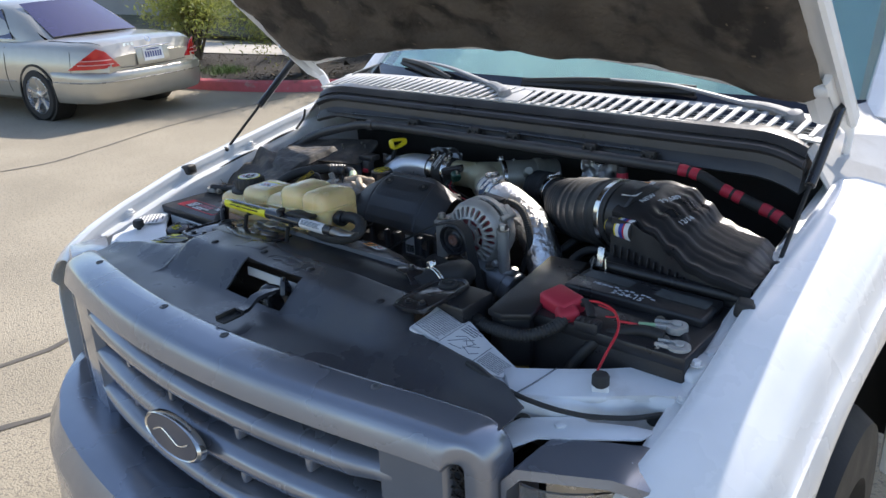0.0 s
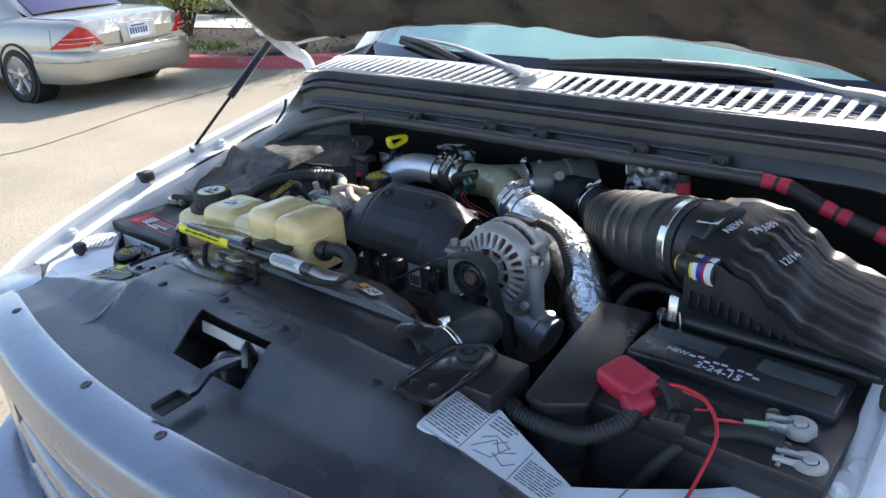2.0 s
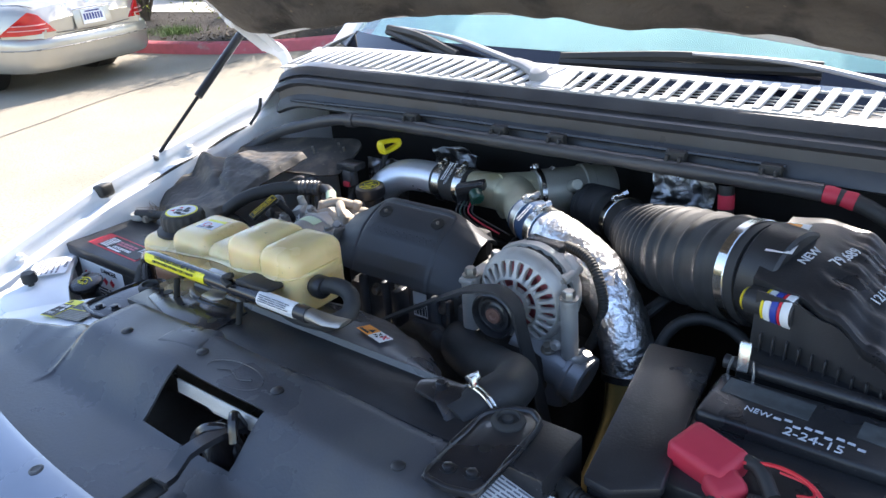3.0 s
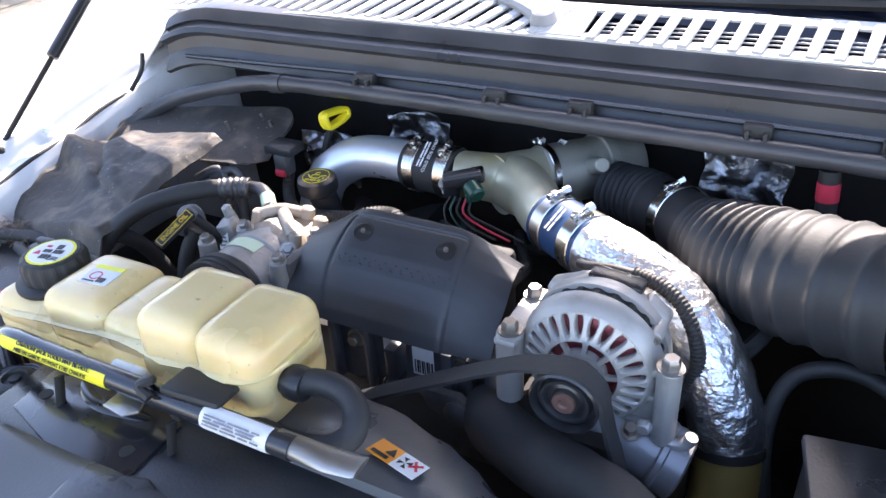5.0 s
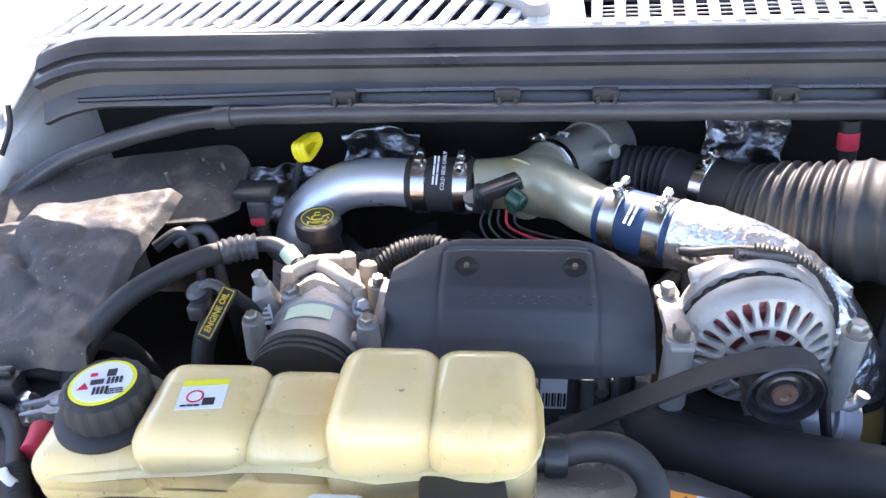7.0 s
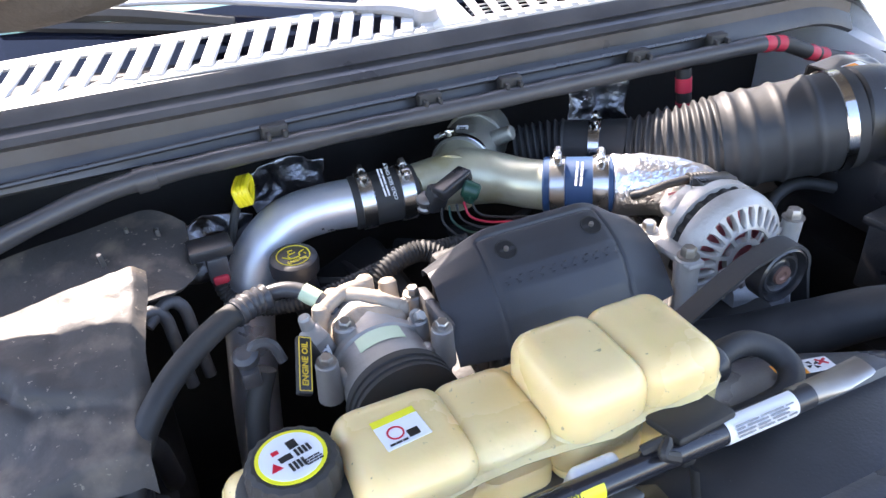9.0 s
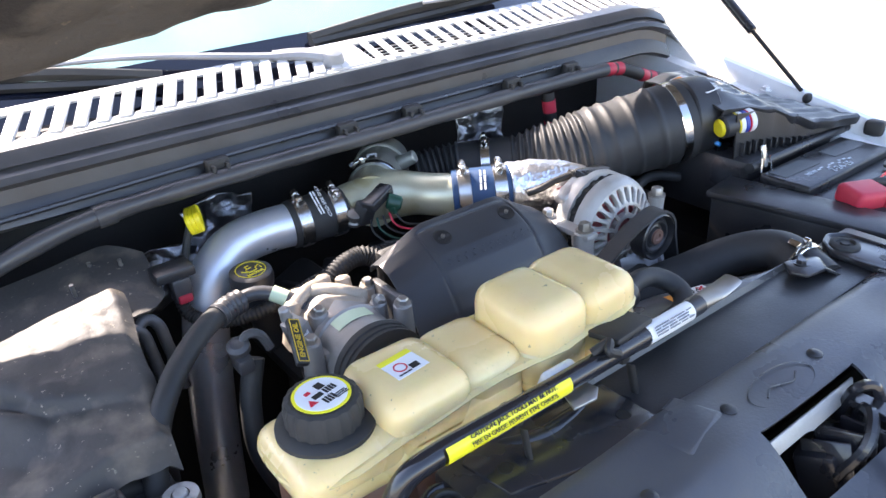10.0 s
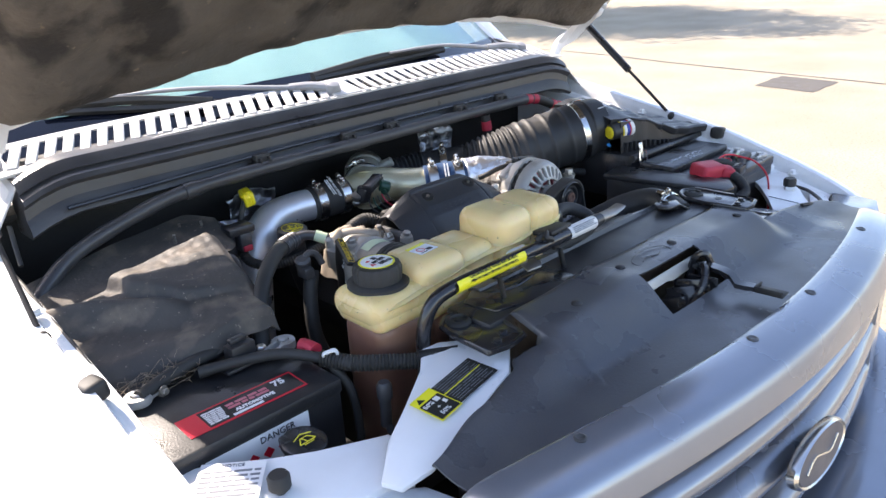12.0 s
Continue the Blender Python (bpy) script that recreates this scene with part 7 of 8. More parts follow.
fpath = catmull([(.118, .845, 1.2155), (.165, .822, 1.214), (.212, .803, 1.203), (.256, .784, 1.177), (.292, .764, 1.135), (.314, .749, 1.090), (.323, .742, 1.056)], 110)
u0 = None
rows = []
for i, p in enumerate(fpath):
    d = (fpath[min(i + 1, 110)] - fpath[max(i - 1, 0)]).normalized()
    u0 = frame_of(d)[1] if u0 is None else (u0 - d * u0.dot(d)).normalized()
    v0 = d.cross(u0)
    row = []
    for k in range(44):
        a = 2 * math.pi * k / 44
        q = u0 * math.cos(a) + v0 * math.sin(a)
        w = p + q * .043
        r = .0425 + .0022 * noise.noise(w * 45) + .0022 * abs(noise.noise(w * 90)) + .0012 * noise.noise(w * 190)
        row.append(p + q * r)
    rows.append(row)
loft(bm, rows)
part("foil_sleeve", bm, M_FOIL, fp, "", 180)
bm = bmn()
sheet(bm, lambda u, v: (.205 + .10 * u, .812 - .055 * u + .004 * noise.noise(V((u * 9, v * 5, 1))), 1.236 - .055 * u + .018 * v + .006 * noise.noise(V((u * 14, v * 6, 4)))), 24, 4, .0006)
part("foil_seam", bm, M_FOIL, fp, "ragged upstanding foil seam", 180)
part("pipe_end", tube(bmn(), [(.320, .745, 1.068), (.328, .735, 1.03), (.330, .720, .98), (.322, .700, .92), (.31, .68, .86)], .040, 28, 24), M_GOLD, fp, "bare gold-coloured pipe end")
part("end_clamp", lathe(bmn(), (.3215, .743, 1.061), (.16, -.28, -.95), [(.041, 0), (.0445, .001), (.0445, .012), (.041, .013)], 32, False), M_DARK, fp, "dark clamp below the foil")
loom = thing("wiring_loom", (.25, .70, 1.2), "black corrugated wiring loom over the alternator", "wiring loom")


def ribbed(pts, r, n_rib, parent, m_=M_RUBBER, name="conduit", label=""):
    nn = n_rib * 4
    return part(name, tube(bmn(), pts, lambda s: r * (1 + .10 * math.cos(s * n_rib * 2 * math.pi)), 10, nn), m_, parent, label, 80)


part("cable", tube(bmn(), [(.118, .795, 1.222), (.132, .780, 1.230), (.160, .775, 1.237), (.196, .769, 1.240)], .0058, 10, 16), M_RUBBER, loom, "smooth black cable")
ribbed([(.190, .770, 1.240), (.220, .762, 1.238), (.246, .752, 1.228), (.268, .738, 1.202), (.277, .733, 1.165), (.268, .733, 1.121), (.255, .735, 1.09)], .0085, 44, loom)
for k in range(3):
    part("wire", tube(bmn(), [(.160 + .008 * k, .770, 1.224), (.190, .758 - .006 * k, 1.229 + .004 * k), (.232, .728, 1.215)], .0016, 5, 10), (M_COPPER, M_ORANGE, M_RUBBER)[k], loom)

# intake hose and air cleaner
ih = thing("intake_hose", (.33, .86, 1.2), "large black corrugated rubber intake hose", "intake hose")
hp = [(.085, 1.06, 1.188), (.14, 1.03, 1.197), (.192, .988, 1.203), (.235, .948, 1.206), (.285, .906, 1.212), (.345, .868, 1.223), (.41, .832, 1.238), (.465, .80, 1.252), (.50, .784, 1.258)]


def hose_r(s):
    base = interp(s, [(0, .042), (.26, .044), (.36, .047), (.48, .062), (.66, .073), (1, .075)])
    if s < .16:
        return base + .0035 * math.cos(s * 2 * math.pi * 45)
    if .36 < s < .62:
        return base + .0036 * math.cos((s - .36) * 2 * math.pi * 34)
    if .62 <= s < .95:
        return base + sum(.0036 * math.exp(-((s - c) / .011) ** 2) for c in (.66, .71, .79, .88))
    return base


part("bellows", tube(bmn(), hp, hose_r, 36, 260), M_HOSE, ih, "", 70)
clamp((.180, .998, 1.202), (.208, .974, 1.205), .2, .7, .0455, ih, 1.3)
clamp((.465, .80, 1.252), (.498, .785, 1.258), .2, .65, .0758, ih, 2.6)
ab = thing("air_cleaner", (.64, .74, 1.0), "black plastic air cleaner box with a ribbed lid", "air filter box")
bm = bmn()
part("inlet_collar", cyl(bmn(), (.49, .788, 1.262), (.54, .772, 1.262), .073, seg=36, bev=.004), M_BLACK, ab)
bm = bmn()


LIP = ((.50, .700, 1.296), (.55, .690, 1.293), (.60, .668, 1.282), (.65, .646, 1.262), (.70, .629, 1.243), (.75, .616, 1.237), (.82, .606, 1.232))
CREST = ((.50, .875, 1.316), (.55, .870, 1.324), (.60, .862, 1.316), (.64, .855, 1.294), (.68, .846, 1.267), (.72, .838, 1.256), (.76, .828, 1.249), (.82, .815, 1.214))


def lid(u, v):
    """A duct-shaped lid that sweeps from the inlet down to the fender, stepped lengthways."""
    x = .500 + .318 * u
    ly, lz = interp(x, [(p[0], p[1]) for p in LIP]), interp(x, [(p[0], p[2]) for p in LIP])
    cy, cz = interp(x, [(p[0], p[1]) for p in CREST]), interp(x, [(p[0], p[2]) for p in CREST])
    if v < .10:
        a = v / .10
        return (x, ly - .004 * math.sin(a * 1.57), lz - .016 * (1 - a))
    if v > .90:
        a = (v - .90) / .10
        return (x, cy + .012 * a, cz - (cz - 1.19) * a ** 1.5)
    q = (v - .10) / .80
    ridge = min(1, max(0, (u - .20) / .10))
    st = q * 4
    w = st - int(st)
    w = min(1, max(0, (w - .30) / .40))
    stepped = (int(st) + w * w * (3 - 2 * w)) / 4
    qq = q + (stepped - q) * .75 * ridge
    z = lz + (cz - lz) * qq + .010 * math.sin(math.pi * q) * (1 - .3 * ridge)
    z += .0035 * max(0, math.cos(st * 2 * math.pi)) * ridge
    return (x, ly + (cy - ly) * q, z)


sheet(bm, lid, 72, 84, .003)
part("lid", bm, M_BLACK, ab, "moulded black lid", 40)
bm = bmn()
box(bm, (.66, .77, 1.15), (.31, .27, .12), .012)
part("base", bm, M_BLACK, ab)
bm = bmn()
tube(bm, [(.495, .630, 1.205), (.60, .628, 1.205), (.72, .626, 1.205), (.815, .624, 1.205)], .0095, 10, 20)
part("seam_rail", bm, M_BLACK, ab)


def front_y(x):
    return interp(x, [(p[0], p[1]) for p in LIP]) * .55 + .645 * .45


bm = bmn()
sheet(bm, lambda u, v: (.512 + .30 * u, front_y(.512 + .30 * u) + .004 * v, 1.20 + (interp(.512 + .30 * u, [(p[0], p[2]) for p in LIP]) - 1.206) * v), 40, 4, .003)
part("front_panel", bm, M_BLACK, ab, "ribbed front wall of the lid")
for k in range(18):
    x = .525 + k * .0160
    bm = bmn()
    h = interp(x, [(p[0], p[2]) for p in LIP]) - 1.216
    box(bm, (x, front_y(x) - .004, 1.204 + h * .20), (.0025, .014, h * .40), .001, None, 1)
    part("rib", bm, M_BLACK, ab)
for x in (.520,):
    bm = bmn()
    box(bm, (x, .620, 1.224), (.015, .007, .040), .003, eul(-14, 0, 6))
    tube(bm, [(x - .012, .616, 1.224), (x - .015, .612, 1.195), (x, .610, 1.180), (x + .015, .612, 1.195), (x + .012, .616, 1.224)], .002, 6, 24)
    part("spring_clip", bm, M_CHROME, ab, "bright wire clip")
AM = plane_m((.5185, .772, 1.3245), (1, -.04, .10), (-.10, -.10, 1))
lb2 = part("instruction_label", patch(bmn(), AM, -.017, -.040, .017, .046), M_LABEL, ab, "scuffed white and orange label")
part("label_band", patch(bmn(), AM, -.015, .004, .006, .043, .0006), M_ORANGE, lb2)
part("fine_print", bars(bmn(), AM, -.015, -.036, .013, -.002, 4, .0006), M_INKSHADE, lb2)
for tx, sx, sq, sz in (("NEW", .552, .33, .017), ("79,689", .590, .52, .022), ("12/14", .640, .42, .018)):
    o, ox, oy = [V(lid((sx + dx - .5) / .318, .10 + .80 * (sq + dq))) for dx, dq in ((0, 0), (.012, 0), (0, .10))]
    nz = (ox - o).cross(oy - o).normalized()
    writing("handwriting", tx, sz, plane_m(o + nz * .006, (oy - o) + (ox - o) * .45, nz), M_PAINTPEN, ab)
gauge = thing("filter_gauge", (.53, .715, 1.25), "small filter gauge with yellow end and striped sticker", "gauge")
ga, gb = V((.498, .698, 1.263)), V((.562, .680, 1.268))
part("barrel", cyl(bmn(), ga, gb, .0205, seg=24, bev=.003), M_BLACK, gauge)
part("yellow_end", cyl(bmn(), ga + (ga - gb).normalized() * .006, ga, .0150, .0165, 24, .002), M_YELLOW, gauge, "yellow plastic end")
for f0, f1, m_ in ((.40, .46, M_YELLOW), (.46, .60, M_LABEL), (.60, .74, mat("sticker_blue", (.03, .06, .35), None, .4, bump=0)), (.74, .80, M_LABELR), (.80, .97, M_LABEL)):
    part("sticker_band", band(bmn(), ga, gb, f0, f1, .0203), m_, gauge)
bm = bmn()
box(bm, (.517, .712, 1.225), (.014, .010, .008), .002, eul(10, 30, 20))
single("blue_clip", bm, mat("blue_plastic", (.02, .25, .6), None, .4, bump=0), "tiny blue plastic clip on a wire", "clip")

# driver-side battery
def battery(x0, x1, y0, y1, zt, lab_):
    b = thing("battery", ((x0 + x1) / 2, (y0 + y1) / 2, zt - .2), lab_, "car battery", "starter batteries")
    part("case", box(bmn(), ((x0 + x1) / 2, (y0 + y1) / 2, zt - .115), (x1 - x0, y1 - y0, .20), .006), M_BLACK, b)
    part("lid", box(bmn(), ((x0 + x1) / 2, (y0 + y1) / 2, zt - .012), (x1 - x0 + .004, y1 - y0 + .004, .024), .005), M_BLACK, b)
    return b


def terminal(p, rot):
    """A flat lead clamp: a slotted ring round the post with a bolted tail."""
    t = thing("battery_clamp", p, "pale lead battery cable clamp", "battery clamp", "battery clamps")
    m = Matrix.Translation(p) @ eul(0, 0, rot).to_4x4()
    bm = bmn()
    cyl(bm, m @ V((0, 0, -.010)), m @ V((0, 0, .012)), .0085, .0078, 18, .0015)
    part("post", bm, M_LEAD, t)
    bm = bmn()
    n = 26
    rows = []
    for i in range(n + 1):
        a = .35 + (2 * math.pi - .7) * i / n
        d = V((math.cos(a), math.sin(a), 0))
        rows.append([m @ (d * r + V((0, 0, z))) for r, z in ((.0095, -.004), (.0185, -.004), (.0195, -.001), (.0185, .008), (.0095, .009))])
    loft(bm, rows)
    part("ring", bm, M_LEAD, t)
    for s in (-1, 1):
        bm = bmn()
        box(bm, m @ V((.026, s * .0085, .002)), (.024, .0065, .013), .002, eul(0, 0, rot))
        part("jaw", bm, M_LEAD, t)
    bm = bmn()
    cyl(bm, m @ V((.030, -.022, .002)), m @ V((.030, .020, .002)), .0032, seg=10)
    part("bolt", bolt(bm, m @ V((.030, -.018, .002)), m.to_3x3() @ V((0, -1, 0)), .006, .006), M_STEEL, t)
    return t


bd = battery(.492, .79, .405, .625, 1.183, "black car battery with chalk-like writing on its vent cover")
part("vent_cover", box(bmn(), (.635, .565, 1.190), (.275, .095, .020), .006, None, 3), M_BLACK, bd, "raised vent cover with scuffed patches")
VM = plane_m((.635, .565, 1.2003), (1, -.05, 0), (0, 0, 1))
for px in (-.075, .075):
    part("scuffed_label", patch(bmn(), VM, px - .05, -.002, px + .05, .032), mat("scuffed_grey", (.055, .06, .06), (.10, .11, .11), .5, scale=60, bump=.1), bd, "worn dull label patch")
for tx, px, py, sz in (("NEW", -.075, -.018, .013), ("2-24-15", -.01, -.034, .020)):
    writing("handwriting", tx, sz, VM @ pose(px, py, .0006), M_PAINTPEN, bd)
bm = bmn()
for k in range(9):
    patch(bm, VM, -.06 + k * .011 + .003, -.020 + .004 * math.sin(k * 2.2), -.052 + k * .011 + .003, -.016 + .004 * math.sin(k * 2.2), .0004)
part("scrawl", bm, M_PAINTPEN, bd, "unreadable paint-pen scrawl")
terminal(V((.742, .480, 1.190)), 195)
terminal(V((.768, .432, 1.180)), 185)
boot = thing("terminal_boot", (.53, .455, 1.18), "faded red rubber battery terminal boot", "terminal cover")
bm = bmn()
box(bm, (.537, .450, 1.196), (.072, .056, .034), .010, eul(6, 4, -18), 4)
box(bm, (.566, .420, 1.190), (.034, .040, .028), .009, eul(6, 10, -40), 3)
part("boot_shell", bm, M_RED, boot, "", 60)
cab1 = thing("battery_cable", (.45, .38, 1.17), "black corrugated battery cable from the red boot", "battery cable")
ribbed([(.568, .42, 1.192), (.56, .385, 1.178), (.525, .352, 1.165), (.475, .345, 1.162), (.425, .352, 1.160), (.395, .362, 1.160), (.355, .358, 1.155)], .0115, 46, cab1)
part("tape", tube(bmn(), [(.43, .352, 1.160), (.40, .36, 1.160), (.37, .361, 1.157)], .0135, 10, 10), M_RUBBER, cab1, "black tape wrap")
bm = bmn()
tube(bm, [(.572, .450, 1.205), (.605, .452, 1.214), (.638, .446, 1.212), (.660, .428, 1.204), (.673, .400, 1.194), (.670, .366, 1.165), (.655, .350, 1.11), (.645, .345, 1.06)], .0023, 8, 44)
rw = single("red_wire", bm, M_REDWIRE, "thin red wire with crimped connector across the battery", "wire")
part("branch", tube(bmn(), [(.662, .426, 1.203), (.676, .440, 1.198), (.692, .452, 1.192)], .0022, 8, 12), M_REDWIRE, rw)
part("loop", tube(bmn(), [(.61, .45, 1.21), (.635, .455, 1.203), (.645, .447, 1.198), (.63, .44, 1.197)], .0014, 6, 20), M_REDWIRE, rw)
part("crimp", cyl(bmn(), (.686, .452, 1.194), (.712, .462, 1.195), .0042, seg=10, bev=.001), mat("crimp_green", (.35, .55, .30), None, .5, bump=0), rw, "pale green crimp")
bm = bmn()
box(bm, (.612, .412, 1.186), (.045, .026, .022), .004, eul(0, 0, 8))
for k in range(4):
    box(bm, (.597 + k * .010, .408, 1.1975), (.004, .016, .003), .0008, eul(0, 0, 8), 1)
single("connector_block", bm, M_BLACK, "black plastic connector block on the battery", "connector")
single("battery_lead", tube(bmn(), [(.735, .447, 1.188), (.69, .440, 1.188), (.64, .418, 1.170), (.60, .395, 1.12), (.57, .385, 1.05)], .0105, 12, 30), M_RUBBER, "thick black battery lead", "battery cable")
single("battery_lead", tube(bmn(), [(.742, .49, 1.19), (.77, .46, 1.175), (.785, .43, 1.15), (.78, .40, 1.08)], .009, 12, 24), M_RUBBER, "black battery lead beside the fender", "battery cable")
single("battery_lead", tube(bmn(), [(.565, .46, 1.20), (.59, .45, 1.205), (.612, .425, 1.195)], .008, 12, 16), M_RUBBER, "short black battery lead", "battery cable")
bm = bmn()
FB = [(.389, .643), (.437, .356), (.470, .352), (.515, .384), (.500, .470), (.478, .655)]
slab(bm, [V((x, y, 1.178)) for x, y in FB], (0, 0, 1), .013, .004)
fb = thing("fuse_box", (.45, .49, 1.1), "smooth black plastic fuse box beside the battery", "fuse box")
part("lid", bm, M_BLACK, fb)
bm = bmn()
slab(bm, [V((.448 + (x - .448) * .9, .487 + (y - .487) * .95, 1.08)) for x, y in FB], (0, 0, 1), .099, .004)
part("body", bm, M_BLACK, fb)
single("latch_support", box(bmn(), (-.02, .215, .99), (.80, .19, .14), .01), M_DARK, "dark radiator support under the hood latch", "support")
single("battery_tray", box(bmn(), (.62, .50, .97), (.40, .32, .03), .006), M_DARK, "dark tray under the battery", "tray")
single("release_cable", tube(bmn(), [(.500, .215, 1.166), (.528, .212, 1.161), (.584, .212, 1.146), (.630, .222, 1.135), (.672, .238, 1.127), (.710, .260, 1.121), (.757, .298, 1.117), (.785, .338, 1.113), (.792, .352, 1.106)], .0042, 8, 44), M_RUBBER, "thin black hood release cable", "cable")

# passenger-side battery
bp_ = battery(-.835, -.557, .447, .66, 1.143, "black car battery with a red and black label")
BL = plane_m((-.688, .497, 1.1435), (1, -.03, 0), (0, 0, 1))
l1 = part("brand_label", patch(bmn(), BL, -.090, -.026, .090, .026), M_LABELR, bp_, "red-edged black battery label")
part("label_field", patch(bmn(), BL, -.060, -.022, .087, .022, .0006), M_INKSHADE, l1)
writing("print", "75", .020, BL @ pose(.062, .010, .0014), M_LABEL, l1, bold=.0006)
writing("print", "AUTOMOTIVE", .0095, BL @ pose(.014, -.0095, .0016), M_LABEL, l1, bold=.0004)
part("logo_bar", bars(bmn(), BL, -.022, -.002, .042, .014, 2, .0013, random.Random(3), .7), mat("faded_red_print", (.55, .16, .2), None, .5, bump=0), l1)
part("fine_print", bars(bmn(), BL, -.057, -.018, -.028, .016, 7, .0013, random.Random(6), .6), M_LABEL, l1)
part("rating_bar", patch(bmn(), BL, -.024, -.021, .022, -.016, .0013), M_LABEL, l1)
DL = plane_m((-.70, .4455, 1.083), (1, 0, 0), (0, -1, .03))
dl = part("danger_label", patch(bmn(), DL, -.078, -.045, .082, .036), M_LABEL, bp_, "white danger label with small hazard signs")
writing("print", "DANGER", .014, DL @ pose(.03, .026, .001), M_INKSHADE, dl)
bm = bmn()
for k in range(5):
    c = V((-.06 + k * .024, .004, .0008))
    slab(bm, [DL @ (c + V(q)) for q in ((-.009, 0, 0), (0, -.009, 0), (.009, 0, 0), (0, .009, 0))], (0, -1, 0), .0004)
part("hazard_row", bm, M_LABELR, dl)
part("fine_print", bars(bmn(), DL, -.07, -.04, .07, -.012, 4, .0008, random.Random(12)), M_INKSHADE, dl)
terminal(V((-.790, .606, 1.152)), 20)
terminal(V((-.562, .585, 1.152)), 200)
bm = bmn()
box(bm, (-.63, .598, 1.163), (.042, .026, .034), .003, eul(0, 0, 4))
box(bm, (-.613, .588, 1.149), (.11, .022, .006), .002, eul(0, 0, 4))
box(bm, (-.63, .603, 1.183), (.030, .012, .010), .003, eul(0, 0, 4))
fuse = single("fuse_holder", bm, M_BLACK, "grey-black fuse holder on the battery", "fuse holder")
part("fuse_bolt", bolt(bmn(), (-.60, .588, 1.152), (0, 0, 1), .0085, .012), M_CHROME, fuse)
c2 = thing("battery_cable", (-.5, .5, 1.15), "black corrugated battery cable with a white tie", "battery cable")
part("lead", tube(bmn(), [(-.70, .60, 1.158), (-.64, .578, 1.160), (-.59, .545, 1.162), (-.555, .49, 1.160)], .0085, 12, 24), M_RUBBER, c2)
ribbed([(-.556, .49, 1.160), (-.53, .45, 1.155), (-.49, .415, 1.152), (-.455, .385, 1.150), (-.43, .37, 1.150)], .0125, 34, c2)
part("tie", tube(bmn(), [(-.558, .48, 1.172), (-.545, .468, 1.176), (-.54, .475, 1.150), (-.556, .488, 1.150), (-.558, .48, 1.172)], .0045, 8, 30, squash=.6), M_LABEL, c2, "white cable tie")
part("tape", tube(bmn(), [(-.455, .386, 1.150), (-.43, .372, 1.150), (-.405, .352, 1.152)], .0142, 12, 10), M_RUBBER, c2)
part("red_sleeve", tube(bmn(), [(-.556, .543, 1.163), (-.552, .53, 1.163), (-.55, .512, 1.162)], .0115, 12, 12), M_RED, c2, "red rubber sleeve")
single("battery_lead", tube(bmn(), [(-.55, .475, 1.150), (-.535, .455, 1.11), (-.53, .45, 1.03), (-.535, .46, .95)], .007, 10, 20), M_RUBBER, "black lead hanging beside the battery", "battery cable")
single("battery_lead", tube(bmn(), [(-.79, .60, 1.16), (-.74, .62, 1.16), (-.68, .625, 1.165), (-.60, .64, 1.15), (-.55, .66, 1.10)], .010, 10, 30), M_RUBBER, "black lead under the rubber mat", "battery cable")
single("battery_lead", tube(bmn(), [(-.575, .635, 1.165), (-.555, .66, 1.18), (-.545, .70, 1.14), (-.54, .74, 1.05)], .012, 10, 24), M_RUBBER, "thick dark cable rising from the battery", "battery cable")
wc = thing("washer_filler", (-.60, .40, 1.08), "black washer filler cap with a yellow symbol", "washer cap")
bm = bmn()
lathe(bm, (-.662, .395, 1.105), (.05, -.15, 1), [(.018, -.06), (.018, 0), (.030, .002), (.032, .006), (.031, .011), (.026, .014)], 28)
part("cap", bm, M_BLACK, wc)
bm = bmn()
box(bm, (-.682, .408, 1.118), (.012, .018, .014), .004)
part("cap_tab", bm, M_BLACK, wc)
WS = plane_m((-.661, .393, 1.1195), (1, .1, 0), (.05, -.15, 1))
bm = bmn()
for pts in ([(-.015, .004), (0, .010), (.015, .004)], [(-.013, -.008), (-.006, .002), (.006, .002), (.013, -.008), (-.013, -.008)], [(0, -.008), (-.004, .002)], [(-.008, -.011), (.008, -.011)]):
    for p, q in zip(pts, pts[1:]):
        cyl(bm, WS @ V((*p, .0004)), WS @ V((*q, .0004)), .0009, seg=4)
part("symbol", bm, M_YELLOW, wc)
bm = bmn()
cyl(bm, (-.505, .415, 1.05), (-.505, .412, 1.10), .009, seg=14)
lathe(bm, (-.505, .412, 1.10), (0, 0, 1), [(.012, 0), (.012, .02), (.008, .026)], 14)
tube(bm, [(-.505, .415, 1.06), (-.50, .40, 1.03), (-.47, .38, 1.02), (-.44, .35, 1.0)], .006, 8)
single("service_port", bm, M_SEAL, "grey refrigerant line with a black service cap", "service port")
NM = plane_m((-.772, .392, 1.1235), (.76, -.65, 0), (0, 0, 1))
nl = tagged(part("notice_label", patch(bmn(), NM, -.042, -.045, .042, .028), M_LABEL, None), "off-white notice label on the white support", "label")
writing("print", "NOTICE", .008, NM @ pose(0, .021, .001), M_INKGREY, nl)
part("fine_print", bars(bmn(), NM, -.037, -.042, .037, .014, 6, .0007, random.Random(14), .4), M_INKGREY, nl)
single("battery_tray", box(bmn(), (-.66, .54, .93), (.36, .32, .03), .006), M_DARK, "dark tray under the battery", "tray")

# dusty rubber heat mats over the passenger corner
bm = bmn()


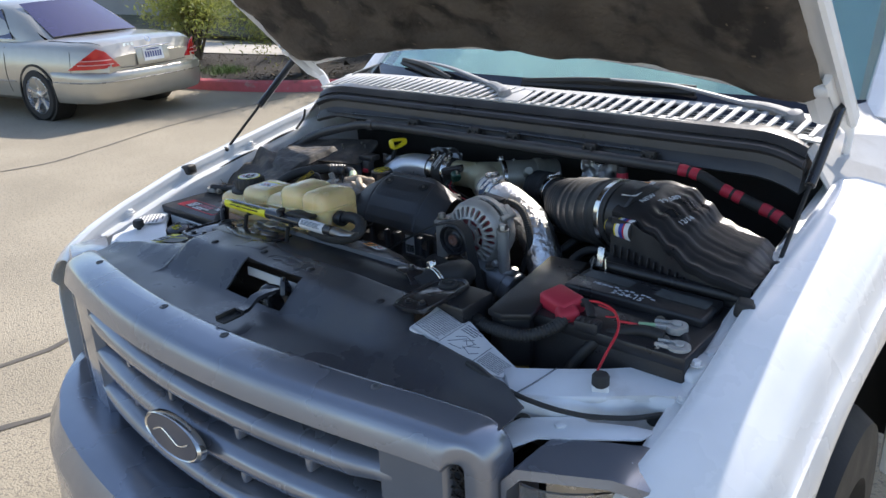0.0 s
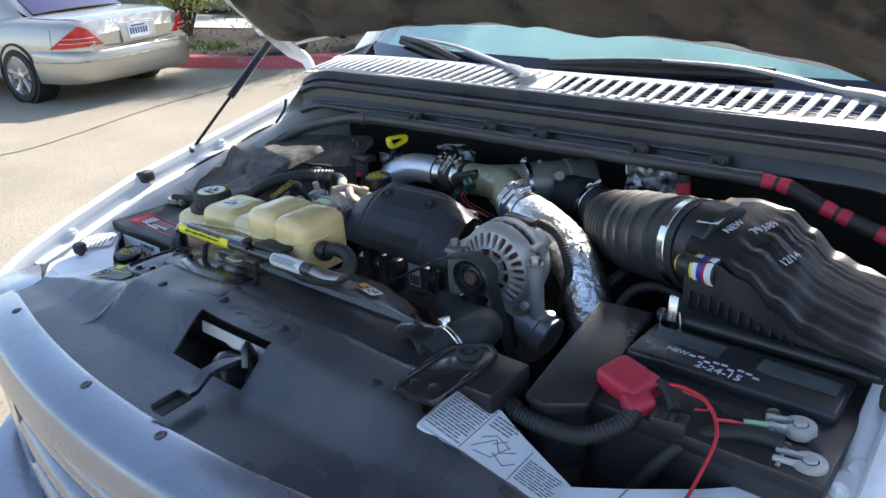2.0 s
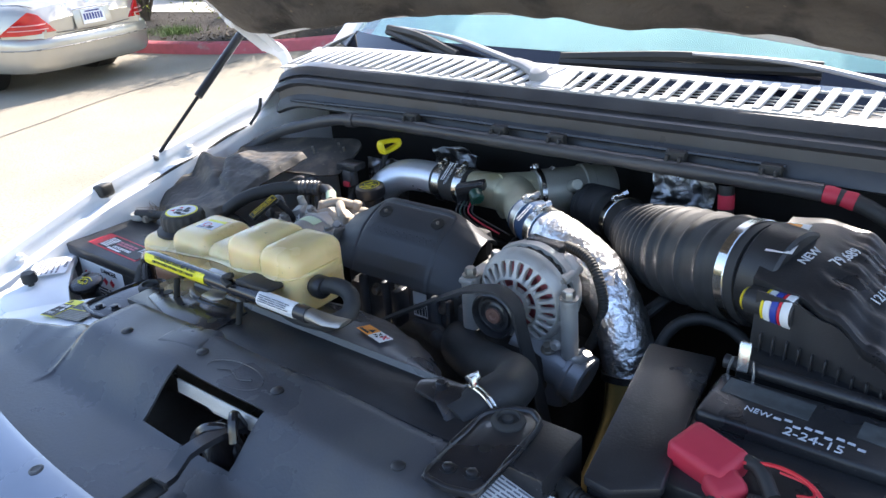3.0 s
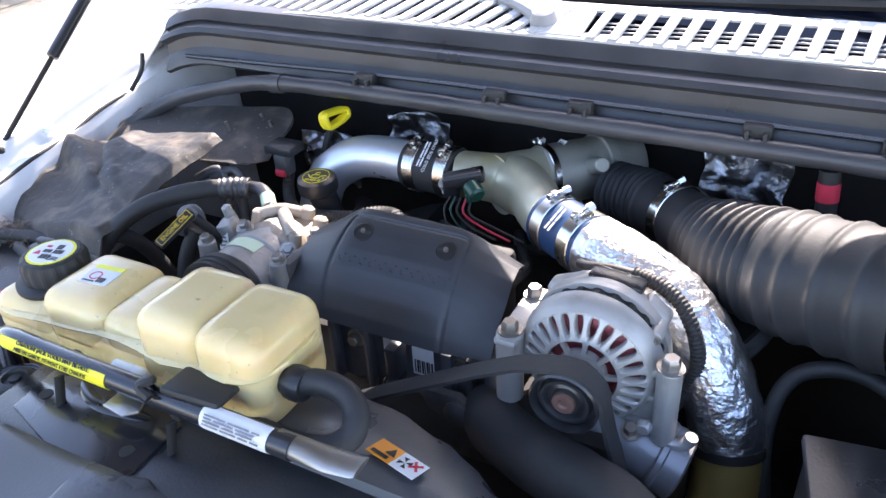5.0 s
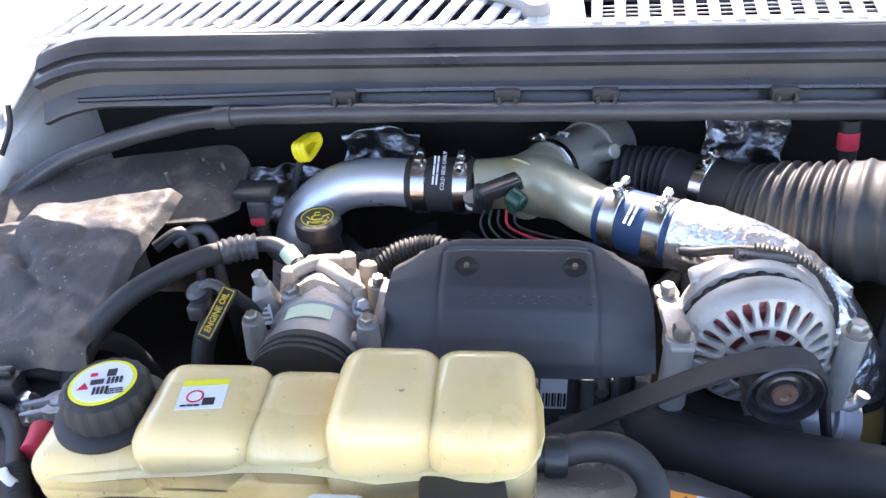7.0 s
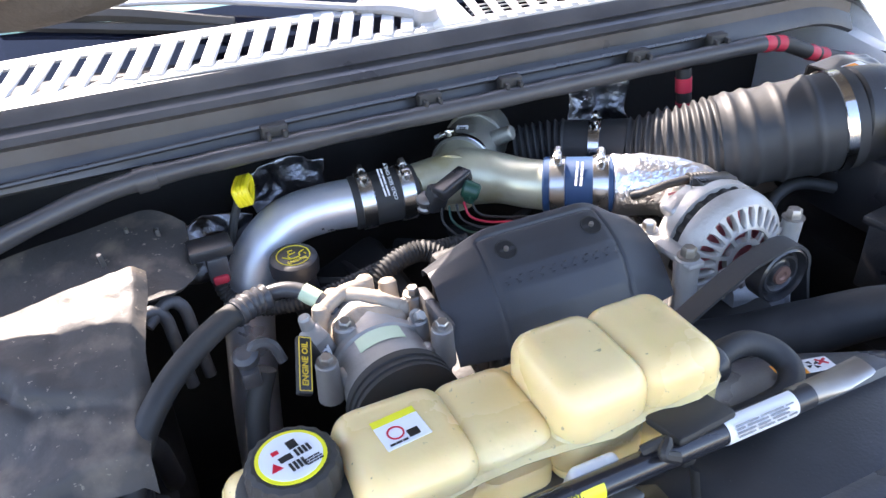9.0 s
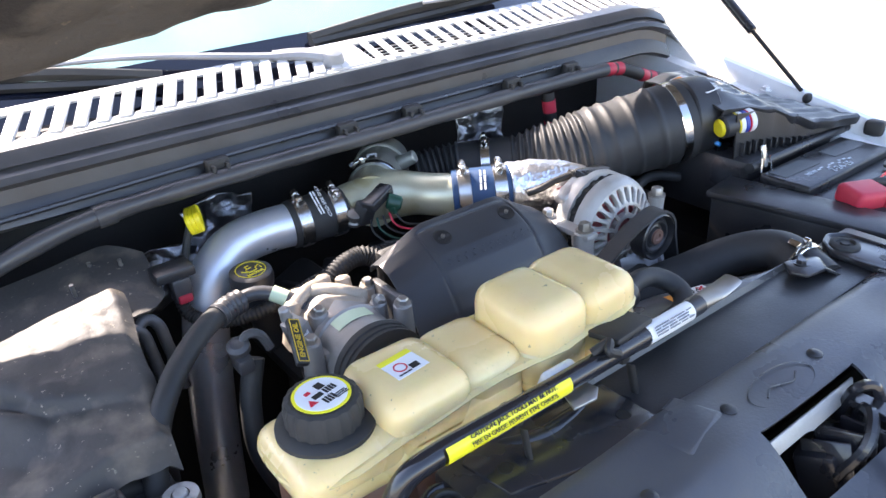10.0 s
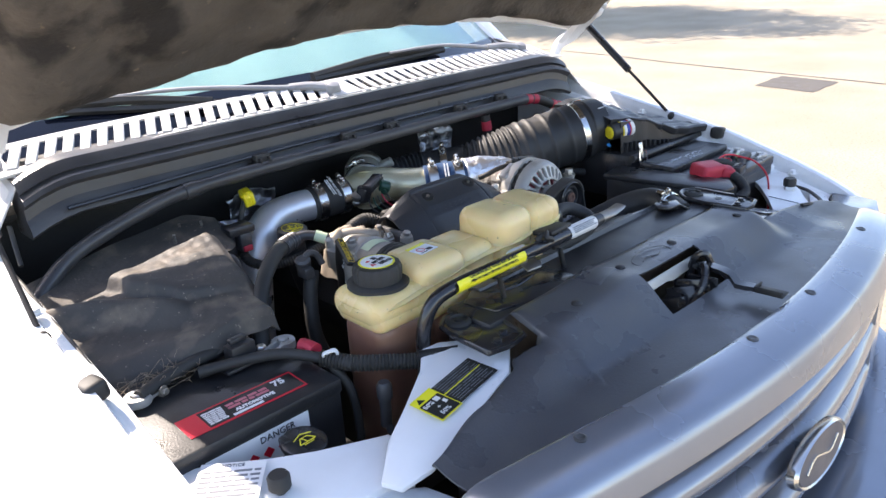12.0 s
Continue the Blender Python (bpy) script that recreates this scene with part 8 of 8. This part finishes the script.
def flap(u, v):
    xr = interp(v, [(0, -.546), (.45, -.530), (1, -.510)])
    x = xr + (-.836 - xr) * u
    y0 = .604 + .055 * u + .012 * math.sin(u * 7 + 1) + .006 * noise.noise(V((x * 30, 0, 5)))
    y1 = .870 - .018 * u
    y = y0 + (y1 - y0) * v
    zr = interp(v, [(0, 1.184), (.08, 1.202), (.5, 1.224), (.8, 1.238), (1, 1.247)])
    zl = interp(v, [(0, 1.152), (.2, 1.178), (.5, 1.206), (.75, 1.226), (1, 1.214)])
    k = u * u * (3 - 2 * u)
    z = zr + (zl - zr) * k
    p = V((x, y, 0))
    # the upper flap ends in a rounded fold over the lower mat
    xf = interp(y, [(.69, -.56), (.74, -.655), (.80, -.705), (.88, -.716)])
    f_ = min(1, max(0, (x - xf) / .014 + .5))
    f_ = f_ * f_ * (3 - 2 * f_) * min(1, max(0, (y - .69) / .06))
    z += .016 * f_ + .006 * f_ * math.exp(-((x - xf - .02) / .02) ** 2)
    # a soft wave runs across the lower mat
    cr = (x + .835) * .57 + (y - .83)
    if x < -.62:
        z += .016 * math.exp(-(cr / .020) ** 2) * min(1, max(0, (-.64 - x) / .04)) - .010 * math.exp(-((cr + .045) / .025) ** 2) * min(1, max(0, (-.64 - x) / .04))
    z += .005 * noise.noise(p * 7) * (1 - .5 * v) + .0022 * noise.noise(p * 24) + .0012 * noise.noise(p * 70)
    if v < .06:
        z -= .014 * (1 - v / .06)
    if u < .04:
        z -= .012 * (1 - u / .04)
    return (x, y, z)


sheet(bm, flap, 110, 100, .004)
single("rubber_mat", bm, M_MAT, "dusty black rubber mat draped over the corner of the bay", "rubber mat", sharp=60)
bm = bmn()


def flap2(u, v):
    cut = .045 * max(0, 1 - u / .12) ** 2
    x = -.452 - .355 * u
    y0, y1 = .860 + cut, 1.018 - cut - .05 * u ** 2
    y = y0 + (y1 - y0) * v
    z = 1.226 + .036 * v - .028 * u + .005 * noise.noise(V((x * 9, y * 9, 3))) - .012 * max(0, .12 - u) / .12
    return (x, y, z)


sheet(bm, flap2, 30, 16, .004)
m2 = single("rubber_mat", bm, M_MAT, "stiff black rubber flap fixed with studs behind the mat", "rubber mat", sharp=60)
for x, y in ((-.485, .965), (-.52, .985), (-.555, .935)):
    part("stud", cyl(bmn(), (x, y, 1.234), (x - .002, y - .004, 1.256), .0028, seg=10), M_STEEL, m2)
bm = bmn()
rf = random.Random(3)
for k in range(70):
    p = V((-.70 - rf.uniform(0, .09), .632 + rf.uniform(-.02, .02), 1.158 + rf.uniform(-.008, .012)))
    tube(bm, [p, p + V((rf.gauss(0, .016), rf.gauss(0, .012), rf.gauss(0, .01))), p + V((rf.gauss(0, .018), rf.gauss(0, .013), rf.gauss(0, .008)))], .0004, 3, 5)
single("frayed_fibres", bm, mat("frayed_jute", (.20, .155, .11), (.3, .24, .18), .95, bump=.2), "frayed brown fibres at the edge of the mat", "fibres", kind="stuff")

# harness along the cowl
har = thing("cowl_harness", (0, .99, 1.31), "long black taped wiring harness clipped along the cowl", "wiring harness")
part("conduit", tube(bmn(), [(-.84, .90, 1.195), (-.80, .94, 1.215), (-.72, .975, 1.258), (-.60, .99, 1.292), (-.49, .992, 1.312), (-.30, .990, 1.318), (0, .990, 1.318), (.28, .990, 1.318), (.40, .988, 1.318), (.515, .985, 1.318)], lambda s: .0135 + .0006 * math.sin(s * 90), 14, 160), M_SEAL, har)
part("tape_band", tube(bmn(), [(-.495, .992, 1.311), (-.47, .992, 1.313)], .0165, 14, 6), M_SEAL, har)
part("rod", tube(bmn(), [(-.70, 1.012, 1.331), (-.3, 1.012, 1.341), (0, 1.012, 1.342), (.45, 1.012, 1.341)], .004, 8, 40), M_STEELBLACK, har)
for x in (-.312, -.088, .042, .274, .43):
    bm = bmn()
    box(bm, (x, 1.004, 1.333), (.036, .018, .024), .004)
    box(bm, (x - .011, .995, 1.326), (.006, .020, .026), .002)
    box(bm, (x + .011, .995, 1.326), (.006, .020, .026), .002)
    part("clip", bm, M_RUBBER, har, "black plastic clip")
rc = thing("striped_cable", (.5, .95, 1.25), "black cable wrapped with faded red stripes", "cable")
sp = [(.50, .985, 1.318), (.56, .985, 1.311), (.62, .98, 1.288), (.68, .98, 1.268), (.74, .975, 1.250), (.79, .965, 1.225)]
part("conduit", tube(bmn(), sp, .0130, 12, 40), M_RUBBER, rc)
pth = catmull(sp, 40)
for i in (2, 16, 28):
    part("stripe", tube(bmn(), [pth[i], pth[i + 3], pth[i + 6]], lambda q: .0136 + .0008 * math.sin(q * 9), 12, 10), M_RED, rc, "faded red tape")
rc2 = thing("striped_cable", (.37, .98, 1.22), "black cable wrapped with faded red stripes", "cable")
sp2 = [(.365, 1.0, 1.30), (.37, .995, 1.24), (.375, .985, 1.16), (.38, .98, 1.05)]
part("conduit", tube(bmn(), sp2, .013, 12, 30), M_RUBBER, rc2)
pth = catmull(sp2, 30)
for i in (2, 7, 12):
    part("stripe", tube(bmn(), [pth[i], pth[i + 1], pth[i + 3]], .014, 12, 6), M_RED, rc2, "faded red tape")
for c, s in (((.262, 1.085, 1.228), 5), ((-.285, 1.115, 1.190), 6), ((-.420, 1.030, 1.165), 8)):
    bm = bmn()
    rr = random.Random(s)
    sheet(bm, lambda u, v: (c[0] - .06 + .12 * u, c[1] + .02 * math.sin(u * 3) + .012 * noise.noise(V((u * 4, v * 4, s))), c[2] - .045 + .09 * v), 40, 36, .001)
    for v_ in bm.verts:
        v_.co += V((noise.noise(v_.co * 32), noise.noise(v_.co * 32 + V((9, 0, 0))), noise.noise(v_.co * 30 + V((0, 9, 0))))) * .011
    single("foil_wrap", bm, M_SHADEFOIL, "crumpled silver heat foil behind the engine", "heat foil", sharp=180)
lm = thing("wiring_loom", (-.2, .88, 1.17), "black corrugated loom across the engine top", "wiring loom")
ribbed([(-.43, .93, 1.20), (-.425, .91, 1.165), (-.39, .875, 1.155), (-.33, .85, 1.165), (-.25, .855, 1.175), (-.18, .868, 1.178), (-.10, .87, 1.175)], .0095, 70, lm)
ribbed([(-.27, .83, 1.15), (-.23, .84, 1.185), (-.18, .845, 1.195), (-.15, .83, 1.18)], .014, 26, lm)
plug = thing("relay_plug", (-.43, .94, 1.2), "dark grey plug with a red clip under the mat", "plug")
part("body", box(bmn(), (-.432, .925, 1.232), (.055, .04, .016), .004), M_BLACK, plug)
part("stem", box(bmn(), (-.428, .915, 1.208), (.026, .026, .036), .004), M_SEAL, plug)
part("red_clip", box(bmn(), (-.428, .906, 1.196), (.020, .016, .012), .003), M_RED, plug)
for k, (x, y) in enumerate(((-.475, .875), (-.498, .865))):
    single("steel_pipe", tube(bmn(), [(x - .05, y - .03, 1.195), (x - .022, y - .012, 1.208), (x - .006, y - .012, 1.196), (x - .002, y - .020, 1.165), (x + .004, y - .03, 1.10)], .0080, 10, 20), M_CASTDARK, "dull steel pipe under the mat", "pipe")
single("lower_hose", tube(bmn(), [(-.42, .70, 1.20), (-.44, .685, 1.15), (-.445, .67, 1.08), (-.42, .65, 1.0)], .013, 12, 20), M_RUBBER, "black hose hanging below the dipstick", "hose")
single("vacuum_line", tube(bmn(), [(-.80, 1.0, 1.33), (-.802, .99, 1.30), (-.808, .96, 1.27)], .004, 8, 10), M_RUBBER, "short black washer line", "hose")
single("heater_hose", tube(bmn(), [(.372, .72, 1.0), (.360, .745, 1.07), (.362, .765, 1.118), (.378, .785, 1.145), (.412, .790, 1.161), (.450, .788, 1.160), (.49, .770, 1.150)], .0095, 12, 40), M_RUBBER, "black hose arching beside the air cleaner", "hose")
for sgn in (-1, 1):
    single("wheel_well_cover", box(bmn(), (sgn * .66, .80, .90), (.26, .40, .25), .04), M_DARK, "dark inner wheel housing", "cover")
